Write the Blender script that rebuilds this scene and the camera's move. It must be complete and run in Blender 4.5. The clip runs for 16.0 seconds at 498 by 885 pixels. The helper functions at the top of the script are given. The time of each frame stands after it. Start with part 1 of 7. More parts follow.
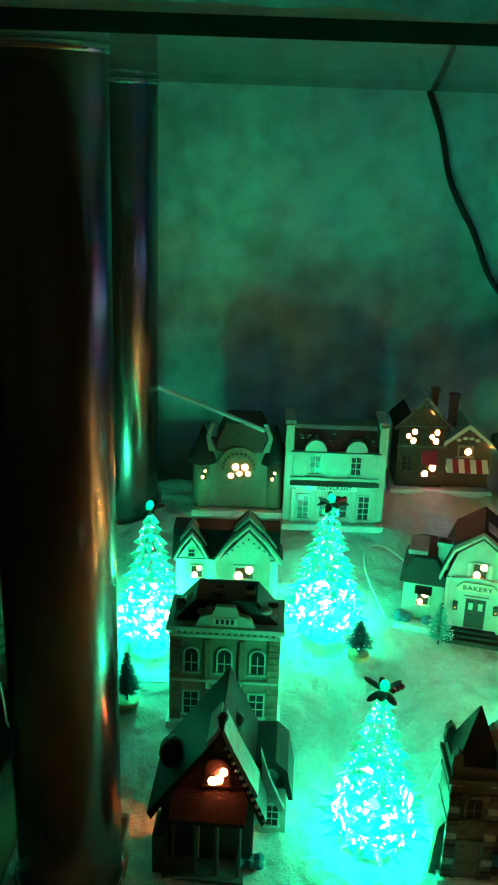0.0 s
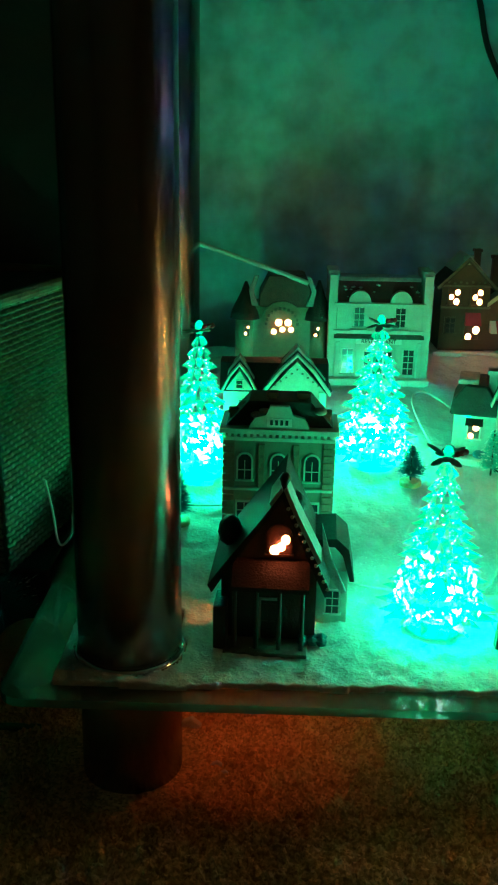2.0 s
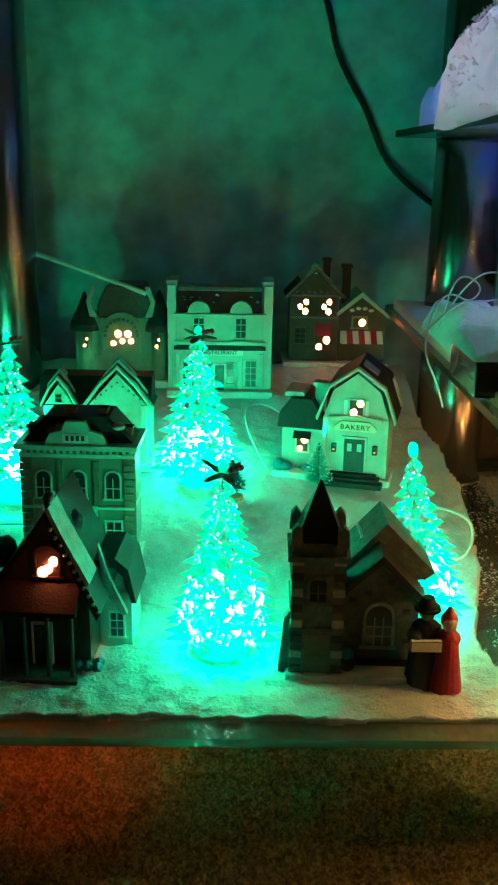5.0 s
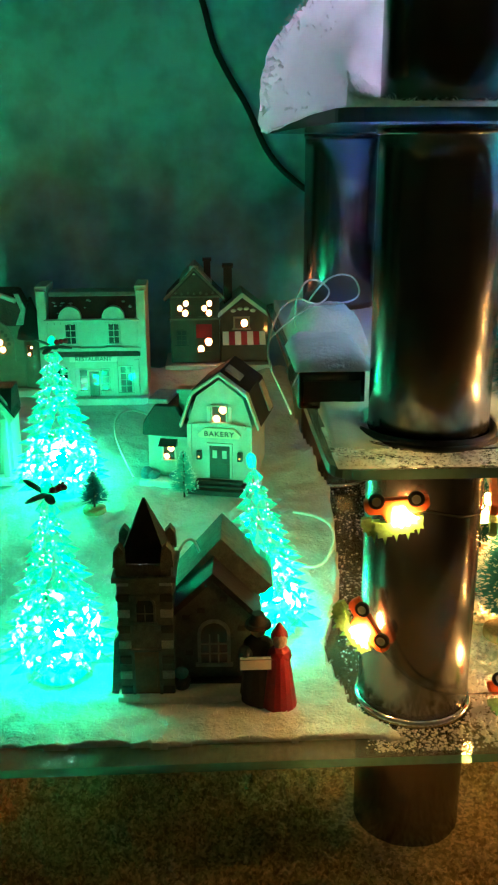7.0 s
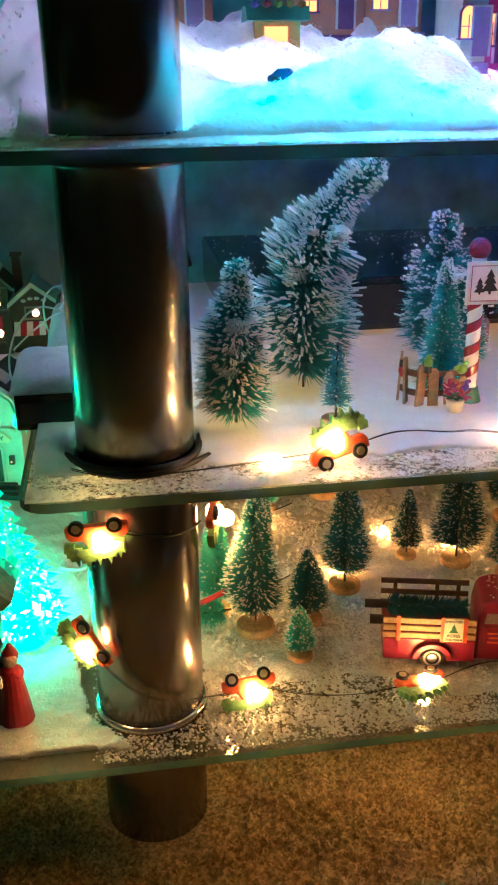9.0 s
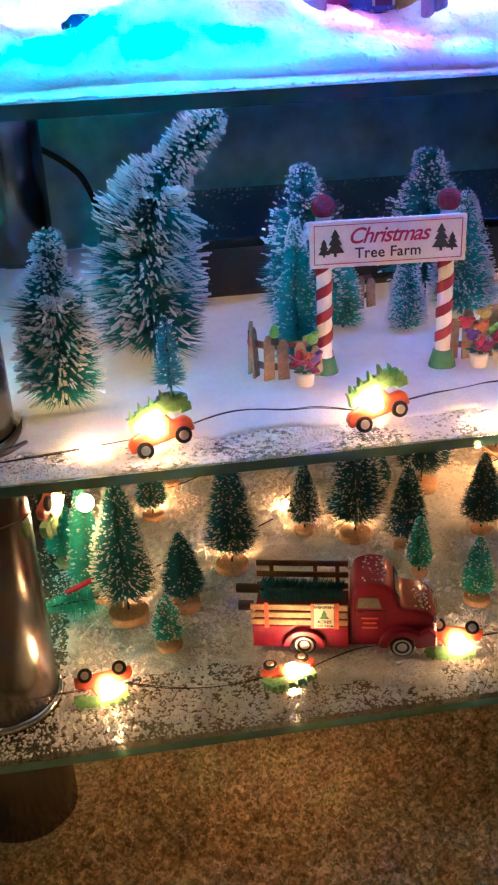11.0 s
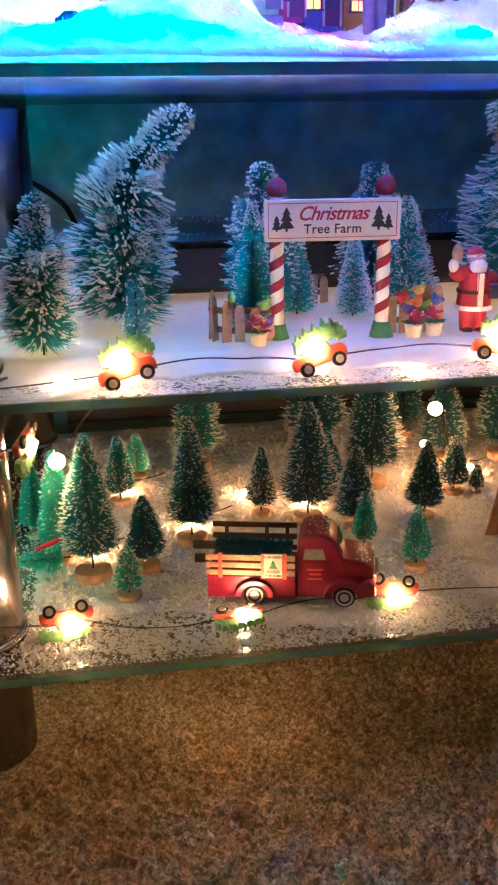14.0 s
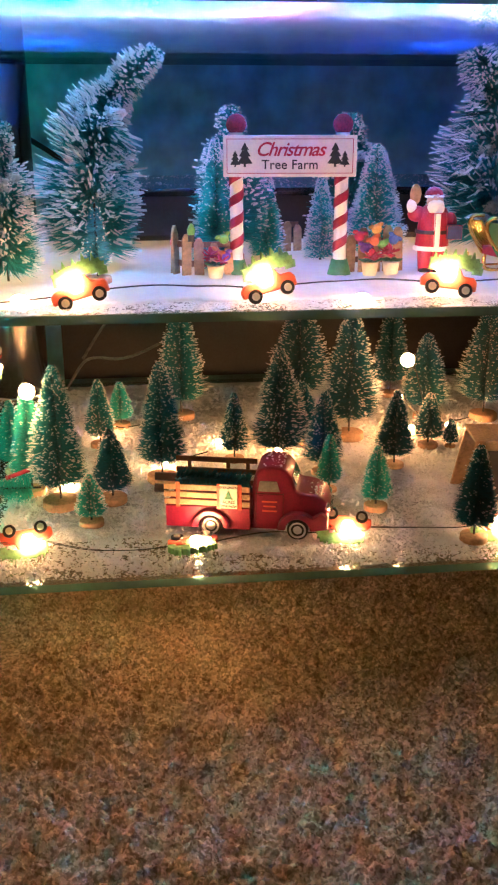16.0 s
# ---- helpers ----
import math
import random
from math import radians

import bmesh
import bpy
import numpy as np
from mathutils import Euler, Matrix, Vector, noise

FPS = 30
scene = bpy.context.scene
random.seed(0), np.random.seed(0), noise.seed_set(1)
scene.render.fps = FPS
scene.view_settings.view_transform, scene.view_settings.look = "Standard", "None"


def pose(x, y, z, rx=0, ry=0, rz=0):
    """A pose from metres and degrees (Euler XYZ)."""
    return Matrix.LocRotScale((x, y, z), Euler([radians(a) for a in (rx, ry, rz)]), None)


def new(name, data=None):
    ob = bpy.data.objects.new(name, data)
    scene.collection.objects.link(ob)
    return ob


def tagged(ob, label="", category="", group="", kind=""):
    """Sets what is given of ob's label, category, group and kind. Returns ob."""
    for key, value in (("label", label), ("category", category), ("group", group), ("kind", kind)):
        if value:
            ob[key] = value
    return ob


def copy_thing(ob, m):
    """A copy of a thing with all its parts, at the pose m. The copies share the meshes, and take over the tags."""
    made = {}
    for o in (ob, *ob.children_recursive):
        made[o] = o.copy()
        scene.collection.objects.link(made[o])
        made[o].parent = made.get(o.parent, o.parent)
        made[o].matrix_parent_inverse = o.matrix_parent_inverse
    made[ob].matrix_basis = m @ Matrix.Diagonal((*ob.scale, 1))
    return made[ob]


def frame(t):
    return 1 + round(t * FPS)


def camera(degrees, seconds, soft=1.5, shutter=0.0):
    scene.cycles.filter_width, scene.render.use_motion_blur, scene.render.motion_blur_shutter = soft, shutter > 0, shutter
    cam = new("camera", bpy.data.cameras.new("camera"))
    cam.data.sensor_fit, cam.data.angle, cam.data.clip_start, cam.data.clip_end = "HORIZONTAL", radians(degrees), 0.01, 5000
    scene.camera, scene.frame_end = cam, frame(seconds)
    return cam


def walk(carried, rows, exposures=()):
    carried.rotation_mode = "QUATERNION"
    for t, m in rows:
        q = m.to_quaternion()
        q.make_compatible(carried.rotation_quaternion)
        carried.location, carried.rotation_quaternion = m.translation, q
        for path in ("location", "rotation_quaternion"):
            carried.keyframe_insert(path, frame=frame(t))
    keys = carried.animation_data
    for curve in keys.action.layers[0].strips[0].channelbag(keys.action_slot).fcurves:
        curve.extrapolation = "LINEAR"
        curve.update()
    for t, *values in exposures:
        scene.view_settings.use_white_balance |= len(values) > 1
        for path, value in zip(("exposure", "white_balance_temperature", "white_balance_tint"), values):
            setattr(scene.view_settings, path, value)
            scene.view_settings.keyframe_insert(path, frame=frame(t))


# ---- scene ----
cam = camera(30.7, 16.0, soft=2.2)
METRES, EYE, TILT, LEAN, TURN = 1.2, 0.733, 0.0, 0.0, 0.1
ROWS = [
    (0.0, 0.0, 0.0, 0.0, 0.68, -19.46, -1.93),
    (0.5, -0.0347, -0.0439, -0.0552, 0.54, -19.2, -1.48),
    (1.0, -0.0457, -0.0618, -0.0965, 0.72, -18.75, -1.37),
    (1.5, -0.044, -0.0652, -0.1505, 0.89, -18.15, -1.1),
    (2.0, -0.026, -0.0514, -0.1737, 1.33, -17.97, -1.02),
    (2.5, -0.0168, -0.0434, -0.1825, 1.63, -17.81, -1.15),
    (3.0, 0.0073, -0.0321, -0.1864, 1.62, -17.75, -1.36),
    (3.5, 0.0374, -0.0291, -0.1782, 1.39, -17.51, -1.31),
    (4.0, 0.0656, -0.0268, -0.1746, 0.68, -17.37, -1.3),
    (6.5, 0.1753, -0.0291, -0.1681, -2.32, -17.58, -0.04),
    (7.0, 0.2074, -0.0107, -0.1591, -2.81, -18.21, 0.24),
    (7.5, 0.242, -0.0132, -0.1427, -4.36, -19.37, -0.23),
    (8.0, 0.2919, -0.0236, -0.1268, -6.81, -20.39, 0.02),
    (8.5, 0.3126, -0.019, -0.115, -8.15, -21.27, 0.22),
    (9.0, 0.3327, -0.0127, -0.1111, -8.81, -21.97, 0.64),
    (9.5, 0.3674, -0.0065, -0.1087, -9.08, -22.95, 1.27),
    (10.0, 0.4009, 0.0012, -0.1113, -9.31, -23.57, 1.81),
    (12.5, 0.4843, 0.0262, -0.1196, -6.91, -26.36, 3.69),
    (13.0, 0.4861, 0.0075, -0.1394, -6.73, -24.44, 3.68),
    (13.5, 0.468, -0.0426, -0.171, -8.02, -19.87, 2.08),
    (14.0, 0.4487, -0.0774, -0.1761, -9.19, -19.13, 0.88),
    (14.5, 0.4471, -0.1087, -0.1878, -8.31, -18.8, 0.61),
    (15.0, 0.4704, -0.1074, -0.2201, -6.8, -18.69, 0.47),
    (15.5, 0.4842, -0.1154, -0.2152, -6.26, -18.97, 0.19),
    (16.0, 0.5034, -0.1189, -0.2175, -6.26, -19.08, 0.08),
]
walk(cam, [(t, pose(0, 0, EYE, TILT, LEAN, TURN) @ pose(METRES * x, METRES * y, METRES * z, 90 + pitch, roll, yaw)) for t, x, y, z, yaw, pitch, roll in ROWS],
     [(0.0, 0.55, 6500, 10), (4.0, 0.2, 6200, 10), (7.0, 0.4, 6450, 10), (9.0, 0.38, 5800, 20), (10.0, 0.25, 5400, 27), (12.5, 0.27, 4600, 29), (14.0, 0.46, 4800, 30), (16.0, 0.82, 5050, 31)])
# ---------------------------------------------------------------- light of the room at night
world = bpy.data.worlds.new("night_room")
scene.world = world
world.use_nodes = True
world.node_tree.nodes["Background"].inputs[0].default_value = (0.35, 0.4, 0.6, 1)
world.node_tree.nodes["Background"].inputs[1].default_value = 0.011


# ---------------------------------------------------------------- materials
def mat(name, color, rough=0.6, metal=0.0, vary=0.25, scale=60.0, bump=0.0, bscale=None, coat=0.0, subsurf=0.0, second=None, rand=0.0):
    """A painted or solid surface: colour that wanders at two scales, with fine relief."""
    m = bpy.data.materials.new(name)
    m.use_nodes = True
    nt = m.node_tree
    b = nt.nodes["Principled BSDF"]
    b.inputs["Roughness"].default_value = rough
    b.inputs["Metallic"].default_value = metal
    b.inputs["Coat Weight"].default_value = coat
    co = nt.nodes.new("ShaderNodeTexCoord")
    n1 = nt.nodes.new("ShaderNodeTexNoise")
    n1.inputs["Scale"].default_value = scale
    n1.inputs["Detail"].default_value = 5
    n2 = nt.nodes.new("ShaderNodeTexNoise")
    n2.inputs["Scale"].default_value = scale * 7
    n2.inputs["Detail"].default_value = 3
    nt.links.new(co.outputs["Object"], n1.inputs["Vector"])
    nt.links.new(co.outputs["Object"], n2.inputs["Vector"])
    add = nt.nodes.new("ShaderNodeMath")
    add.operation = "ADD"
    half = nt.nodes.new("ShaderNodeMath")
    half.operation = "MULTIPLY"
    half.inputs[1].default_value = 0.5
    nt.links.new(n1.outputs[0], add.inputs[0])
    nt.links.new(n2.outputs[0], add.inputs[1])
    nt.links.new(add.outputs[0], half.inputs[0])
    ramp = nt.nodes.new("ShaderNodeValToRGB")
    dark = tuple(c * (1 - vary) for c in color) if second is None else second
    light = tuple(min(1, c * (1 + vary * 0.6)) for c in color)
    ramp.color_ramp.elements[0].position, ramp.color_ramp.elements[1].position = 0.36, 0.62
    ramp.color_ramp.elements[0].color = (*dark, 1)
    ramp.color_ramp.elements[1].color = (*light, 1)
    nt.links.new(half.outputs[0], ramp.inputs[0])
    out = ramp.outputs[0]
    if rand:
        geo = nt.nodes.new("ShaderNodeNewGeometry")
        hsv = nt.nodes.new("ShaderNodeHueSaturation")
        mr = nt.nodes.new("ShaderNodeMapRange")
        mr.inputs[3].default_value, mr.inputs[4].default_value = 1 - rand, 1 + rand
        nt.links.new(geo.outputs["Random Per Island"], mr.inputs[0])
        nt.links.new(mr.outputs[0], hsv.inputs["Value"])
        nt.links.new(out, hsv.inputs["Color"])
        out = hsv.outputs[0]
    nt.links.new(out, b.inputs["Base Color"])
    if subsurf:
        b.inputs["Subsurface Weight"].default_value = subsurf
        b.inputs["Subsurface Radius"].default_value = (0.01, 0.01, 0.01)
    if bump:
        bp = nt.nodes.new("ShaderNodeBump")
        bp.inputs["Strength"].default_value = bump
        bp.inputs["Distance"].default_value = 0.002
        n3 = nt.nodes.new("ShaderNodeTexNoise")
        n3.inputs["Scale"].default_value = bscale or scale * 4
        n3.inputs["Detail"].default_value = 6
        nt.links.new(co.outputs["Object"], n3.inputs["Vector"])
        nt.links.new(n3.outputs[0], bp.inputs["Height"])
        nt.links.new(bp.outputs[0], b.inputs["Normal"])
    return m


def glow(name, color, strength):
    """A surface that gives off light: a lamp, or a fleck standing for a glint."""
    m = bpy.data.materials.new(name)
    m.use_nodes = True
    nt = m.node_tree
    nt.nodes.clear()
    e = nt.nodes.new("ShaderNodeEmission")
    e.inputs[0].default_value, e.inputs[1].default_value = (*color, 1), strength
    o = nt.nodes.new("ShaderNodeOutputMaterial")
    nt.links.new(e.outputs[0], o.inputs[0])
    return m


def clear(name, tint, rough=0.03, gloss=1.0, emit=None, strength=0.0, island=False):
    """Clear glass or acrylic that lets light through, with a Fresnel gloss."""
    m = bpy.data.materials.new(name)
    m.use_nodes = True
    nt = m.node_tree
    nt.nodes.clear()
    t = nt.nodes.new("ShaderNodeBsdfTransparent")
    t.inputs[0].default_value = (*tint, 1)
    g = nt.nodes.new("ShaderNodeBsdfGlossy")
    g.inputs["Roughness"].default_value = rough
    fr = nt.nodes.new("ShaderNodeFresnel")
    fr.inputs[0].default_value = 1.5
    k = nt.nodes.new("ShaderNodeMath")
    k.operation = "MULTIPLY"
    k.inputs[1].default_value = gloss
    nt.links.new(fr.outputs[0], k.inputs[0])
    mix = nt.nodes.new("ShaderNodeMixShader")
    nt.links.new(k.outputs[0], mix.inputs[0])
    nt.links.new(t.outputs[0], mix.inputs[1])
    nt.links.new(g.outputs[0], mix.inputs[2])
    last = mix
    if emit:
        e = nt.nodes.new("ShaderNodeEmission")
        e.inputs[0].default_value = (*emit, 1)
        e.inputs[1].default_value = strength
        if island:
            geo = nt.nodes.new("ShaderNodeNewGeometry")
            mr = nt.nodes.new("ShaderNodeMapRange")
            mr.inputs[3].default_value, mr.inputs[4].default_value = strength * 0.25, strength * 1.75
            nt.links.new(geo.outputs["Random Per Island"], mr.inputs[0])
            nt.links.new(mr.outputs[0], e.inputs[1])
        last = nt.nodes.new("ShaderNodeAddShader")
        nt.links.new(mix.outputs[0], last.inputs[0])
        nt.links.new(e.outputs[0], last.inputs[1])
    o = nt.nodes.new("ShaderNodeOutputMaterial")
    nt.links.new(last.outputs[0], o.inputs[0])
    return m


def soft_snow(name, color, translucent=0.3, bump=0.6, scale=220):
    """Cotton or powder snow: diffuse, with some light coming through."""
    m = mat(name, color, 0.9, vary=0.1, scale=scale / 6, bump=bump, bscale=scale)
    nt = m.node_tree
    b = nt.nodes["Principled BSDF"]
    tr = nt.nodes.new("ShaderNodeBsdfTranslucent")
    tr.inputs[0].default_value = (*color, 1)
    mix = nt.nodes.new("ShaderNodeMixShader")
    mix.inputs[0].default_value = translucent
    nt.links.new(b.outputs[0], mix.inputs[1])
    nt.links.new(tr.outputs[0], mix.inputs[2])
    nt.links.new(mix.outputs[0], nt.nodes["Material Output"].inputs[0])
    return m


def dusty(m, low, high):
    """Lays a thin uneven film of dust on a clear material."""
    nt = m.node_tree
    out = next(n for n in nt.nodes if n.type == "OUTPUT_MATERIAL")
    src = out.inputs[0].links[0].from_socket
    d = nt.nodes.new("ShaderNodeBsdfDiffuse")
    d.inputs[0].default_value = (0.62, 0.66, 0.63, 1)
    co = nt.nodes.new("ShaderNodeTexCoord")
    n = nt.nodes.new("ShaderNodeTexNoise")
    n.inputs["Scale"].default_value, n.inputs["Detail"].default_value = 30, 8
    mr = nt.nodes.new("ShaderNodeMapRange")
    mr.inputs[1].default_value, mr.inputs[2].default_value = 0.35, 0.65
    mr.inputs[3].default_value, mr.inputs[4].default_value = low, high
    mix = nt.nodes.new("ShaderNodeMixShader")
    nt.links.new(co.outputs["Object"], n.inputs["Vector"])
    nt.links.new(n.outputs[0], mr.inputs[0])
    nt.links.new(mr.outputs[0], mix.inputs[0])
    nt.links.new(src, mix.inputs[1])
    nt.links.new(d.outputs[0], mix.inputs[2])
    nt.links.new(mix.outputs[0], out.inputs[0])
    return m


def scattered(m, cut, soft, big, fine, share=0.45):
    """Powder that thins out to bare glass in patches and specks."""
    nt = m.node_tree
    out = nt.nodes["Material Output"]
    src = out.inputs[0].links[0].from_socket
    co = nt.nodes.new("ShaderNodeTexCoord")
    vals = []
    for sc, k in ((big, 1 - share), (fine, share)):
        n = nt.nodes.new("ShaderNodeTexNoise")
        n.inputs["Scale"].default_value, n.inputs["Detail"].default_value = sc, 3
        nt.links.new(co.outputs["Object"], n.inputs["Vector"])
        q = nt.nodes.new("ShaderNodeMath")
        q.operation = "MULTIPLY"
        q.inputs[1].default_value = k
        nt.links.new(n.outputs[0], q.inputs[0])
        vals.append(q)
    add = nt.nodes.new("ShaderNodeMath")
    add.operation = "ADD"
    nt.links.new(vals[0].outputs[0], add.inputs[0])
    nt.links.new(vals[1].outputs[0], add.inputs[1])
    mr = nt.nodes.new("ShaderNodeMapRange")
    mr.inputs[1].default_value, mr.inputs[2].default_value = cut - soft, cut + soft
    nt.links.new(add.outputs[0], mr.inputs[0])
    tr = nt.nodes.new("ShaderNodeBsdfTransparent")
    mix = nt.nodes.new("ShaderNodeMixShader")
    nt.links.new(mr.outputs[0], mix.inputs[0])
    nt.links.new(tr.outputs[0], mix.inputs[1])
    nt.links.new(src, mix.inputs[2])
    nt.links.new(mix.outputs[0], out.inputs[0])
    return m


CARPET = mat("carpet_fibre", (0.42, 0.28, 0.17), 0.95, vary=0.35, scale=9, bump=0.5, bscale=300)


def yarn(name, dark, light):
    """Cut-pile carpet: every tuft has its own shade of yarn, over broad worn patches."""
    m = mat(name, light, 0.95, vary=0.3, scale=38, bump=0.8, bscale=420)
    nt = m.node_tree
    b = nt.nodes["Principled BSDF"]
    base_link = b.inputs["Base Color"].links[0].from_socket
    co = nt.nodes.new("ShaderNodeTexCoord")
    vo = nt.nodes.new("ShaderNodeTexVoronoi")
    vo.inputs["Scale"].default_value = 400
    sep = nt.nodes.new("ShaderNodeSeparateColor")
    ramp = nt.nodes.new("ShaderNodeValToRGB")
    ramp.color_ramp.elements[0].color = (*dark, 1)
    ramp.color_ramp.elements[1].color = (1, 1, 1, 1)
    ramp.color_ramp.elements[0].position, ramp.color_ramp.elements[1].position = 0.1, 0.85
    mix = nt.nodes.new("ShaderNodeMix")
    mix.data_type, mix.blend_type = "RGBA", "MULTIPLY"
    mix.inputs[0].default_value = 1.0
    nt.links.new(co.outputs["Object"], vo.inputs["Vector"])
    nt.links.new(vo.outputs["Color"], sep.inputs[0])
    nt.links.new(sep.outputs[0], ramp.inputs[0])
    nt.links.new(base_link, mix.inputs[6])
    nt.links.new(ramp.outputs[0], mix.inputs[7])
    nt.links.new(mix.outputs[2], b.inputs["Base Color"])
    return m


PILE = yarn("carpet_tuft", (0.52, 0.47, 0.42), (0.95, 0.59, 0.29))
# Red is lowered so the wall holds the trees' green glow against warm spill.
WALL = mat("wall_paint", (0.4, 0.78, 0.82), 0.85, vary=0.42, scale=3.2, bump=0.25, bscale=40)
PLAIN = mat("room_paint", (0.42, 0.42, 0.43), 0.9, vary=0.15, scale=3)
BLACK = mat("gloss_black", (0.012, 0.012, 0.014), 0.22, vary=0.3, scale=30, coat=0.5)
BLACKMAT = mat("matt_black", (0.02, 0.02, 0.022), 0.6, vary=0.3, scale=40)
POLE = mat("gunmetal_pole", (0.02, 0.02, 0.022), 0.22, metal=0.0, vary=0.15, scale=20)
POLE.node_tree.nodes["Principled BSDF"].inputs["IOR"].default_value = 2.7
SILVER = mat("silver_paint", (0.72, 0.71, 0.68), 0.35, metal=0.55, vary=0.1)
CHROME = mat("chrome", (0.8, 0.8, 0.82), 0.12, metal=1.0, vary=0.1)
GLASS = dusty(clear("shelf_glass", (0.9, 0.97, 0.94), 0.03, 0.7), 0.02, 0.12)
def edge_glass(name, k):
    """The cut edge of a pane: green, carrying some of the light that travels inside the glass; k sets how lit it looks.
    """
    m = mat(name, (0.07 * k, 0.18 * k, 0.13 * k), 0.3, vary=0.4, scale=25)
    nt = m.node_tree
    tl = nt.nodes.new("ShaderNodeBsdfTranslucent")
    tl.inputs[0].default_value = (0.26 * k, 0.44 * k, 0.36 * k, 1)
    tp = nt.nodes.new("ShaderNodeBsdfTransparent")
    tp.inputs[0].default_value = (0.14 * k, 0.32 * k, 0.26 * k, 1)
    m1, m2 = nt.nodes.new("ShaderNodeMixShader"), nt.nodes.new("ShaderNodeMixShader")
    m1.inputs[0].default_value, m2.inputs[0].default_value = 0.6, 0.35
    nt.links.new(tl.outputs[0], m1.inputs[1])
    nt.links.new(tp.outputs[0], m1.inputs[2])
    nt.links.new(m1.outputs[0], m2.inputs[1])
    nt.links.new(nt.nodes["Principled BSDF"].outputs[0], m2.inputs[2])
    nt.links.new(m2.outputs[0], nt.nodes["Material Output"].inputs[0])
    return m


# One glass in three copies: lit, dimmed and shaded edges, put into the colour.
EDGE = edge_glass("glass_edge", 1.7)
EDGE_MID = edge_glass("dimmed_glass_edge", 0.45)
EDGE_SHADED = edge_glass("shaded_glass_edge", 0.2)
BATTING = soft_snow("batting_snow", (0.58, 0.6, 0.61), 0.1, bump=0.9, scale=330)
SNOWP = mat("painted_snow", (0.36, 0.37, 0.37), 0.6, vary=0.3, scale=120, bump=0.5)
COTTON = soft_snow("cotton_snow", (0.84, 0.85, 0.86), 0.22, bump=0.9, scale=330)
POWDER = soft_snow("powder_snow", (0.85, 0.86, 0.88), 0.5, bump=0.7, scale=500)
SPECK = scattered(soft_snow("speckled_snow", (0.85, 0.86, 0.88), 0.5, bump=0.8, scale=600), 0.35, 0.2, 34, 650, 0.55)
SPECKMID = scattered(soft_snow("speckled_rim_snow", (0.85, 0.86, 0.88), 0.5, bump=0.8, scale=600), 0.44, 0.06, 30, 300, 0.5)
THINCOT = soft_snow("thin_cotton", (0.85, 0.86, 0.88), 0.75, bump=0.3, scale=300)
FLAKE = soft_snow("snow_flake", (0.85, 0.85, 0.86), 0.5, bump=0.0)
WICKER = mat("wicker", (0.1, 0.09, 0.05), 0.6, vary=0.45, scale=50)
WOOD = mat("pale_wood", (0.42, 0.27, 0.14), 0.6, vary=0.35, scale=50, bump=0.3)
DARKWOOD = mat("brown_wood", (0.16, 0.085, 0.05), 0.6, vary=0.3, scale=60)
WIRE = mat("black_wire", (0.015, 0.015, 0.015), 0.5)
WHITEWIRE = mat("white_wire", (0.7, 0.7, 0.68), 0.5, vary=0.1)
RED = mat("red_enamel", (0.24, 0.006, 0.032), 0.42, vary=0.25, scale=90, coat=0.25)
REDMAT = mat("red_paint", (0.36, 0.016, 0.03), 0.5, vary=0.25, scale=120)
WHITE = mat("white_paint", (0.78, 0.77, 0.74), 0.5, vary=0.08, scale=90)
CREAM = mat("cream_paint", (0.72, 0.66, 0.5), 0.5, vary=0.12, scale=90)
GREENP = mat("green_paint", (0.03, 0.16, 0.06), 0.5, vary=0.2, scale=90)
TYRE = mat("tyre_rubber", (0.02, 0.02, 0.02), 0.55)
ORANGE = mat("orange_plastic", (0.75, 0.13, 0.03), 0.35, vary=0.2, scale=200)
LEAFG = mat("green_plastic", (0.26, 0.54, 0.18), 0.4, vary=0.35, scale=300)
GOLD = mat("gold_paint", (0.75, 0.5, 0.12), 0.25, metal=0.9, vary=0.2, scale=90)
SKIN = mat("figure_paint", (0.55, 0.35, 0.25), 0.5)
NAVY = mat("navy_paint", (0.03, 0.05, 0.16), 0.5)
INK = mat("dark_ink", (0.02, 0.03, 0.04), 0.5)
REDINK = mat("red_ink", (0.42, 0.02, 0.06), 0.5)
GREY = mat("stone_grey", (0.11, 0.12, 0.105), 0.8, vary=0.45, scale=160, bump=0.6)
STONE = mat("pale_stone", (0.34, 0.36, 0.33), 0.75, vary=0.35, scale=160, bump=0.5)
BRICKM = mat("brick_paint", (0.24, 0.14, 0.1), 0.8, vary=0.35, scale=160, bump=0.4)
ROOFD = mat("dark_roof", (0.012, 0.01, 0.011), 0.62, vary=0.4, scale=120, bump=0.5)
ROOFR = mat("maroon_roof", (0.09, 0.018, 0.018), 0.5, vary=0.35, scale=120, bump=0.5)
PORC = mat("glazed_porcelain", (0.45, 0.53, 0.48), 0.3, vary=0.14, scale=110, coat=0.4, bump=0.2)
TAN = mat("tan_porcelain", (0.22, 0.2, 0.155), 0.35, vary=0.2, scale=110, coat=0.3, bump=0.2)
UMBER = mat("umber_porcelain", (0.036, 0.025, 0.02), 0.35, vary=0.35, scale=110, coat=0.3, bump=0.3)
WINDARK = mat("dark_window", (0.03, 0.035, 0.04), 0.15, coat=0.5)
WINLIT = glow("lit_window", (1.0, 0.34, 0.1), 2.2)
WINBULB = glow("window_bulb", (1.0, 0.3, 0.11), 22.0)
WARM = glow("warm_bulb", (1.0, 0.5, 0.13), 165.0)
WARMSTR = glow("warm_string_bulb", (1.0, 0.4, 0.08), 420.0)
GLOBE = glow("amber_globe", (1.0, 0.46, 0.1), 150.0)
FLAME = glow("orange_bulb", (1.0, 0.13, 0.025), 110.0)
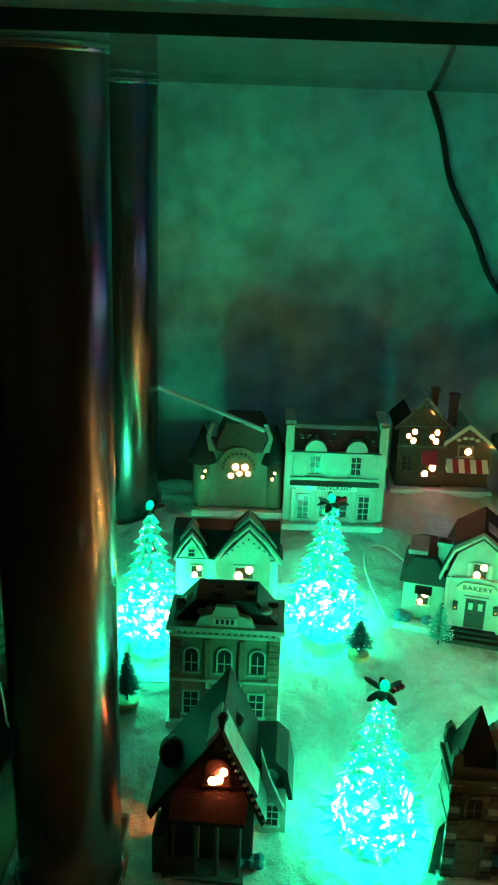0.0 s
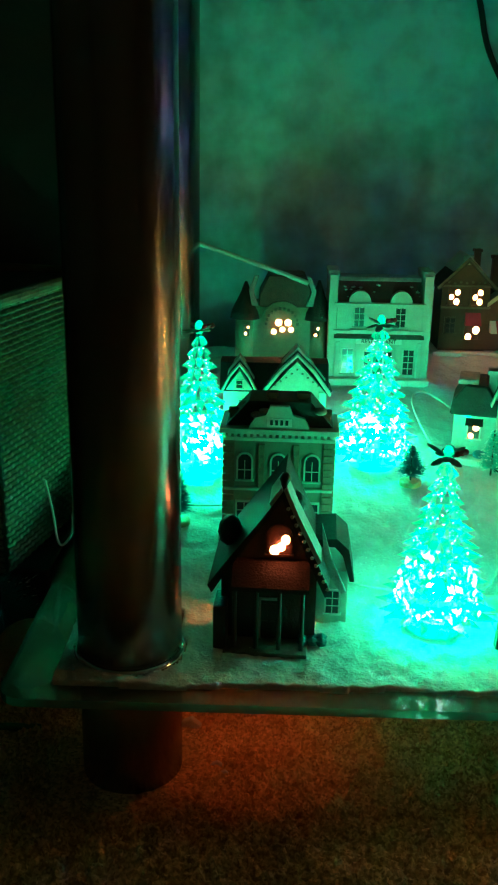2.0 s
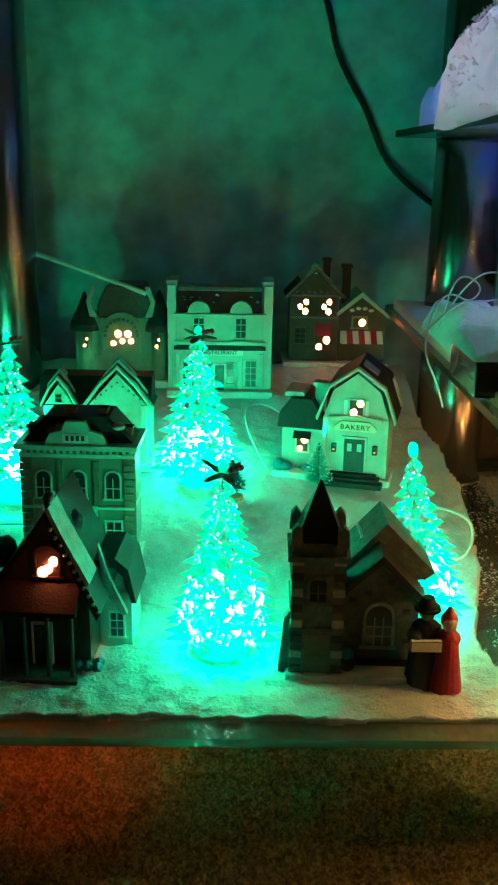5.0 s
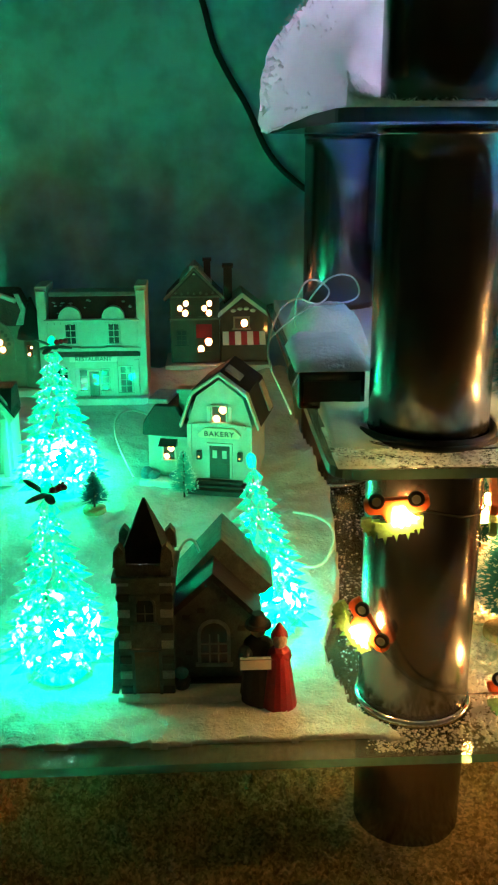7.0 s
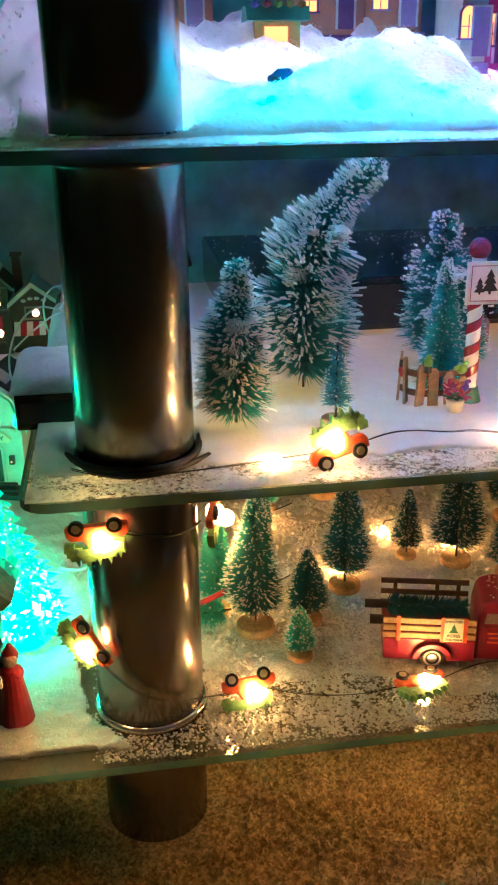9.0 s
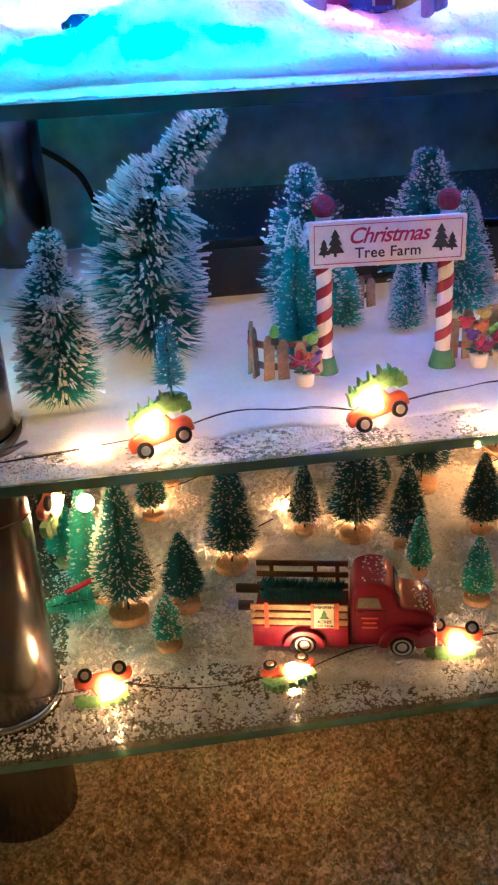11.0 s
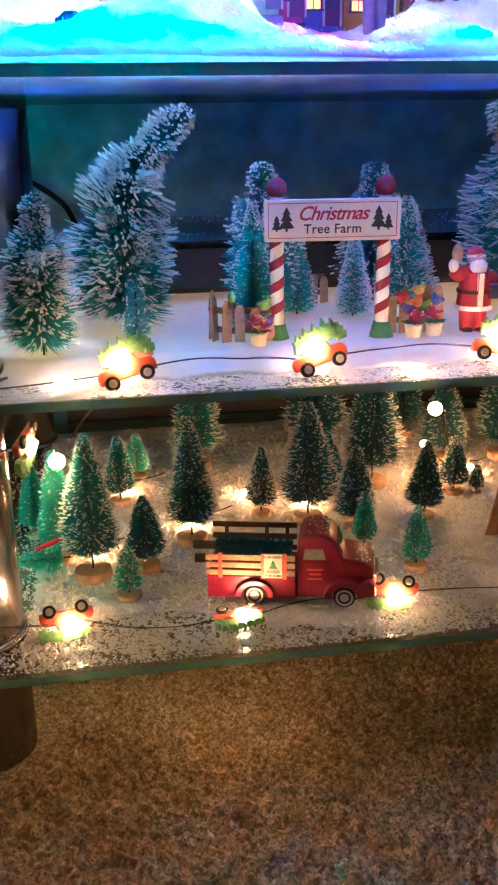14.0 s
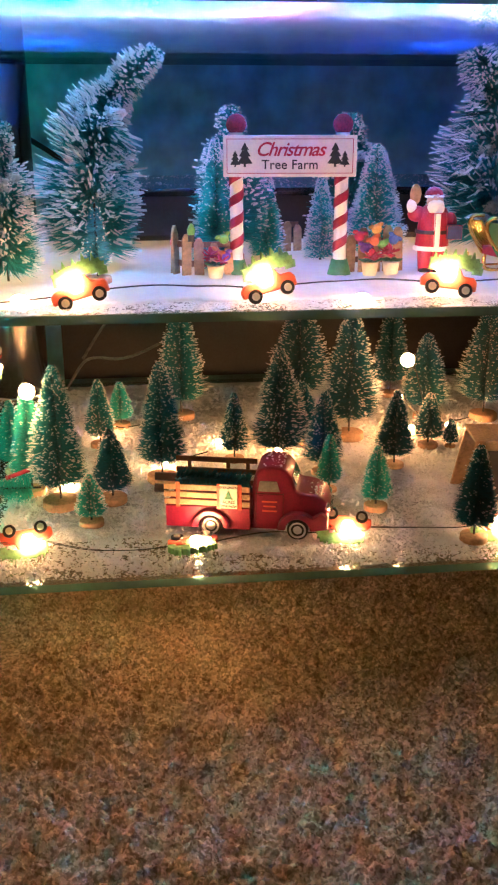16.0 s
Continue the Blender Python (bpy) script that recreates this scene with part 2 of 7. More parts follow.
# Added fill for the red halo on the cottage front.
COTFILL = glow("cottage_fill", (1.0, 0.16, 0.05), 40.0)
BERRY = mat("crimson_fuzz", (0.2, 0.008, 0.02), 0.9, vary=0.5, scale=500, bump=1.0, bscale=900)
# Clear leaves given green emission, standing for the lamp's light inside them.
ACRYL = clear("lit_acrylic", (0.5, 0.92, 0.75), 0.12, 1.0, (0.0, 1.0, 0.42), 0.36, island=True)
# Highlights on the leaves, made as self-glowing flecks.
GLINT_GLOW = glow("painted_glint", (0.5, 1.0, 0.85), 9.0)
LEDCORE = glow("green_led", (0.0, 1.0, 0.46), 430.0)
LED_C = glow("cyan_led", (0.0, 0.75, 1.0), 900.0)
LED_B = glow("blue_led", (0.03, 0.13, 1.0), 900.0)
LED_P = glow("pink_led", (1.0, 0.25, 0.6), 620.0)
LED_W = glow("white_led", (0.7, 0.74, 1.0), 420.0)


# ---------------------------------------------------------------- building helpers
def part(name, bm, material, parent=None, label="", smooth=False):
    me = bpy.data.meshes.new(name)
    bm.normal_update()
    bm.to_mesh(me)
    bm.free()
    for m in material if isinstance(material, (list, tuple)) else [material]:
        me.materials.append(m)
    if smooth:
        for p in me.polygons:
            p.use_smooth = True
    ob = new(name, me)
    ob.parent = parent
    if label:
        ob["label"] = label
    return ob


def thing(name, label, category, m=None, group="", kind=""):
    ob = new(name)
    ob.empty_display_size = 0.02
    if m is not None:
        ob.matrix_world = m
    return tagged(ob, label, category, group, kind)


def raw(name, verts, faces, material, parent=None, label="", smooth=False, islands=None):
    me = bpy.data.meshes.new(name)
    me.from_pydata([tuple(v) for v in verts], [], [tuple(f) for f in faces])
    for m in material if isinstance(material, (list, tuple)) else [material]:
        me.materials.append(m)
    if smooth:
        me.polygons.foreach_set("use_smooth", [True] * len(me.polygons))
    ob = new(name, me)
    ob.parent = parent
    if label:
        ob["label"] = label
    return ob


def box(bm, x0, x1, y0, y1, z0, z1, bevel=0.0, mi=0):
    r = bmesh.ops.create_cube(bm, size=1.0, matrix=Matrix.Translation(((x0 + x1) / 2, (y0 + y1) / 2, (z0 + z1) / 2)) @ Matrix.Diagonal((abs(x1 - x0), abs(y1 - y0), abs(z1 - z0), 1)))
    vs = r["verts"]
    fs = {f for v in vs for f in v.link_faces}
    for f in fs:
        f.material_index = mi
    if bevel:
        bmesh.ops.bevel(bm, geom=list({e for v in vs for e in v.link_edges}), offset=bevel, segments=2, affect="EDGES", profile=0.6)
    return bm


def cyl(bm, x, y, z0, z1, r0, r1=None, seg=20, m=None, mi=0):
    r1 = r0 if r1 is None else r1
    mm = Matrix.Translation((x, y, (z0 + z1) / 2))
    if m is not None:
        mm = m @ mm
    r = bmesh.ops.create_cone(bm, cap_ends=True, segments=seg, radius1=r0, radius2=max(r1, 1e-5), depth=z1 - z0, matrix=mm)
    for f in {f for v in r["verts"] for f in v.link_faces}:
        f.material_index = mi
    return bm


def ball(bm, x, y, z, r, sx=1.0, sy=1.0, sz=1.0, sub=2, mi=0):
    q = bmesh.ops.create_icosphere(bm, subdivisions=sub, radius=r, matrix=Matrix.Translation((x, y, z)) @ Matrix.Diagonal((sx, sy, sz, 1)))
    for f in {f for v in q["verts"] for f in v.link_faces}:
        f.material_index = mi
    return bm


def lathe(bm, profile, seg=40, x=0.0, y=0.0, mi=0):
    rings = []
    for r, z in profile:
        rings.append([bm.verts.new((x + r * math.cos(2 * math.pi * i / seg), y + r * math.sin(2 * math.pi * i / seg), z)) for i in range(seg)])
    for a, b in zip(rings, rings[1:]):
        for i in range(seg):
            f = bm.faces.new((a[i], a[(i + 1) % seg], b[(i + 1) % seg], b[i]))
            f.material_index = mi
            f.smooth = True
    return bm


def prism(bm, pts, a0, a1, axis="y", mi=0, bevel=0.0):
    """Extrudes a polygon of (u, z) along y (u is x) or along x (u is y)."""
    def at(u, z, a):
        return (u, a, z) if axis == "y" else (a, u, z)
    lo = [bm.verts.new(at(u, z, a0)) for u, z in pts]
    hi = [bm.verts.new(at(u, z, a1)) for u, z in pts]
    fs = [bm.faces.new(lo), bm.faces.new(hi[::-1])]
    n = len(pts)
    for i in range(n):
        fs.append(bm.faces.new((lo[i], hi[i], hi[(i + 1) % n], lo[(i + 1) % n])))
    for f in fs:
        f.material_index = mi
    bmesh.ops.recalc_face_normals(bm, faces=fs)
    if bevel:
        bmesh.ops.bevel(bm, geom=list({e for f in fs for e in f.edges}), offset=bevel, segments=1, affect="EDGES")
    return bm


def B():
    return bmesh.new()


def tube(name, pts, r, material, label="", category="cable", parent=None, group=""):
    cu = bpy.data.curves.new(name, "CURVE")
    cu.dimensions = "3D"
    cu.bevel_depth = r
    cu.bevel_resolution = 2
    cu.resolution_u = 6
    sp = cu.splines.new("NURBS")
    sp.points.add(len(pts) - 1)
    for p, c in zip(sp.points, pts):
        p.co = (*c, 1)
    sp.use_endpoint_u = True
    sp.order_u = 3
    cu.materials.append(material)
    ob = new(name, cu)
    ob.parent = parent
    if parent is None:
        tagged(ob, label, category, group)
    elif label:
        ob["label"] = label
    return ob


def words(body, size, material, parent, m, shear=0.0, name="lettering", space=1.0):
    cu = bpy.data.curves.new(name, "FONT")
    cu.body, cu.size, cu.shear, cu.align_x, cu.align_y = body, size, shear, "CENTER", "CENTER"
    cu.extrude = 0.00015
    cu.offset = size * 0.012
    cu.space_character = space
    cu.materials.append(material)
    ob = new(name, cu)
    ob.parent = parent
    ob.matrix_local = m
    return ob


def nz(x, y, s, o=0.0):
    return noise.noise(Vector((x * s + o, y * s - o, o * 1.7)))


def heap(name, x0, x1, y0, y1, nx, ny, height, material, label, base, keep=None, kind="", category="snow"):
    """A sheet of cotton or powder lying on base(x, y), with rounded rims."""
    verts, faces, idx = [], [], {}
    for j in range(ny + 1):
        for i in range(nx + 1):
            x, y = x0 + (x1 - x0) * i / nx, y0 + (y1 - y0) * j / ny
            idx[i, j] = len(verts)
            verts.append((x, y, height(x, y)))
    n = len(verts)
    used = [(i, j) for j in range(ny) for i in range(nx) if keep is None or keep(x0 + (x1 - x0) * (i + 0.5) / nx, y0 + (y1 - y0) * (j + 0.5) / ny)]
    have = set(used)
    for i, j in used:
        faces.append((idx[i, j], idx[i + 1, j], idx[i + 1, j + 1], idx[i, j + 1]))
    low = {}

    def down(i, j):
        if (i, j) not in low:
            v = verts[idx[i, j]]
            low[i, j] = len(verts)
            verts.append((v[0], v[1], min(base(v[0], v[1]), v[2] - 0.0004)))
        return low[i, j]
    for i, j in used:
        for di, dj, a, b in ((0, -1, (i, j), (i + 1, j)), (1, 0, (i + 1, j), (i + 1, j + 1)), (0, 1, (i + 1, j + 1), (i, j + 1)), (-1, 0, (i, j + 1), (i, j))):
            if (i + di, j + dj) not in have:
                faces.append((idx[a], down(*a), down(*b), idx[b]))
    me = bpy.data.meshes.new(name)
    me.from_pydata(verts, [], faces)
    me.polygons.foreach_set("use_smooth", [True] * len(me.polygons))
    me.materials.append(material)
    ob = new(name, me)
    # drop what is not used
    bm = B()
    bm.from_mesh(me)
    bmesh.ops.delete(bm, geom=[v for v in bm.verts if not v.link_faces], context="VERTS")
    bm.to_mesh(me)
    bm.free()
    return tagged(ob, label, category, "", kind)


def flakes(name, count, x0, x1, y0, y1, z, size, dens, material, label, seed, kind="stuff"):
    """Loose grains of artificial snow."""
    rng = random.Random(seed)
    verts, faces = [], []
    made = 0
    tries = 0
    while made < count and tries < count * 8:
        tries += 1
        x, y = rng.uniform(x0, x1), rng.uniform(y0, y1)
        if rng.random() > dens(x, y):
            continue
        made += 1
        s = size * rng.uniform(0.45, 1.3)
        zz = z(x, y) if callable(z) else z
        k = len(verts)
        a = rng.uniform(0, 6.28)
        for q in range(3):
            verts.append((x + s * math.cos(a + q * 2.09 + rng.uniform(-0.4, 0.4)), y + s * math.sin(a + q * 2.09), zz + rng.uniform(0, 0.15) * s))
        verts.append((x + rng.uniform(-0.4, 0.4) * s, y + rng.uniform(-0.4, 0.4) * s, zz + s * rng.uniform(0.5, 1.1)))
        faces += [(k, k + 1, k + 3), (k + 1, k + 2, k + 3), (k + 2, k, k + 3), (k, k + 2, k + 1)]
    ob = raw(name, verts, faces, material)
    return tagged(ob, label, "snow", "", kind)


# ---------------------------------------------------------------- the room
POLES = [(-0.141, 0.613), (0.408, 0.613), (-0.165, 1.12), (0.413, 1.12), (1.17, 0.613), (1.17, 1.12)]


def room():
    bm = B()
    box(bm, -2.0, 3.0, -2.2, 1.34, -0.1, 0.0)
    fl = tagged(part("floor", bm, CARPET), "beige-brown cut-pile carpet under the glass stand", "carpet", kind="structure")
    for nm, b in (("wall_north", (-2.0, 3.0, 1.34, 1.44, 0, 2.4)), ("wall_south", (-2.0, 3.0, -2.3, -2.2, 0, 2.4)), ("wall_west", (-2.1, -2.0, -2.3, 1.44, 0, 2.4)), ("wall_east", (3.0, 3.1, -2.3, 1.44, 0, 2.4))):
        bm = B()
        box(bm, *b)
        tagged(part(nm, bm, WALL if nm == "wall_north" else PLAIN), "wall behind the stand, its paint tinted cyan towards the trees' glow" if nm == "wall_north" else "plain off-white painted room wall", "wall", kind="structure")
    bm = B()
    box(bm, -2.1, 3.1, -2.3, 1.44, 2.4, 2.5)
    tagged(part("ceiling", bm, PLAIN), "plain room ceiling in the dark", "ceiling", kind="structure")
    # knobbly pile of the carpet in front of and below the stand
    rng = np.random.default_rng(4)
    step = 0.0021
    nx, ny = int(1.7 / step), int(0.84 / step)

    def blur(g, n):
        for _ in range(n):
            g = (g + np.roll(g, 1, 0) + np.roll(g, -1, 0) + np.roll(g, 1, 1) + np.roll(g, -1, 1)) / 5
        return (g - g.mean()) / g.std()
    hgt = 0.0025 * blur(rng.normal(size=(ny, nx)), 1) + 0.0007 * blur(rng.normal(size=(ny, nx)), 6) + 0.0005 * blur(rng.normal(size=(ny, nx)), 60)
    gx, gy = np.meshgrid(-0.5 + step * np.arange(nx), 0.06 + step * np.arange(ny))
    gx, gy = gx + rng.normal(0, 0.0005, gx.shape), gy + rng.normal(0, 0.0005, gx.shape)
    for px, py in POLES:
        hgt = hgt * np.clip((np.hypot(gx - px, gy - py) - 0.05) / 0.03, 0.12, 1)
    verts = np.stack([gx, gy, np.clip(0.0065 + hgt, 0.0006, 0.018)], -1).reshape(-1, 3)
    k = (np.arange(ny - 1)[:, None] * nx + np.arange(nx - 1)[None]).reshape(-1)
    faces = np.stack([k, k + 1, k + nx + 1, k + nx], -1)
    tagged(raw("carpet_pile", verts.tolist(), faces.tolist(), PILE, smooth=True), "twisted beige-brown carpet tufts", "carpet", kind="stuff")
    return fl


room()


# ---------------------------------------------------------------- glass stand
XL, XR = -0.235, 1.26
stand = thing("media_stand", "black metal and glass television stand with round pillars", "stand", pose(0, 0, 0))


def shelf(name, x0, x1, y0, y1, z0, z1, label, r=0.02, edge=EDGE):
    pts = []
    for cx, cy, a0 in ((x0 + r, y0 + r, 180), (x1 - r, y0 + r, 270), (x1 - r, y1 - r, 0), (x0 + r, y1 - r, 90)):
        for q in range(6):
            a = radians(a0 + q * 18)
            pts.append((cx + r * math.cos(a), cy + r * math.sin(a)))
    bm = B()
    lo = [bm.verts.new((x, y, z0)) for x, y in pts]
    hi = [bm.verts.new((x, y, z1)) for x, y in pts]
    bm.faces.new(lo[::-1])
    bm.faces.new(hi)
    for i in range(len(pts)):
        f = bm.faces.new((lo[i], lo[(i + 1) % len(pts)], hi[(i + 1) % len(pts)], hi[i]))
        # Left end faces take the shaded copy.
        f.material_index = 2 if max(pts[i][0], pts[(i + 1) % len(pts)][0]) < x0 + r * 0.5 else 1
    return part(name, bm, [GLASS, edge, EDGE_SHADED], stand, label)


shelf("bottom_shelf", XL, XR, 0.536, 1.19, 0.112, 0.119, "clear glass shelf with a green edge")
shelf("middle_shelf", 0.327, XR, 0.536, 1.19, 0.334, 0.341, "clear glass shelf with its green edge painted dimmer", edge=EDGE_MID)
shelf("upper_shelf", 0.327, XR, 0.536, 1.19, 0.554, 0.562, "clear glass shelf with its green edge painted as shaded", edge=EDGE_SHADED)
shelf("top_shelf", XL, XR, 0.536, 1.19, 0.776, 0.787, "clear glass top with its edge painted as shaded", edge=EDGE_SHADED)
for px, py in POLES:
    bays = [(0.0, 0.1118), (0.1195, 0.3338), (0.3415, 0.5538), (0.5625, 0.7755)] if px > 0 else [(0.0, 0.1118), (0.1195, 0.7755)]
    for a, b in bays:
        bm = B()
        r = 0.0432
        lathe(bm, [(0.0, a + 0.0003), (r - 0.001, a + 0.0003), (r, a + 0.002), (r, b - 0.002), (r - 0.001, b - 0.0003), (0.0, b - 0.0003)], 56)
        for v in bm.verts:
            v.co.x += px
            v.co.y += py
        p = part("pillar", bm, POLE, stand, "brushed gunmetal tube pillar")
        if a > 0.1:
            bm = B()
            lathe(bm, [(r + 0.0004, a + 0.0006), (r + 0.003, a + 0.0006), (r + 0.003, a + 0.004), (r + 0.0004, a + 0.0052)], 56, px, py)
            part("foot_ring", bm, CHROME if not (0.3 < a < 0.4) else BLACK, p, "polished foot ring")
        bm = B()
        lathe(bm, [(r + 0.0003, b - 0.006), (r + 0.0012, b - 0.005), (r + 0.0012, b - 0.0009), (r + 0.0003, b - 0.0006)], 56, px, py)
        part("collar", bm, CHROME if not (0.3 < a < 0.4) else BLACK, p, "polished ring")
bm = B()
box(bm, 0.47, XR, 1.2, 1.215, 0.0, 0.33)
tagged(part("back_panel", bm, BLACKMAT), "matt black back panel behind the lower bay", "panel", kind="structure")


# ---------------------------------------------------------------- snow on the shelves
def ramp(x, y):
    return 0.1195 + 0.004 + max(0.0, 0.3 * (y - 0.70)) + 0.012 * max(0, nz(x, y, 14, 3)) * min(1, max(0, (y - 0.66) * 6)) + 0.0026 * nz(x, y, 60, 9) + 0.0014 * nz(x, y, 150, 4)


def edge_x(y):
    pts = [(0.55, 0.392), (0.6, 0.355), (0.68, 0.345), (0.78, 0.372), (0.9, 0.378), (1.02, 0.356), (1.15, 0.352)]
    for (a, xa), (b, xb) in zip(pts, pts[1:]):
        if y <= b:
            return xa + (xb - xa) * max(0, (y - a)) / (b - a)
    return 0.352


def on_mat(x, y):
    if y < 0.556 + 0.006 * nz(x, 0, 20, 2) or x > edge_x(y) + 0.004 * nz(0, y, 40):
        return False
    if x < -0.1 and (x + 0.11) ** 2 * 1.5 + (y - 0.63) ** 2 < 0.0022 or x < -0.196:
        return False
    if math.hypot(x + 0.141, y - 0.613) < 0.048 or math.hypot(x + 0.165, y - 1.12) < 0.048:
        return False
    return not (-0.057 < x < 0.013 and 0.638 < y < 0.706)


heap("snow_blanket", -0.2, 0.41, 0.55, 1.16, 240, 240, ramp, BATTING, "white cotton batting laid in a slope under the village", lambda x, y: 0.1197, on_mat)


def thin(z, amp, s, o):
    return lambda x, y: z + 0.0012 + amp * max(0, nz(x, y, s, o) + 0.35) + 0.0006 * nz(x, y, 160, o)


def off_poles(x, y):
    return all(math.hypot(x - a, y - b) > 0.0475 for a, b in POLES)


heap("powder_snow", 0.335, 1.2, 0.574, 1.15, 250, 170, lambda x, y: 0.3424 + 0.0095 * min(1, max(0, (y - 0.574) / 0.045)) + 0.0022 * nz(x, y, 13, 2) * min(1, max(0, (y - 0.575) / 0.04)) + 0.0006 * nz(x, y, 160, 2), POWDER, "white powder snow spread over the middle glass shelf", lambda x, y: 0.3413,
     lambda x, y: off_poles(x, y) and y > 0.578 + 0.012 * nz(x, y, 40, 3))
heap("powder_snow", 0.332, 1.2, 0.5385, 0.63, 200, 30, lambda x, y: 0.3416 + 0.0003 * nz(x, y, 90, 3), SPECKMID, "speckled thin powder snow along the rim of the middle shelf", lambda x, y: 0.3412, off_poles)
heap("powder_snow", 0.4, 1.2, 0.55, 1.14, 330, 250, lambda x, y: 0.12 + 0.005 * max(0, nz(x, y, 20, 7) + 0.45 * nz(x, y, 70, 7) + 0.3 * nz(x, y, 190, 3)) + 0.0006 * nz(x, y, 330, 7), SPECK, "speckled thin powder snow on the bottom glass shelf", lambda x, y: 0.1192,
     lambda x, y: off_poles(x, y) and x > 0.455 and y > 0.615 - 0.045 * min(1, max(0, (x - 0.58) / 0.12)) + 0.022 * nz(x, y, 30, 4))
flakes("snow_grains", 40000, 0.36, 1.15, 0.541, 1.1, 0.12, 0.00145, lambda x, y: (0.5 + 0.9 * nz(x, y, 22, 8)) * off_poles(x, y) * (1 if x > 0.44 or y < 0.57 else 0.4), FLAKE, "loose grains of artificial snow on the bottom glass shelf", 5)
flakes("snow_grains", 9000, 0.37, 1.15, 0.541, 0.63, 0.1198, 0.0015, lambda x, y: (0.5 + 1.1 * nz(x, y, 26, 3)) * off_poles(x, y), FLAKE, "loose grains of artificial snow along the front of the bottom shelf", 15)
flakes("snow_grains", 6000, 0.333, 1.15, 0.54, 0.6, 0.3419, 0.0012, lambda x, y: (0.75 - (y - 0.54) * 5) * off_poles(x, y), FLAKE, "loose grains of artificial snow along the middle shelf", 6)
flakes("snow_clumps", 4200, 0.45, 1.1, 0.546, 0.64, 0.1199, 0.0026, lambda x, y: (0.45 + 1.3 * nz(x, y, 17, 13) + 0.5 * nz(x, y, 60, 2) - 5 * max(0, 0.566 - y)) * off_poles(x, y), FLAKE, "coarse clumps of artificial snow along the front of the bottom shelf", 25)
flakes("snow_clumps", 17000, 0.455, 1.15, 0.62, 1.12, 0.1202, 0.003, lambda x, y: (0.5 + 1.1 * nz(x, y, 13, 19) + 0.5 * nz(x, y, 50, 2)) * off_poles(x, y), FLAKE, "coarse clumps of artificial snow between the brush trees", 26)
flakes("snow_grains", 2600, 0.333, 1.15, 0.54, 0.62, 0.5625, 0.0016, lambda x, y: off_poles(x, y), FLAKE, "loose grains of artificial snow along the upper shelf", 7)


def upper(x, y):
    d = max(0.0, y - 0.548)
    h = 0.006 + 0.085 * (1 - math.exp(-(d / 0.1) ** 1.5))
    h *= 0.72 + 0.26 * nz(x, y, 11, 4) + 0.2 * nz(x, y, 30, 6) + 0.07 * nz(x, y, 75, 2) + 0.03 * nz(x, y, 170, 5)
    h *= 1 - 0.5 * math.exp(-((x - 0.745) / 0.075) ** 2)
    for a, b in POLES:
        h *= min(1.0, max(0.04, (math.hypot(x - a, y - b) - 0.046) / 0.035)) ** 0.6
    side = max(0, 1 - ((0.46 - x) / 0.16) ** 2) if x < 0.46 else 1
    h = h * (0.35 + 0.65 * side) if x > 0.335 else h * (0.35 + 0.65 * side) * max(0.1, 1 - ((0.335 - x) / 0.04) ** 2) ** 0.5
    return 0.5628 + max(0.0015, h)


heap("cotton_snow", 0.297, 1.2, 0.55, 1.12, 330, 210, upper, COTTON, "fluffy cotton snow piled round the upper-shelf village", lambda x, y: 0.5624 if x > 0.33 else 0.557,
     lambda x, y: off_poles(x, y) and x > 0.345)
heap("cotton_underlay", 0.336, 1.2, 0.556, 1.12, 120, 80, lambda x, y: 0.5636 + 0.0003 * nz(x, y, 60, 2), THINCOT, "thin flat layer of cotton under the upper village", lambda x, y: 0.5631, off_poles)
bm = B()
bmesh.ops.create_icosphere(bm, subdivisions=5, radius=1.0)
for v in bm.verts:
    d = v.co.normalized()
    k = 1 + 0.13 * noise.noise(d * 2.1) + 0.07 * noise.noise(d * 5.5) + 0.025 * noise.noise(d * 14) + 0.012 * noise.noise(d * 33)
    v.co = Vector((0.358 + 0.062 * d.x * k, 0.745 + 0.1 * d.y * k, max(0.5632 if d.x > -0.5 else 0.5632 - 0.03 * (-0.5 - d.x), 0.574 + 0.08 * d.z * k)))
rng = random.Random(61)
fv, ff = [], []
for i in range(2200):
    d = Vector((-abs(rng.gauss(0, 1)), rng.gauss(0.8, 1), rng.gauss(0.1, 1))).normalized()
    p = Vector((0.358 + 0.06 * d.x, 0.745 + 0.097 * d.y, max(0.566, 0.574 + 0.078 * d.z)))
    e = (d + Vector((rng.uniform(-0.9, 0.9), rng.uniform(-0.9, 0.9), rng.uniform(-0.9, 0.7)))).normalized() * rng.uniform(0.002, 0.006)
    sd = Vector((-e.y, e.x, 0.3 * e.z)).normalized() * 0.00013
    k = len(fv)
    fv += [p - sd, p + sd, p + e * 0.6 + Vector((0, 0, 0.002)), p + e]
    ff += [(k, k + 1, k + 2), (k, k + 2, k + 3)]
tagged(raw("cotton_fibres", fv, ff, FLAKE), "loose fuzzy fibres round the cotton puff", "snow", "", "stuff")
tagged(part("cotton_puff", bm, THINCOT, smooth=True), "round puff of cotton snow hanging over the shelf end", "snow")
heap("cotton_strip", XL + 0.01, 1.2, 0.545, 0.8, 160, 30, lambda x, y: 0.7885 + 0.006 * max(0, nz(x, y, 16, 2) + 0.4), COTTON, "thin cotton snow on top of the stand", lambda x, y: 0.7873)


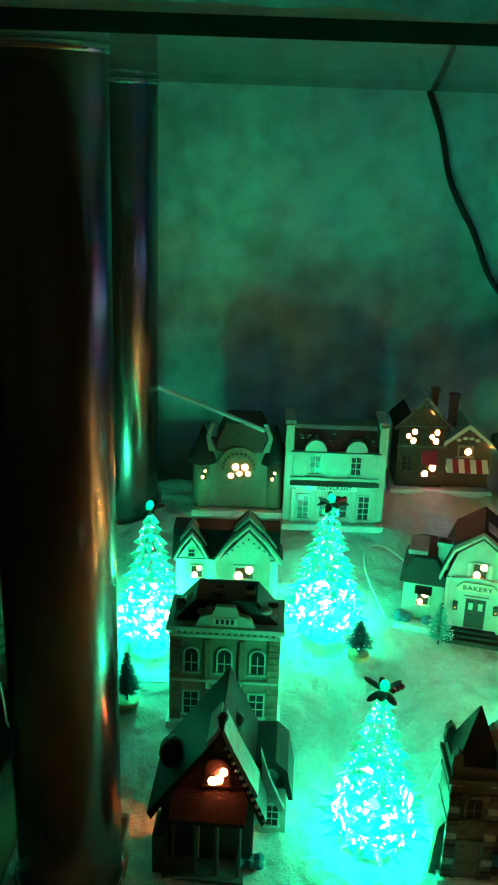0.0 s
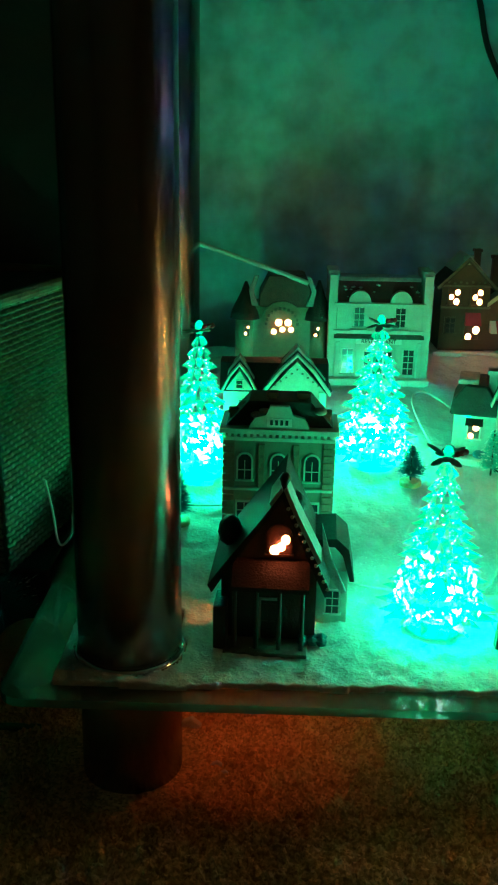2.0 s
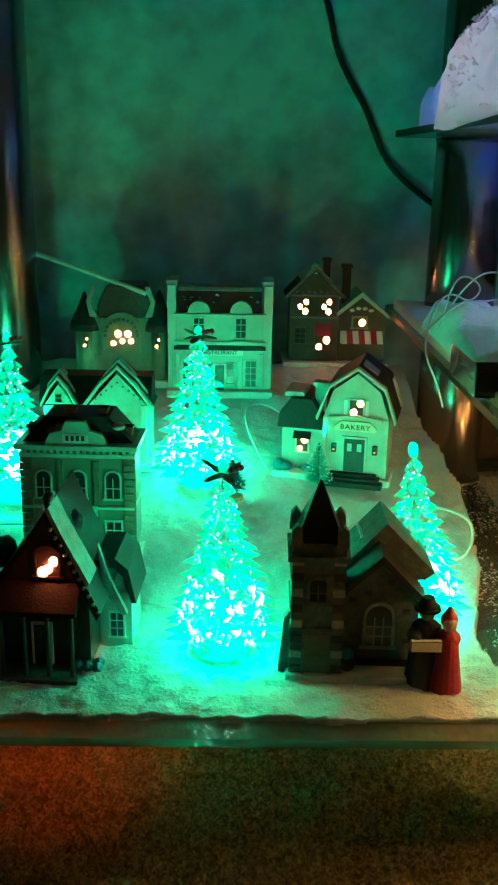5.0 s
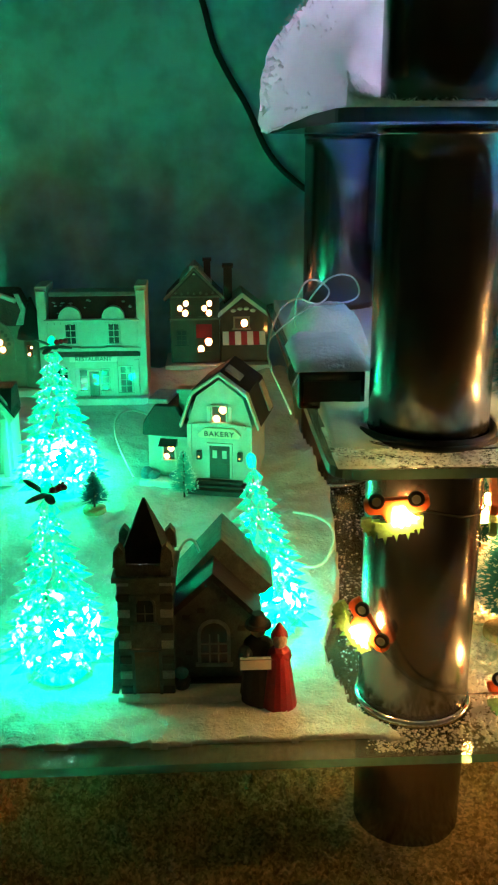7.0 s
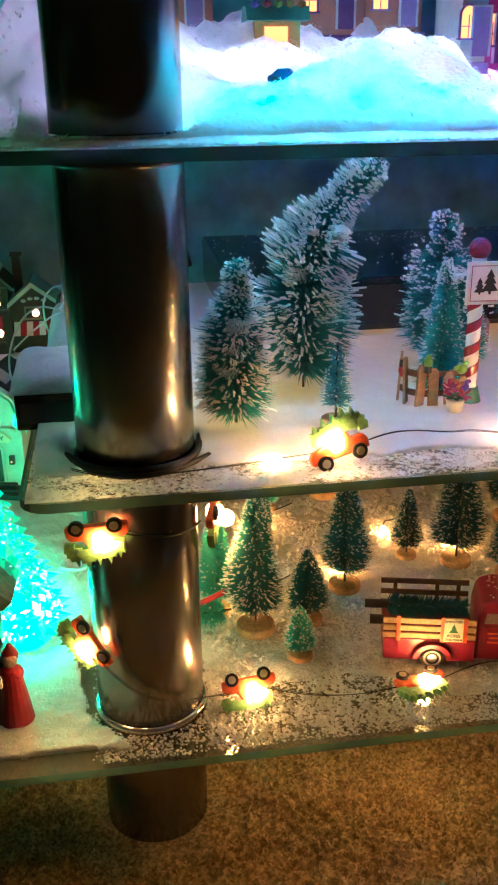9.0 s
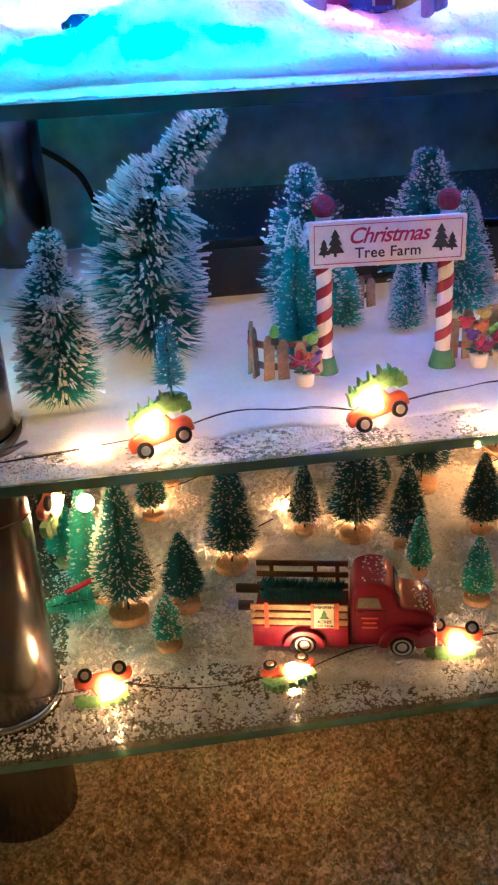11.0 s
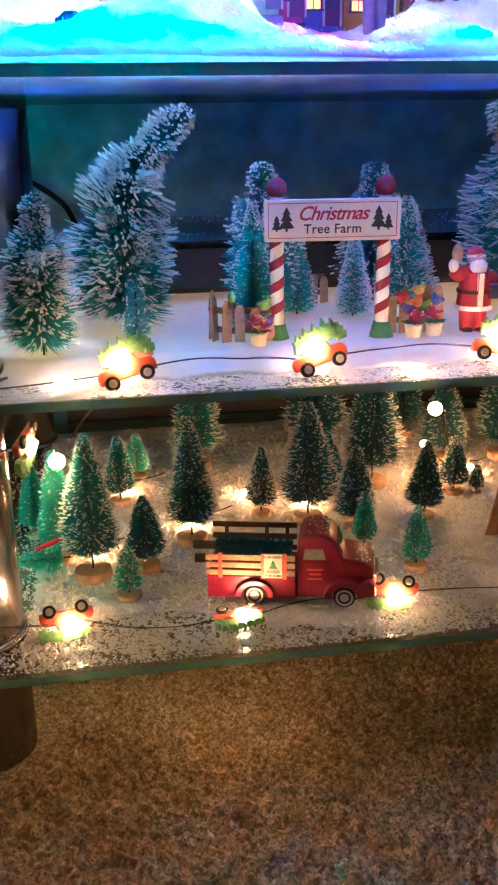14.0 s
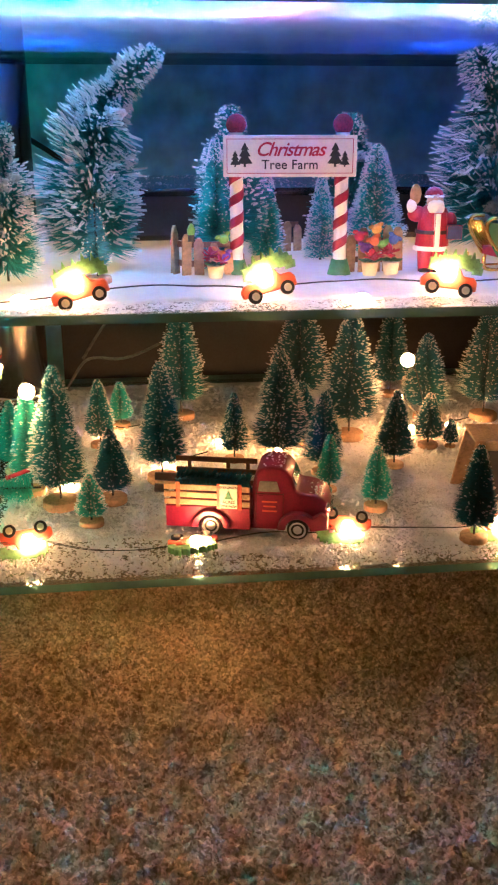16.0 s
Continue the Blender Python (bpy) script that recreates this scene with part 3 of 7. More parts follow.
def fibres(name, n, x0, x1, y0, y1, z, length, ok, seed, label):
    """Loose cotton fibres standing off a sheet of batting."""
    rng = random.Random(seed)
    verts, faces = [], []
    while len(verts) < n * 5:
        x, y = rng.uniform(x0, x1), rng.uniform(y0, y1)
        if not ok(x, y):
            n -= 1
            continue
        a, l = rng.uniform(0, 6.283), length * rng.uniform(0.4, 1.2)
        d = Vector((math.cos(a), math.sin(a), rng.uniform(0.1, 0.9)))
        e = Vector((math.cos(a + rng.uniform(-1.2, 1.2)), math.sin(a), rng.uniform(-0.5, 0.5)))
        sd = Vector((-math.sin(a), math.cos(a), 0.4)) * 0.00022
        p0 = Vector((x, y, z(x, y) - 0.0004))
        p1, k = p0 + d * l * 0.5, len(verts)
        p2 = p1 + e * l * 0.5
        verts += [p0 - sd, p0 + sd, p1 + sd, p1 - sd, p2]
        faces += [(k, k + 1, k + 2, k + 3), (k + 3, k + 2, k + 4)]
    return tagged(raw(name, verts, faces, FLAKE), label, "snow", "", "stuff")


fibres("cotton_fibres", 9000, -0.2, 0.4, 0.555, 0.8, ramp, 0.006, on_mat, 21, "loose fuzzy fibres of the cotton blanket")
fibres("cotton_fibres", 10000, 0.34, 0.95, 0.552, 0.76, upper, 0.007, off_poles, 22, "loose fuzzy fibres of the piled cotton")


# ---------------------------------------------------------------- trees
# half-width of a shaggy fir from foot to tip
PROFILE = [(0, 0.75), (0.1, 1.0), (0.3, 0.96), (0.5, 0.86), (0.64, 0.74), (0.73, 0.44), (0.8, 0.33), (0.88, 0.36), (0.96, 0.28), (1.001, 0.12)]


def brush_tree(label, x, y, z, h, w, green, seed, frost=0.3, n=1200, dx=0.0, stand_r=0.0, thick=0.00045, stump=0.16, power=0.85, group="bottle-brush trees", fat=1.0, clump=0.0, droop=0.25, tips=0.86, cap=0.1, bend=0.45, tiers=0.0, lumps=0):
    t = thing("bottlebrush_tree", label, "tree", pose(x, y, z), group)
    rng = random.Random(seed)
    foot = 0.0
    if stand_r:
        foot = stand_r * 0.5
        bm = B()
        lathe(bm, [(0, 0.0002), (stand_r * 0.96, 0.0002), (stand_r, foot * 0.15), (stand_r * 0.98, foot * 0.9), (stand_r * 0.9, foot), (0, foot)], 24)
        part("base", bm, WOOD, t, "pale wooden disc base")

    def axis(u):
        k = max(0.0, u - bend) / (1 - bend)
        return (dx * k ** 2.2, 0.0, foot + u * (h - foot))
    bm = B()
    steps = [axis(u / 8) for u in range(9)]
    for a, b in zip(steps, steps[1:]):
        v = Vector(b) - Vector(a)
        bmesh.ops.create_cone(bm, cap_ends=True, segments=7, radius1=0.0011 * fat, radius2=0.001 * fat, depth=v.length * 1.05, matrix=Matrix.Translation((Vector(a) + Vector(b)) / 2) @ v.to_track_quat("Z", "Y").to_matrix().to_4x4())
    part("stem", bm, WIRE, t, "twisted wire stem")
    gv, gf, fv, ff = [], [], [], []
    for i in range(n):
        u = stump + (1 - stump) * (rng.random() ** 0.9 if rng.random() < 0.4 else 1 - math.sqrt(1 - rng.random() * 0.995))
        q = (u - stump) / (1 - stump)
        a = rng.uniform(0, 6.283)
        lump = 1 + 0.22 * noise.noise(Vector((math.cos(a) * 1.5, math.sin(a) * 1.5, q * 7 + seed)))
        r = 0.5 * w * ((1 - q) ** power * min(1.0, 0.62 + q * 5)) * lump * rng.uniform(0.78, 1.08) + 0.0028
        if tiers:
            for (qa, ra), (qb, rb) in zip(PROFILE, PROFILE[1:]):
                if qa <= q <= qb:
                    r = 0.5 * w * (ra + (rb - ra) * (q - qa) / (qb - qa)) * (lump + 0.1 * math.cos(q * 31 + a)) * rng.uniform(0.72, 1.1) + 0.002
        c = Vector(axis(u))
        out = Vector((math.cos(a), math.sin(a), rng.uniform(-droop, 0.5)))
        if tiers and u > bend:
            out.z -= 0.8 * math.cos(a) * (1 if dx > 0 else -1) * min(1.0, abs(dx) / 0.05)
        tip = c + out.normalized() * r
        side = Vector((-math.sin(a), math.cos(a), 0))
        up = Vector((0, 0, 1))
        th = thick * rng.uniform(0.7, 1.3)
        root = c + (tip - c) * 0.15
        k = len(gv)
        gv += [root + side * th, root - side * th * 0.5 + up * th, root - side * th * 0.5 - up * th, tip]
        gf += [(k, k + 1, k + 3), (k + 1, k + 2, k + 3), (k + 2, k, k + 3)]
        pf = (0.45 if not tiers else 0.25 + 1.3 * q) * frost * (0.7 + 0.6 * max(0, out.z)) + 0.8 * clump * (noise.noise(Vector((math.cos(a) * 2.2 + seed, math.sin(a) * 2.2, q * 6))) > 0.3)
        pf += cap * (q > 0.8)
        if rng.random() < pf:
            k = len(fv)
            s0 = c + (tip - c) * rng.uniform(tips, tips + 0.1)
            e0 = c + (tip - c) * 1.03
            g = th * (rng.uniform(1.2, 2.1) if tips > 0.8 else rng.uniform(0.9, 1.6))
            fv += [s0 + side * g, s0 - side * g * 0.5 + up * g, s0 - side * g * 0.5 - up * g * 0.4, e0 + side * g * 0.6, e0 - side * g * 0.3 + up * g * 0.7, e0 - side * g * 0.3 - up * g * 0.3]
            ff += [(k, k + 1, k + 4, k + 3), (k + 1, k + 2, k + 5, k + 4), (k + 2, k, k + 3, k + 5), (k + 3, k + 4, k + 5)]
    raw("bristles", gv, gf, green, t)["kind"] = "stuff"
    if ff:
        raw("frosting", fv, ff, FLAKE, t, "white frosted tips")["kind"] = "stuff"
    for i in range(lumps):
        q = rng.uniform(0.08, 0.7)
        a = rng.uniform(-2.9, 0.0)
        r = 0.33 * w * (1 - 0.6 * q)
        c = Vector(axis(stump + (1 - stump) * q)) + Vector((math.cos(a) * r, math.sin(a) * r, 0))
        bm = B()
        bmesh.ops.create_icosphere(bm, subdivisions=3, radius=1.0)
        s = rng.uniform(0.0045, 0.0085)
        for v in bm.verts:
            k = 1 + 0.55 * noise.noise(v.co * 1.7 + Vector((i * 3.1, seed, 0))) + 0.3 * noise.noise(v.co * 5 + Vector((i, 0, seed)))
            v.co = c + Vector((v.co.x * s * 1.3, v.co.y * s, v.co.z * s * 0.75)) * k
        part("snow_clump", bm, COTTON, t, "clump of cotton snow caught in the bristles", smooth=True)
    return t


BR_GREEN = mat("bristle_green", (0.012, 0.2, 0.23), 0.7, vary=0.3, scale=70, rand=0.35)
BR_DARK = mat("bristle_dark", (0.014, 0.135, 0.19), 0.7, vary=0.3, scale=70, rand=0.35)
BR_TEAL = mat("bristle_teal", (0.045, 0.48, 0.44), 0.7, vary=0.25, scale=70, rand=0.3)
BR_BLUE = mat("bristle_blue", (0.014, 0.17, 0.24), 0.7, vary=0.25, scale=70, rand=0.3)
BR_ICE = mat("bristle_ice_blue", (0.05, 0.3, 0.46), 0.7, vary=0.25, scale=70, rand=0.3)

BR_FIR = mat("bristle_fir", (0.025, 0.29, 0.3), 0.7, vary=0.3, scale=70, rand=0.35)

ZB, ZM = 0.121, 0.3515
LOW = "dark green bottle-brush tree with frosted tips on a wooden disc"
for x, y, h, w, c, fr, sr in (
        (0.45, 0.798, 0.08, 0.034, BR_TEAL, 0.1, 0.011), (0.509, 0.696, 0.142, 0.058, BR_GREEN, 0.5, 0.02), (0.477, 0.733, 0.115, 0.04, BR_TEAL, 0.15, 0.015),
        (0.541, 0.648, 0.05, 0.027, BR_TEAL, 0.4, 0.013), (0.559, 0.702, 0.076, 0.04, BR_BLUE, 0.2, 0.016), (0.539, 0.872, 0.08, 0.034, BR_GREEN, 0.3, 0.013),
        (0.561, 0.944, 0.057, 0.03, BR_TEAL, 0.2, 0.013), (0.609, 0.755, 0.128, 0.054, BR_BLUE, 0.5, 0.018), (0.637, 0.971, 0.155, 0.064, BR_GREEN, 0.45, 0.019),
        (0.69, 0.807, 0.078, 0.033, BR_DARK, 0.5, 0.012), (0.737, 0.785, 0.132, 0.064, BR_DARK, 0.6, 0.018), (0.773, 0.856, 0.075, 0.048, BR_BLUE, 0.3, 0.014),
        (0.78, 0.753, 0.092, 0.044, BR_BLUE, 0.4, 0.014), (0.778, 0.708, 0.06, 0.024, BR_TEAL, 0.2, 0.009), (0.833, 0.87, 0.158, 0.074, BR_DARK, 0.4, 0.02),
        (0.795, 1.004, 0.15, 0.086, BR_DARK, 0.4, 0.02), (0.862, 0.769, 0.086, 0.042, BR_DARK, 0.2, 0.012), (0.814, 0.656, 0.064, 0.029, BR_TEAL, 0.25, 0.013),
        (0.918, 0.829, 0.064, 0.035, BR_DARK, 0.3, 0.013), (0.945, 0.936, 0.11, 0.062, BR_DARK, 0.35, 0.016), (0.944, 0.826, 0.032, 0.016, BR_DARK, 0.2, 0.007),
        (1.02, 0.928, 0.15, 0.072, BR_DARK, 0.45, 0.02), (0.928, 1.043, 0.14, 0.052, BR_DARK, 0.3, 0.015), (0.885, 0.577, 0.09, 0.04, BR_DARK, 0.15, 0.014)):
    brush_tree({BR_TEAL: "small bright green bottle-brush tree on a wooden disc", BR_BLUE: "blue-green frosted bottle-brush tree on a wooden disc", BR_GREEN: "green frosted bottle-brush tree on a wooden disc", BR_DARK: LOW}[c],
               x, y, ZB, h, w * 1.06, c, int(x * 1000), fr * 0.62, int(2000 + h * 46000), stand_r=sr * 0.9, stump=0.12, thick=0.00048, power=0.74, droop=0.05)

UP = "middle-shelf trees"
brush_tree("snowy dark green fir with drooping bristles standing beside the pillar", 0.486, 0.637, ZM, 0.124, 0.058, BR_FIR, 11, 0.3, 6000, 0.004, tiers=0.12, lumps=6, thick=0.0009, stump=0.1, power=0.6, group=UP, clump=0.25, droop=0.5, tips=0.76)
brush_tree("tall bent snow-laden fir with its tip leaning over", 0.555, 0.712, ZM, 0.185, 0.09, BR_FIR, 12, 0.3, 9500, 0.062, bend=0.45, tiers=0.2, lumps=12, thick=0.00105, stump=0.1, power=0.45, group=UP, clump=0.25, droop=0.3, tips=0.72)
brush_tree("small icy blue bottle-brush tree on a wooden disc", 0.561, 0.62, ZM, 0.064, 0.027, BR_ICE, 13, 0.3, 900, stand_r=0.0115, group=UP)
brush_tree("bright teal bottle-brush tree beside the picket fence", 0.663, 0.674, ZM, 0.113, 0.048, BR_TEAL, 14, 0.3, 5200, cap=0.9, group=UP, stump=0.05)
brush_tree("dark green snow-tipped fir behind the sign", 0.682, 0.735, ZM, 0.139, 0.07, BR_FIR, 15, 0.22, 4600, group=UP, thick=0.0008, tiers=0.2, lumps=2, clump=0.3)
brush_tree("teal bottle-brush tree under the sign", 0.718, 0.755, ZM, 0.083, 0.038, BR_TEAL, 16, 0.4, 4000, cap=0.9, group=UP, stump=0.05)
brush_tree("frosted pale green bottle-brush tree under the sign", 0.768, 0.735, ZM, 0.08, 0.034, BR_TEAL, 17, 1.2, 4000, cap=0.9, group=UP, stump=0.05)
brush_tree("snow-laden teal tree behind the flower boxes", 0.828, 0.765, ZM, 0.106, 0.062, BR_TEAL, 18, 1.0, 5200, cap=0.9, group=UP, stump=0.05, clump=0.9, power=0.7)
brush_tree("dark snow-tipped fir behind the sign post", 0.811, 0.815, ZM, 0.134, 0.076, BR_FIR, 19, 0.22, 4600, group=UP, thick=0.0008, tiers=0.2, lumps=2, clump=0.3)
brush_tree("tall shaggy snow-laden fir behind the sleigh", 0.948, 0.765, ZM, 0.19, 0.13, BR_FIR, 20, 0.3, 9500, -0.03, bend=0.55, tiers=0.2, lumps=9, thick=0.00105, stump=0.1, power=0.5, group=UP, clump=0.25, droop=0.3, tips=0.72)
brush_tree("small dark bottle-brush tree on a disc in the snow", -0.119, 0.803, ramp(-0.119, 0.803), 0.062, 0.032, BR_DARK, 31, 0.1, 900, stand_r=0.012, group="village brush trees")
brush_tree("small round dark bottle-brush tree on a disc in the snow", 0.128, 0.872, ramp(0.128, 0.872), 0.045, 0.034, BR_DARK, 32, 0.1, 900, stand_r=0.012, group="village brush trees")
brush_tree("small frosted tree beside the bakery door", 0.221, 0.898, ramp(0.221, 0.9), 0.052, 0.03, BR_TEAL, 33, 0.6, 900, group="village brush trees")


def acrylic_tree(x, y, z, h, w, seed, topper=True, lean=0.0):
    """A clear moulded tree in tiers of pointed leaves, lit green from within."""
    t = thing("acrylic_tree", "clear acrylic christmas tree glowing bright green from inside", "lit tree", pose(x, y, z, 0, lean, 0), "glowing trees")
    rng = random.Random(seed)
    bm = B()
    lathe(bm, [(0, 0.0003), (w * 0.29, 0.0003), (w * 0.3, 0.004), (w * 0.26, 0.007), (0, 0.007)], 28)
    part("base", bm, clear("acrylic_foot", (0.6, 0.95, 0.85), 0.1, 1.0, (0, 1, 0.5), 0.35), t, "clear round foot")
    verts, faces, sv, sf = [], [], [], []
    tiers = 12

    def P(rad, ang, zz):
        return (rad * math.cos(ang), rad * math.sin(ang), zz)
    for k in range(tiers):
        u = k / (tiers - 1)
        zt = h * (0.1 + 0.85 * u)
        r = 0.5 * w * (1 - u) ** 0.9 + 0.004
        ri = r * 0.45
        m = max(6, int(11 * (1 - u) + 5))
        dz = h * 0.1 * (1 - 0.4 * u)
        for i in range(m):
            a = 6.283 * (i + 0.5 * (k % 2) + rng.uniform(-0.15, 0.15)) / m
            hw = 3.14 / m
            rr = r * rng.uniform(0.9, 1.1)
            zz = zt + rng.uniform(-0.15, 0.15) * dz
            n0 = len(verts)
            verts += [P(ri, a - hw, zz + dz * 0.75), P(ri, a + hw, zz + dz * 0.75), P(rr * 0.7, a + hw * 0.8, zz + dz * 0.15), P(rr * 1.08, a, zz + dz * 0.05), P(rr * 0.7, a - hw * 0.8, zz + dz * 0.15), P(rr * 0.74, a, zz + dz * 0.5), P(rr * 0.55, a, zz - dz * 0.3)]
            faces += [(n0, n0 + 5, n0 + 1), (n0 + 1, n0 + 5, n0 + 2), (n0 + 2, n0 + 5, n0 + 3), (n0 + 3, n0 + 5, n0 + 4), (n0 + 4, n0 + 5, n0), (n0 + 2, n0 + 3, n0 + 6), (n0 + 3, n0 + 4, n0 + 6)]
    # Glints modelled as small emitting flecks, largest and densest near the lamp.
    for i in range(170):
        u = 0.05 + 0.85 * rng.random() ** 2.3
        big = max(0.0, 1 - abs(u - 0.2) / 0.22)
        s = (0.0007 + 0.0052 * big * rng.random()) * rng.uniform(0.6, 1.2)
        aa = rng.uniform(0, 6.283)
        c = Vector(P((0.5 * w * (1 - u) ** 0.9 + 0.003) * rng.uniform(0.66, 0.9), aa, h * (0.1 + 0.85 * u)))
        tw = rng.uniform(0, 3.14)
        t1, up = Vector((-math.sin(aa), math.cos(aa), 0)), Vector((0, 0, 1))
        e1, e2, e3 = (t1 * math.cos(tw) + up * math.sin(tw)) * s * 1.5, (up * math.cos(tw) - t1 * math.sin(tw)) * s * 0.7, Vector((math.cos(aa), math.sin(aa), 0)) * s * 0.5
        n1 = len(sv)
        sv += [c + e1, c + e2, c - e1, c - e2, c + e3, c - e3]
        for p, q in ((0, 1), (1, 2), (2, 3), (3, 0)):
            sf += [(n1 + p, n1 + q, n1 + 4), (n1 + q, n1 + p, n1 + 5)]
    raw("leaves", verts, faces, ACRYL, t, "clear pointed acrylic leaves")
    raw("glint", sv, sf, GLINT_GLOW, t, "glowing flecks standing for glints of the lamp")["kind"] = "stuff"
    bm = B()
    ball(bm, 0, 0, h * 0.23, 0.006, sz=1.4)
    part("lamp", bm, LEDCORE, t, "green light-emitting diode")
    bm = B()
    ball(bm, 0, 0, h * 0.985, 0.0045, sz=1.6)
    part("tip", bm, ACRYL, t)
    if topper:
        bm = B()
        for q in range(9):
            a = q * 0.7 + 0.2
            l = rng.uniform(0.011, 0.019)
            d = Vector((math.cos(a), math.sin(a), rng.uniform(-0.3, 0.6)))
            m4 = Matrix.Translation(Vector((0, 0, h * 0.965)) + d * l * 0.55) @ d.to_track_quat("X", "Z").to_matrix().to_4x4() @ Matrix.Diagonal((1, 0.42, 0.16, 1))
            bmesh.ops.create_icosphere(bm, subdivisions=2, radius=l * 0.55, matrix=m4)
        part("holly_leaf", bm, GREY, t, "dark fabric leaves tied to the tip")
        bm = B()
        for q in range(3):
            ball(bm, 0.006 + 0.004 * q, -0.007 + 0.003 * q, h * 0.965 + 0.005, 0.0028)
        part("berry", bm, REDMAT, t, "red berries")
    return t


acrylic_tree(0.121, 0.656, ramp(0.12, 0.656), 0.164, 0.085, 1)
acrylic_tree(-0.104, 0.884, ramp(-0.104, 0.884), 0.168, 0.082, 2)
acrylic_tree(0.09, 0.908, ramp(0.09, 0.908), 0.166, 0.09, 3)
acrylic_tree(0.301, 0.712, ramp(0.301, 0.712), 0.165, 0.08, 4, topper=False, lean=-6)



# ---------------------------------------------------------------- porcelain village houses
def window(parent, x, z, w, h, y=0.0, lit=True, arch=False, nx=2, nzp=3, frame_mat=None, bulb=0, shutters=None):
    """A small window standing proud of a front wall: frame, pane and bars."""
    fm = frame_mat or WHITE
    t = w * 0.13
    bm = B()
    inner = [(x - w / 2, z - h / 2), (x - w / 2, z + h / 2)]
    outer = [(x - w / 2 - t, z - h / 2), (x - w / 2 - t, z + h / 2)]
    if arch:
        for q in range(1, 8):
            a = math.pi * (8 - q) / 8
            inner.append((x + w / 2 * math.cos(a), z + h / 2 + w / 2 * math.sin(a)))
            outer.append((x + (w / 2 + t) * math.cos(a), z + h / 2 + (w / 2 + t) * math.sin(a)))
    else:
        outer[-1], inner[-1] = (x - w / 2 - t, z + h / 2 + t), (x - w / 2, z + h / 2)
    inner += [(x + w / 2, z + h / 2), (x + w / 2, z - h / 2)]
    outer += [(x + w / 2 + t, z + h / 2 + (0 if arch else t)), (x + w / 2 + t, z - h / 2)]
    for (a0, a1), (b0, b1) in zip(zip(inner, outer), zip(inner[1:], outer[1:])):
        prism(bm, [a0, a1, b1, b0], y - 0.0017, y + 0.0004)
    bmesh.ops.remove_doubles(bm, verts=bm.verts, dist=1e-6)
    fr = part("window", bm, fm, parent)
    bm = B()
    box(bm, x - w / 2 - t * 1.7, x + w / 2 + t * 1.7, y - 0.0026, y + 0.0004, z - h / 2 - t, z - h / 2 - 0.0001)
    part("sill", bm, fm, fr)
    for i in range(1, nx):
        u = x - w / 2 + w * i / nx
        bm = B()
        box(bm, u - w * 0.03, u + w * 0.03, y - 0.0014, y + 0.0004, z - h / 2, z + h / 2)
        part("glazing_bar", bm, fm, fr)
    for i in range(1, nzp):
        u = z - h / 2 + h * i / nzp
        bm = B()
        box(bm, x - w / 2, x + w / 2, y - 0.0012, y + 0.0004, u - w * 0.03, u + w * 0.03)
        part("glazing_bar", bm, fm, fr)
    bm = B()
    pts = [(x - w / 2, z - h / 2), (x + w / 2, z - h / 2), (x + w / 2, z + h / 2)]
    if arch:
        pts += [(x + w / 2 * math.cos(math.pi * q / 8), z + h / 2 + w / 2 * math.sin(math.pi * q / 8)) for q in range(1, 8)]
    pts += [(x - w / 2, z + h / 2)]
    prism(bm, pts, y - 0.0007, y + 0.0003)
    part("pane", bm, WINLIT if lit and not bulb else (UMBER if lit else WINDARK), fr, "lit orange pane" if lit and not bulb else "dark pane")
    rng = random.Random(int((x + 1) * 9999) + int(z * 7777))
    for q in range(bulb):
        bm = B()
        ball(bm, x + w * (0.25 * (-1) ** q + rng.uniform(-0.08, 0.08)), y - 0.001, z + h * (0.3 - 0.6 * q / max(1, bulb - 1) if bulb > 1 else 0), w * rng.uniform(0.22, 0.3), sy=0.5, sz=1.15, sub=2)
        part("light_hole", bm, WINBULB, fr, "glowing light hole")
    if shutters:
        for s in (-1, 1):
            bm = B()
            box(bm, x + s * (w / 2 + t + w * 0.16) - w * 0.13, x + s * (w / 2 + t + w * 0.16) + w * 0.13, y - 0.0012, y + 0.0004, z - h / 2, z + h / 2)
            part("shutter", bm, shutters, parent)
    return fr


def door(parent, x, z0, w, h, y=0.0, m=None, fm=None):
    bm = B()
    t = w * 0.12
    box(bm, x - w / 2 - t, x - w / 2, y - 0.002, y + 0.0004, z0, z0 + h)
    box(bm, x + w / 2, x + w / 2 + t, y - 0.002, y + 0.0004, z0, z0 + h)
    box(bm, x - w / 2 - t, x + w / 2 + t, y - 0.002, y + 0.0004, z0 + h, z0 + h + t)
    fr = part("door_frame", bm, fm or WHITE, parent)
    bm = B()
    box(bm, x - w / 2, x + w / 2, y - 0.0008, y + 0.0004, z0, z0 + h)
    for s in (-1, 1):
        box(bm, x + s * w * 0.24 - w * 0.15, x + s * w * 0.24 + w * 0.15, y - 0.0014, y - 0.0006, z0 + h * 0.12, z0 + h * 0.45)
        box(bm, x + s * w * 0.24 - w * 0.15, x + s * w * 0.24 + w * 0.15, y - 0.0014, y - 0.0006, z0 + h * 0.55, z0 + h * 0.9)
    part("door", bm, m or UMBER, fr)


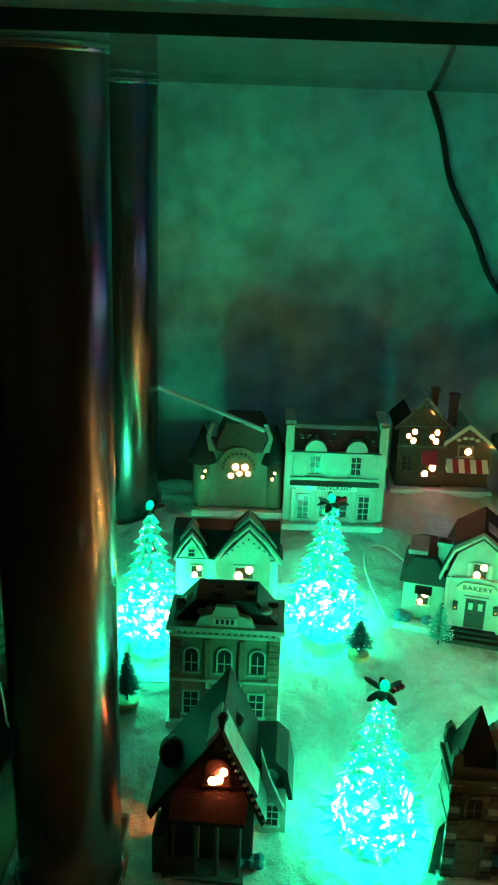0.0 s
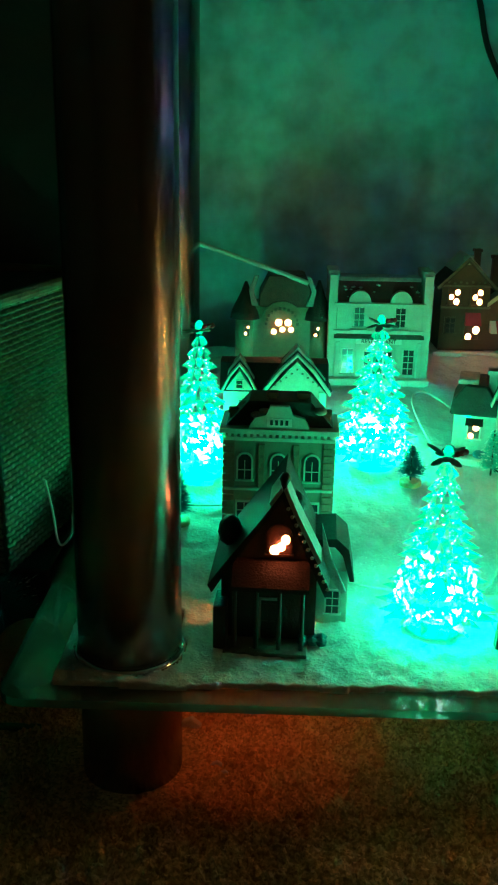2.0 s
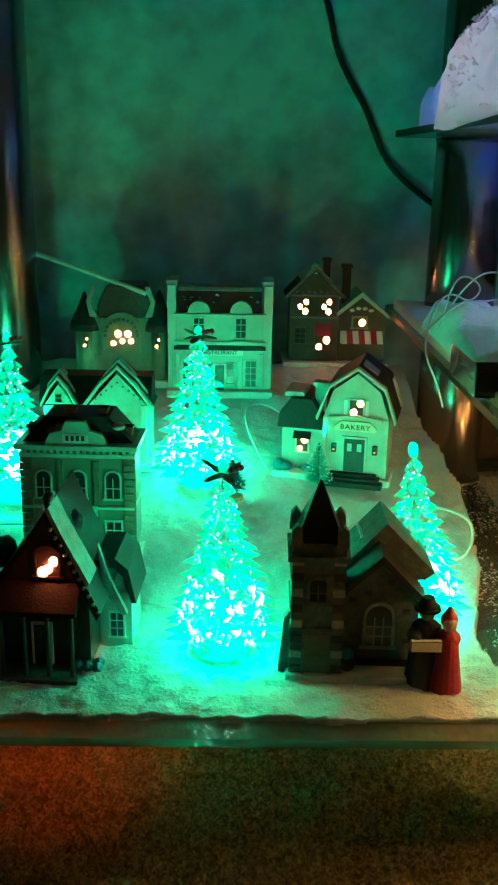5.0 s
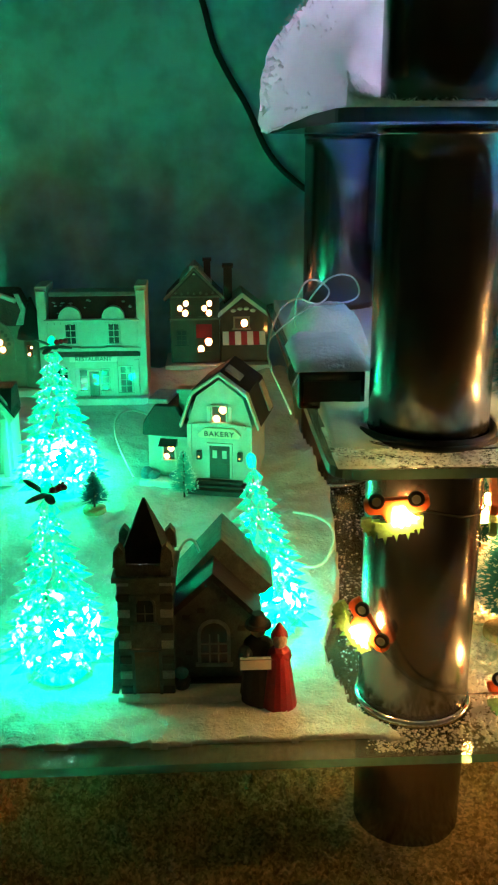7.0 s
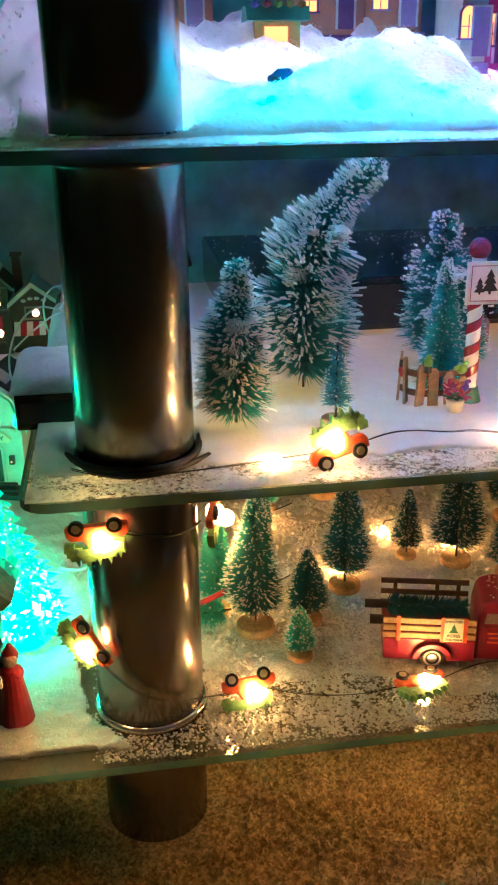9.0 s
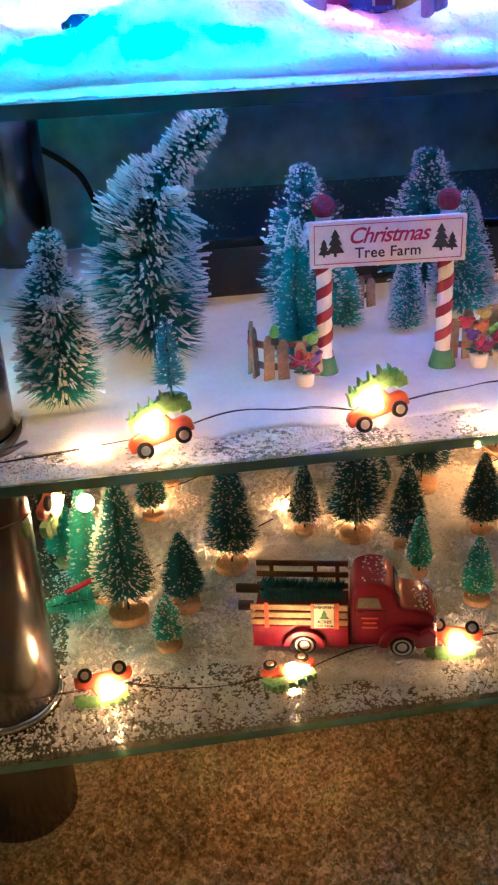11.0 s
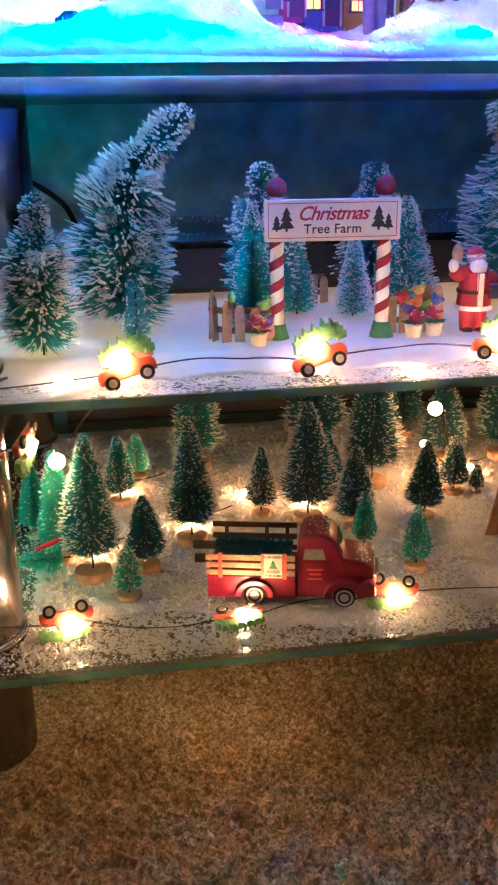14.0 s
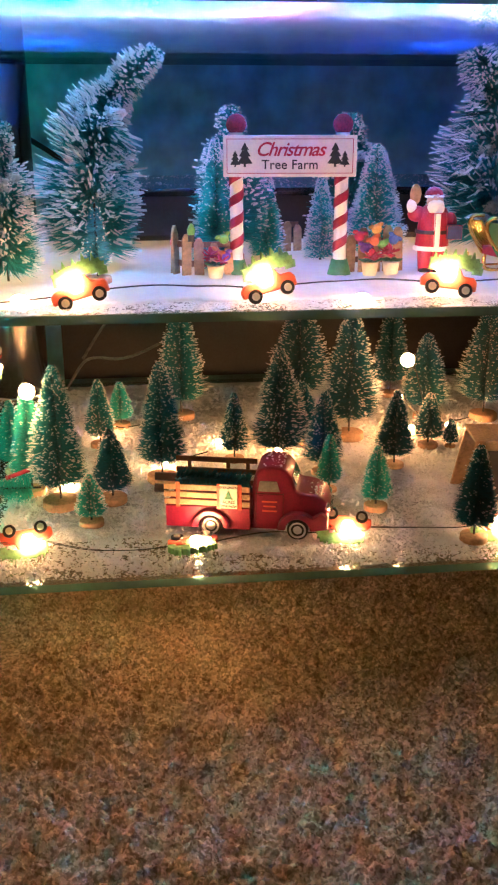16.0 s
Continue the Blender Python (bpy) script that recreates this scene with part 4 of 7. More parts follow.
def gable(parent, w, d, zw, zt, y0=0.0, x=0.0, wall=PORC, roof=ROOFD, over=0.005, th=0.004, snow=0.0, axis="y"):
    """Walls with a gable, and two roof slopes over them."""
    bm = B()
    prism(bm, [(x - w / 2, 0), (x + w / 2, 0), (x + w / 2, zw), (x, zt), (x - w / 2, zw)], y0, y0 + d, axis)
    part("wall", bm, wall, parent)
    s = (zt - zw) / (w / 2)
    e = w / 2 + over
    bm = B()
    prism(bm, [(x - e, zw - s * over), (x, zt), (x + e, zw - s * over), (x + e, zw - s * over + th), (x, zt + th * 1.5), (x - e, zw - s * over + th)], y0 - over, y0 + d + over, axis)
    part("roof", bm, roof, parent)
    if snow:
        bm = B()
        prism(bm, [(x - e * 0.5, zt - s * e * 0.5 + th * 1.3), (x, zt + th * 1.4), (x + e * snow, zt - s * e * snow + th * 1.3), (x + e * snow, zt - s * e * snow + th * 2.1), (x, zt + th * 2.5), (x - e * 0.5, zt - s * e * 0.5 + th * 2)], y0 - over * 0.9, y0 + d + over * 0.6, axis, bevel=0.0008)
        part("roof_snow", bm, COTTON, parent, "white painted snow cap")


def chimney(parent, x, y, z0, z1, s, m=BRICKM):
    bm = B()
    box(bm, x - s / 2, x + s / 2, y - s / 2, y + s / 2, z0, z1, 0.0006)
    box(bm, x - s * 0.65, x + s * 0.65, y - s * 0.65, y + s * 0.65, z1 - s * 0.4, z1, 0.0006)
    part("chimney", bm, m, parent)


def base(parent, x0, x1, y0, y1, m=None, h=0.006):
    bm = B()
    box(bm, x0, x1, y0, y1, -0.003, h, 0.0018)
    part("base", bm, m or COTTON, parent, "snow-covered foot")


VG = "porcelain village houses"


def house(name, label, x, y, turn=0.0, dz=0.0):
    return thing(name, label, "model house", pose(x, y, ramp(x, y + 0.01) + dz, 0, 0, turn), VG)


# dark cottage with a steep flared roof
h = thing("cottage", "dark brown porcelain cottage with a steep snowy roof and lit window", "model house", pose(-0.0255, 0.627, 0.1215, 0, 0, -3), VG)
W2, D2 = 0.04, 0.082


def slanted(bm):
    """Leans everything above the eaves a little to one side, as the moulded roof does."""
    for v in bm.verts:
        v.co.x += 0.12 * max(0.0, v.co.z - 0.056)
    return bm



for wb in ((-W2, W2, 0, 0.004, 0.004, 0.07), (W2 - 0.004, W2, 0.0042, D2, 0.004, 0.07), (-W2, -W2 + 0.004, 0.0042, 0.026, 0.004, 0.07), (-W2, -W2 + 0.004, 0.05, D2, 0.004, 0.07), (-W2, -W2 + 0.004, 0.0262, 0.0498, 0.031, 0.07), (-W2 + 0.0042, W2 - 0.0042, D2 - 0.004, D2, 0.0, 0.07)):
    bm = B()
    box(bm, *wb)
    part("wall", bm, UMBER, h)
for y0 in (0.0, D2 - 0.004):
    bm = B()
    prism(bm, [(-W2, 0.0702), (W2, 0.0702), (0.024, 0.095), (0.004, 0.132), (-0.004, 0.132), (-0.024, 0.095)], y0, y0 + 0.004)
    part("gable_wall", slanted(bm), UMBER, h)
# Unseen sheet over the bulb, added to stop its light leaking upward.
bm = B()
box(bm, -W2 + 0.0045, W2 - 0.0065, 0.0045, D2 - 0.0045, 0.064, 0.068)
part("light_baffle", bm, UMBER, h)
bm = B()
out = [(-0.051, 0.056), (-0.04, 0.075), (-0.026, 0.098), (-0.013, 0.119), (0, 0.142), (0.013, 0.119), (0.026, 0.098), (0.04, 0.075), (0.051, 0.056)]
inn = [(u * 0.93, z - 0.007) for u, z in out[::-1]]
prism(bm, out + inn, -0.009, D2 + 0.006)
part("roof", slanted(bm), ROOFD, h, "dark shingled flared roof")
for sgn, pl in ((1, [(0.0005, 0.1422), (0.013, 0.1195), (0.026, 0.0985), (0.038, 0.079)]), (-1, [(-0.0005, 0.1422), (-0.008, 0.1285)])):
    bm = B()
    prism(bm, pl + [(u + sgn * 0.002, z + 0.0028) for u, z in pl[::-1]], -0.0095, 0.03 if sgn < 0 else 0.02)
    part("roof_snow", slanted(bm), SNOWP, h, "grey painted snow on the slope")
for q in range(11):
    bm = B()
    f = q / 10
    ball(bm, 0.006 + 0.043 * f, -0.0105, 0.128 - 0.07 * f, 0.0019, sub=1)
    part("trim_bead", slanted(bm), TAN, h)
bm = B()
lathe(bm, [(0, 0.14), (0.0035, 0.141), (0.003, 0.146), (0.005, 0.15), (0.0035, 0.154), (0.0, 0.156)], 12)
part("finial", slanted(bm), UMBER, h)
window(h, 0.008, 0.092, 0.017, 0.016, -0.0005, True, True, 2, 2, UMBER, bulb=2)
# Extra glowing ball before the window, added to redden the facade and porch.
bm = B()
ball(bm, 0.0095, -0.0045, 0.0915, 0.0038)
part("fill_ball", bm, COTFILL, h, "added orange ball that makes the red glow on the front")
bm = B()
prism(bm, [(-0.001, 0.079), (-0.022, 0.062), (-0.022, 0.058), (-0.001, 0.067)], -0.03, 0.034, "x")
part("porch_roof", bm, ROOFD, h)
for px in (-0.027, -0.009, 0.01, 0.029):
    bm = B()
    cyl(bm, px, -0.018, 0.004, 0.06, 0.0022, 0.0018, 10)
    part("column", bm, UMBER, h)
door(h, 0.001, 0.005, 0.014, 0.036, -0.0005)
bm = B()
box(bm, -0.036, 0.034, -0.026, 0.0, -0.001, 0.0045, 0.001)
part("porch", bm, GREY, h)
bm = B()
box(bm, -0.045, -0.034, -0.02, 0.012, 0.0, 0.042, 0.002)
part("buttress", bm, UMBER, h)
bm = B()
box(bm, W2, 0.068, 0.038, 0.084, 0.0, 0.052, 0.001)
part("side_wing", bm, PORC, h, "pale side wing")
bm = B()
prism(bm, [(W2 - 0.002, 0.084), (0.056, 0.086), (0.067, 0.076), (0.073, 0.046), (0.069, 0.046), (0.062, 0.07), (0.055, 0.078), (W2 - 0.002, 0.078)], 0.03, 0.088)
part("wing_roof", bm, ROOFD, h, "dark rounded roof of the wing")
bm = B()
prism(bm, [(0.043, 0.1), (0.052, 0.07), (0.066, 0.038), (0.062, 0.036), (0.046, 0.06)], 0.026, 0.031)
part("roof_snow", bm, SNOWP, h)
window(h, 0.055, 0.022, 0.011, 0.022, 0.0378, False)
bm = B()
ball(bm, 0.018, 0.045, 0.112, 0.012, 0.9, 1.2, 0.9)
part("dormer", bm, ROOFD, h)
bm = B()
ball(bm, -0.036, 0.03, 0.09, 0.013, 0.8, 1.3, 1.0)
part("dormer", bm, ROOFD, h)
bm = B()
ball(bm, -0.006, 0.035, 0.02, 0.006, sz=1.3)
part("bulb", bm, FLAME, h, "orange bulb inside the hollow house")
for i in range(6):
    bm = B()
    ball(bm, 0.03 + 0.008 * (i % 3), -0.006 + 0.008 * (i // 3), 0.006, 0.0055, sz=0.8, sub=1)
    part("shrub", bm, BR_DARK, h)

# school
h = house("school", "brick porcelain school with arched windows and a snowy parapet", -0.018, 0.779, -2)
bm = B()
box(bm, -0.052, 0.052, 0, 0.05, 0, 0.112)
part("wall", bm, TAN, h)
for sx in (-0.049, 0.049, -0.017, 0.017):
    for k in range(14 if abs(sx) > 0.03 else 1):
        bm = B()
        if abs(sx) > 0.03:
            box(bm, sx - 0.0058, sx + 0.0058, -0.0026, 0.0, 0.0045 + k * 0.0072, 0.0045 + k * 0.0072 + 0.0064, 0.0005)
        else:
            box(bm, sx - 0.003, sx + 0.003, -0.002, 0.0, 0.004, 0.1, 0.0005)
        part("pilaster_block" if abs(sx) > 0.03 else "pilaster", bm, BRICKM, h)
for z0, z1, e in ((0.104, 0.108, 0.003), (0.112, 0.117, 0.006), (0.052, 0.055, 0.0015)):
    bm = B()
    box(bm, -0.052 - e, 0.052 + e, -e - 0.002, 0.05 + e, z0, z1, 0.0008)
    part("cornice", bm, PORC, h)
for i in range(17):
    bm = B()
    box(bm, -0.05 + i * 0.0062, -0.0468 + i * 0.0062, -0.0045, -0.0005, 0.108, 0.112)
    part("dentil", bm, PORC, h)
bm = B()
prism(bm, [(-0.03, 0.117), (0.03, 0.117), (0.024, 0.128), (0.013, 0.131), (0.009, 0.14), (-0.009, 0.14), (-0.013, 0.131), (-0.024, 0.128)], -0.006, 0.0)
part("pediment", bm, PORC, h)
bm = B()
box(bm, -0.012, 0.012, -0.0068, -0.0058, 0.12, 0.128)
pl = part("date_plaque", bm, WHITE, h)
for i in range(4):
    bm = B()
    box(bm, -0.009 + i * 0.0049, -0.0062 + i * 0.0049, -0.0072, -0.0067, 0.1215, 0.1265)
    part("plaque_bar", bm, INK, pl)
bm = B()
prism(bm, [(-0.052, 0.117), (0.052, 0.117), (0.03, 0.142), (-0.03, 0.142)], 0.004, 0.046)
part("roof", bm, ROOFD, h)
bm = B()
for q in range(16):
    rq = random.Random(q)
    ball(bm, rq.uniform(-0.042, 0.042), rq.uniform(0.002, 0.03), 0.128 + rq.uniform(-0.006, 0.01), rq.uniform(0.006, 0.01), sz=0.55, sub=2)
part("roof_snow", bm, SNOWP, h, "lumpy white snow on the roof")
for sx in (-0.045, 0.045, 0.022, -0.008):
    chimney(h, sx, 0.02, 0.117, 0.148 if abs(sx) < 0.04 else 0.13, 0.009)
for sx in (-0.033, 0.0, 0.033):
    window(h, sx, 0.073, 0.013, 0.02, -0.0003, False, True, 2, 2, PORC)
    window(h, sx, 0.026, 0.014, 0.026, -0.0003, False, False, 2, 3, PORC) if sx else door(h, sx, 0.003, 0.016, 0.034, -0.0003)
bm = B()
box(bm, -0.018, 0.018, -0.0035, -0.0005, 0.0445, 0.0515)
sg = part("sign_board", bm, WHITE, h)
words("SCHOOL", 0.0075, INK, sg, pose(0, -0.0037, 0.048, 90, 0, 0))
base(h, -0.058, 0.058, -0.008, 0.055)

# restaurant
h = house("restaurant", "cream porcelain restaurant with a maroon mansard roof", 0.1095, 1.083, 0)
bm = B()
box(bm, -0.057, 0.057, 0, 0.06, 0, 0.102)
part("wall", bm, PORC, h)
bm = B()
prism(bm, [(0.002, 0.102), (0.058, 0.102), (0.05, 0.128), (0.016, 0.128)], -0.052, 0.052, "x")
part("roof", bm, ROOFR, h, "maroon mansard roof")
for s in (-1, 1):
    bm = B()
    box(bm, s * 0.0595 - 0.0055, s * 0.0595 + 0.0055, -0.001, 0.061, 0.0, 0.136, 0.001)
    box(bm, s * 0.0595 - 0.007, s * 0.0595 + 0.007, 0.004, 0.056, 0.134, 0.141, 0.001)
    part("parapet", bm, PORC, h)
bm = B()
prism(bm, [(0.014, 0.127), (0.052, 0.127), (0.048, 0.132), (0.018, 0.132)], -0.053, 0.053, "x", bevel=0.001)
part("roof_snow", bm, SNOWP, h)
for s in (-1, 1):
    bm = B()
    pts = [(s * 0.026 + 0.014 * math.cos(math.pi * q / 10), 0.102 + 0.015 * math.sin(math.pi * q / 10)) for q in range(11)]
    prism(bm, pts, -0.002, 0.024)
    part("dormer", bm, PORC, h)
    window(h, s * 0.026, 0.084, 0.012, 0.024, -0.0003, False, False, 2, 3, PORC)
    bm = B()
    box(bm, s * 0.026 - 0.011, s * 0.026 + 0.011, -0.006, 0, 0.066, 0.0685, 0.0006)
    part("balcony", bm, PORC, h)
    window(h, s * 0.039, 0.027, 0.013, 0.032, -0.0033, False, False, 2, 4, PORC)
    for sx in (0.026, 0.052):
        bm = B()
        box(bm, s * sx - 0.003, s * sx + 0.003, -0.005, 0, 0.004, 0.052, 0.0007)
        part("pilaster", bm, PORC, h)
    window(h, s * 0.013, 0.027, 0.009, 0.026, -0.0033, False, False, 1, 3, PORC)
bm = B()
box(bm, -0.055, 0.055, -0.003, 0, 0.004, 0.058, 0.0006)
part("shop_front", bm, PORC, h)
for zz, e in ((0.064, 0.003), (0.0985, 0.004)):
    bm = B()
    box(bm, -0.0575, 0.0575, -e, 0, zz, zz + 0.003, 0.0006)
    part("cornice", bm, PORC, h)
for k in range(15):
    bm = B()
    box(bm, -0.0555 + k * 0.0077, -0.0525 + k * 0.0077, -0.003, 0, 0.0955, 0.0984)
    part("dentil", bm, PORC, h)
rng = random.Random(40)
bm = B()
for k in range(26):
    ball(bm, rng.uniform(-0.05, 0.05), 0.007 + rng.uniform(-0.001, 0.001), 0.115 + rng.uniform(-0.009, 0.009), rng.uniform(0.0012, 0.003), sz=0.5, sub=1)
part("roof_snow", bm, SNOWP, h, "flecks of painted snow on the mansard")
bm = B()
prism(bm, [(-0.007, 0.057), (0.0, 0.062), (0.0, 0.057)], -0.057, 0.057, "x")
part("awning", bm, GREY, h)
bm = B()
box(bm, -0.029, 0.029, -0.0052, -0.003, 0.05, 0.057)
sg = part("sign_board", bm, WHITE, h)
words("RESTAURANT", 0.0072, INK, sg, pose(0, -0.0054, 0.0535, 90, 0, 0))
door(h, 0, 0.004, 0.012, 0.034, -0.0033)
base(h, -0.066, 0.066, -0.014, 0.065)

# tall shop with annex
h = house("tall_shop", "dark narrow porcelain shop with a red awning and lit windows", 0.233, 1.165, 0, -0.008)
gable(h, 0.064, 0.06, 0.094, 0.125, 0, 0, UMBER, ROOFD, 0.006, 0.004, 0.6)
for s in (-1, 1):
    window(h, s * 0.015, 0.079, 0.014, 0.021, -0.0003, True, False, 1, 1, UMBER, bulb=3)
window(h, -0.018, 0.04, 0.013, 0.02, -0.0003, False, False, 2, 3, UMBER)
for s in (-1, 1):
    bm = B()
    prism(bm, [(s * 0.0385, 0.0895), (0, 0.1285), (0, 0.1325), (s * 0.0405, 0.0925)], -0.0075, -0.0045)
    part("bargeboard", bm, GREY, h, "carved dark gable edge")
for k in range(7):
    bm = B()
    ball(bm, -0.024 + 0.008 * k, -0.001, 0.099 - 0.0012 * (k % 2), 0.0022, sy=0.5, sub=1)
    part("frieze_bead", bm, GREY, h)
for zz in (0.0635, 0.0925):
    bm = B()
    box(bm, -0.034, 0.034, -0.0025, 0, zz, zz + 0.0028, 0.0005)
    part("string_course", bm, GREY, h)
bm = B()
prism(bm, [(-0.012, 0.042), (0.0, 0.058), (0.0, 0.042)], 0.001, 0.022, "x")
part("awning", bm, REDMAT, h, "red fabric awning")
window(h, 0.012, 0.03, 0.017, 0.016, -0.0003, True, False, 1, 1, UMBER, bulb=2)
bm = B()
box(bm, -0.006, 0.006, -0.002, 0.006, 0.122, 0.134, 0.001)
part("finial", bm, PORC, h)
chimney(h, 0.017, 0.03, 0.1, 0.14, 0.009, UMBER)
chimney(h, 0.044, 0.03, 0.08, 0.132, 0.011, UMBER)
bm = B()
prism(bm, [(0.033, 0), (0.096, 0), (0.096, 0.066), (0.064, 0.09), (0.033, 0.066)], 0.004, 0.06)
part("annex", bm, UMBER, h)
bm = B()
prism(bm, [(0.03, 0.066), (0.062, 0.092), (0.1, 0.064), (0.1, 0.069), (0.062, 0.099), (0.03, 0.072)], -0.002, 0.062)
part("annex_roof", bm, PORC, h)
for k in range(4):
    bm = B()
    ball(bm, 0.0505 + 0.0085 * k, 0.0028, 0.0745 + 0.0025 * (k in (1, 2)), 0.0034, sx=1.1, sy=0.4, sz=0.7, sub=2)
    part("gable_ornament", bm, PORC, h)
window(h, 0.061, 0.058, 0.017, 0.013, 0.0037, True, False, 1, 1, TAN, bulb=1)
for i in range(7):
    bm = B()
    prism(bm, [(-0.012, 0.032), (0.003, 0.047), (0.003, 0.032)], 0.036 + i * 0.008, 0.044 + i * 0.008, "x")
    part("awning_stripe", bm, REDMAT if i % 2 else WHITE, h)
base(h, -0.04, 0.1, -0.014, 0.065)

# bakery
h = house("bakery", "cream porcelain bakery with a gambrel front and dark snowy roof", 0.26, 0.906, -14)
h.matrix_world = h.matrix_world @ Matrix.Diagonal((0.97, 1, 0.89, 1))
pr = [(-0.036, 0), (0.036, 0), (0.036, 0.08), (0.026, 0.113), (0, 0.135), (-0.026, 0.113), (-0.036, 0.08)]
bm = B()
prism(bm, pr, 0, 0.075)
part("wall", bm, PORC, h)
bm = B()
o = [(-0.043, 0.074), (-0.03, 0.115), (0, 0.139), (0.03, 0.115), (0.043, 0.074)]
prism(bm, o + [(u * 1.06, z + 0.005) for u, z in o[::-1]], 0.006, 0.08)
part("roof", bm, ROOFD, h, "dark gambrel roof")
bm = B()
prism(bm, o + [(u * 1.05, z + 0.004) for u, z in o[::-1]], -0.004, 0.0055, bevel=0.0008)
part("front_snow", bm, PORC, h, "white snow along the front gable")
bm = B()
prism(bm, [(0.004, 0.1425), (0.02, 0.1305), (0.021, 0.132), (0.004, 0.1455)], 0.012, 0.034, bevel=0.0006)
part("roof_snow", bm, SNOWP, h)
bm = B()
prism(bm, [(0.0335, 0.118), (0.0452, 0.083), (0.0468, 0.083), (0.035, 0.119)], 0.05, 0.07, bevel=0.0005)
part("roof_snow", bm, SNOWP, h)
window(h, 0, 0.093, 0.015, 0.019, -0.0003, True, False, 1, 1, PORC, bulb=2, shutters=WHITE)
bm = B()
prism(bm, [(-0.022, 0.064), (0.022, 0.064), (0.024, 0.068), (0.016, 0.076), (-0.016, 0.076), (-0.024, 0.068)], -0.0035, 0.0)
sg = part("sign_board", bm, CREAM, h)
words("BAKERY", 0.0085, INK, sg, pose(0, -0.0038, 0.069, 90, 0, 0), space=1.15)
door(h, 0, 0.012, 0.023, 0.042, -0.0003, UMBER, PORC)
for sx in (-0.0055, 0.0055):
    bm = B()
    box(bm, sx - 0.0026, sx + 0.0026, -0.0021, -0.0013, 0.038, 0.048, 0.0005)
    part("door_light", bm, PORC, h, "pale glazed panel of the door")
bm = B()
prism(bm, [(-0.03, 0.0765), (-0.02, 0.0795), (-0.008, 0.0775), (0.0, 0.0805), (0.008, 0.0775), (0.02, 0.0795), (0.03, 0.0765), (0.03, 0.081), (0.0, 0.0845), (-0.03, 0.081)], -0.0045, 0.0, bevel=0.0005)
part("scalloped_cornice", bm, PORC, h)
for sx in (-0.034, 0.034):
    bm = B()
    box(bm, sx - 0.0025, sx + 0.0025, -0.0022, 0.0, 0.006, 0.08, 0.0005)
    part("corner_board", bm, PORC, h)
for s in (-1, 1):
    bm = B()
    box(bm, s * 0.023 - 0.0028, s * 0.023 + 0.0028, -0.005, 0, 0.036, 0.047, 0.0008)
    ln = part("lantern", bm, UMBER, h)
    bm = B()
    ball(bm, s * 0.023, -0.0048, 0.04, 0.0013, sub=1)
    part("lantern_bulb", bm, WINLIT, ln)
for k in range(3):
    bm = B()
    box(bm, -0.026 - k * 0.004, 0.026 + k * 0.004, -0.008 - k * 0.006, 0, -0.003, 0.011 - k * 0.0035, 0.001)
    part("step", bm, ROOFD, h)
bm = B()
box(bm, -0.085, -0.037, 0.01, 0.06, 0, 0.062)
part("annex", bm, PORC, h)
bm = B()
prism(bm, [(-0.09, 0.06), (-0.034, 0.06), (-0.036, 0.076), (-0.05, 0.1), (-0.074, 0.1), (-0.088, 0.078)], 0.002, 0.066, bevel=0.002)
part("annex_roof", bm, ROOFD, h, "dark thatched roof of the annex")
bm = B()
box(bm, -0.083, -0.06, 0.006, 0.05, 0.099, 0.106, 0.002)
part("roof_snow", bm, SNOWP, h)
chimney(h, -0.042, 0.02, 0.08, 0.118, 0.014, PORC)
window(h, -0.061, 0.038, 0.013, 0.018, 0.0097, True, False, 1, 1, WHITE, bulb=2)
bm = B()
prism(bm, [(0.0, 0.048), (0.0097, 0.055), (0.0097, 0.047)], -0.071, -0.051, "x")
part("awning", bm, UMBER, h)
for i, (bx, by) in enumerate(((-0.086, 0.004), (-0.078, 0.003), (-0.052, 0.004))):
    bm = B()
    ball(bm, bx, by, 0.01, 0.008, sz=1.2 if i == 0 else 0.7)
    part("shrub", bm, BR_DARK, h)
base(h, -0.092, 0.042, -0.008, 0.08)

# stone church
h = thing("church", "grey stone porcelain church with a square tower and arched window", "model house", pose(0.197, 0.613, 0.1225, 0, 0, -2), VG)
bm = B()
box(bm, -0.021, 0.021, 0, 0.042, 0, 0.118)
part("tower", bm, GREY, h)
for z0, e in ((0.0, 0.003), (0.062, 0.0012), (0.088, 0.0012), (0.104, 0.0035)):
    bm = B()
    box(bm, -0.021 - e, 0.021 + e, -e, 0.042 + e, z0, z0 + 0.0045, 0.0006)
    part("string_course", bm, GREY if z0 else SNOWP, h)
for s in (-1, 1):
    for k in range(8):
        bm = B()
        box(bm, s * 0.0165 - 0.0048, s * 0.0165 + 0.0048, -0.0016, 0.002, 0.006 + k * 0.0135, 0.0125 + k * 0.0135, 0.0006)
        part("quoin", bm, STONE if k % 2 else UMBER, h)
for cx in (-0.018, 0.018):
    for cy in (0.003, 0.039):
        bm = B()
        prism(bm, [(cx - 0.005, 0.116), (cx + 0.005, 0.116), (cx + 0.004, 0.129), (cx, 0.134), (cx - 0.004, 0.129)], cy - 0.004, cy + 0.004)
        part("corner_merlon", bm, GREY, h)
bm = B()
r = bmesh.ops.create_cone(bm, cap_ends=True, segments=4, radius1=0.0265, radius2=0.0012, depth=0.046, matrix=Matrix.Translation((0, 0.021, 0.141)) @ Matrix.Rotation(math.pi / 4, 4, "Z"))
part("spire", bm, ROOFD, h)
door(h, 0, 0.004, 0.019, 0.04, -0.0003, DARKWOOD, GREY)
window(h, 0, 0.077, 0.013, 0.014, -0.0003, False, True, 2, 2, GREY)
bm = B()
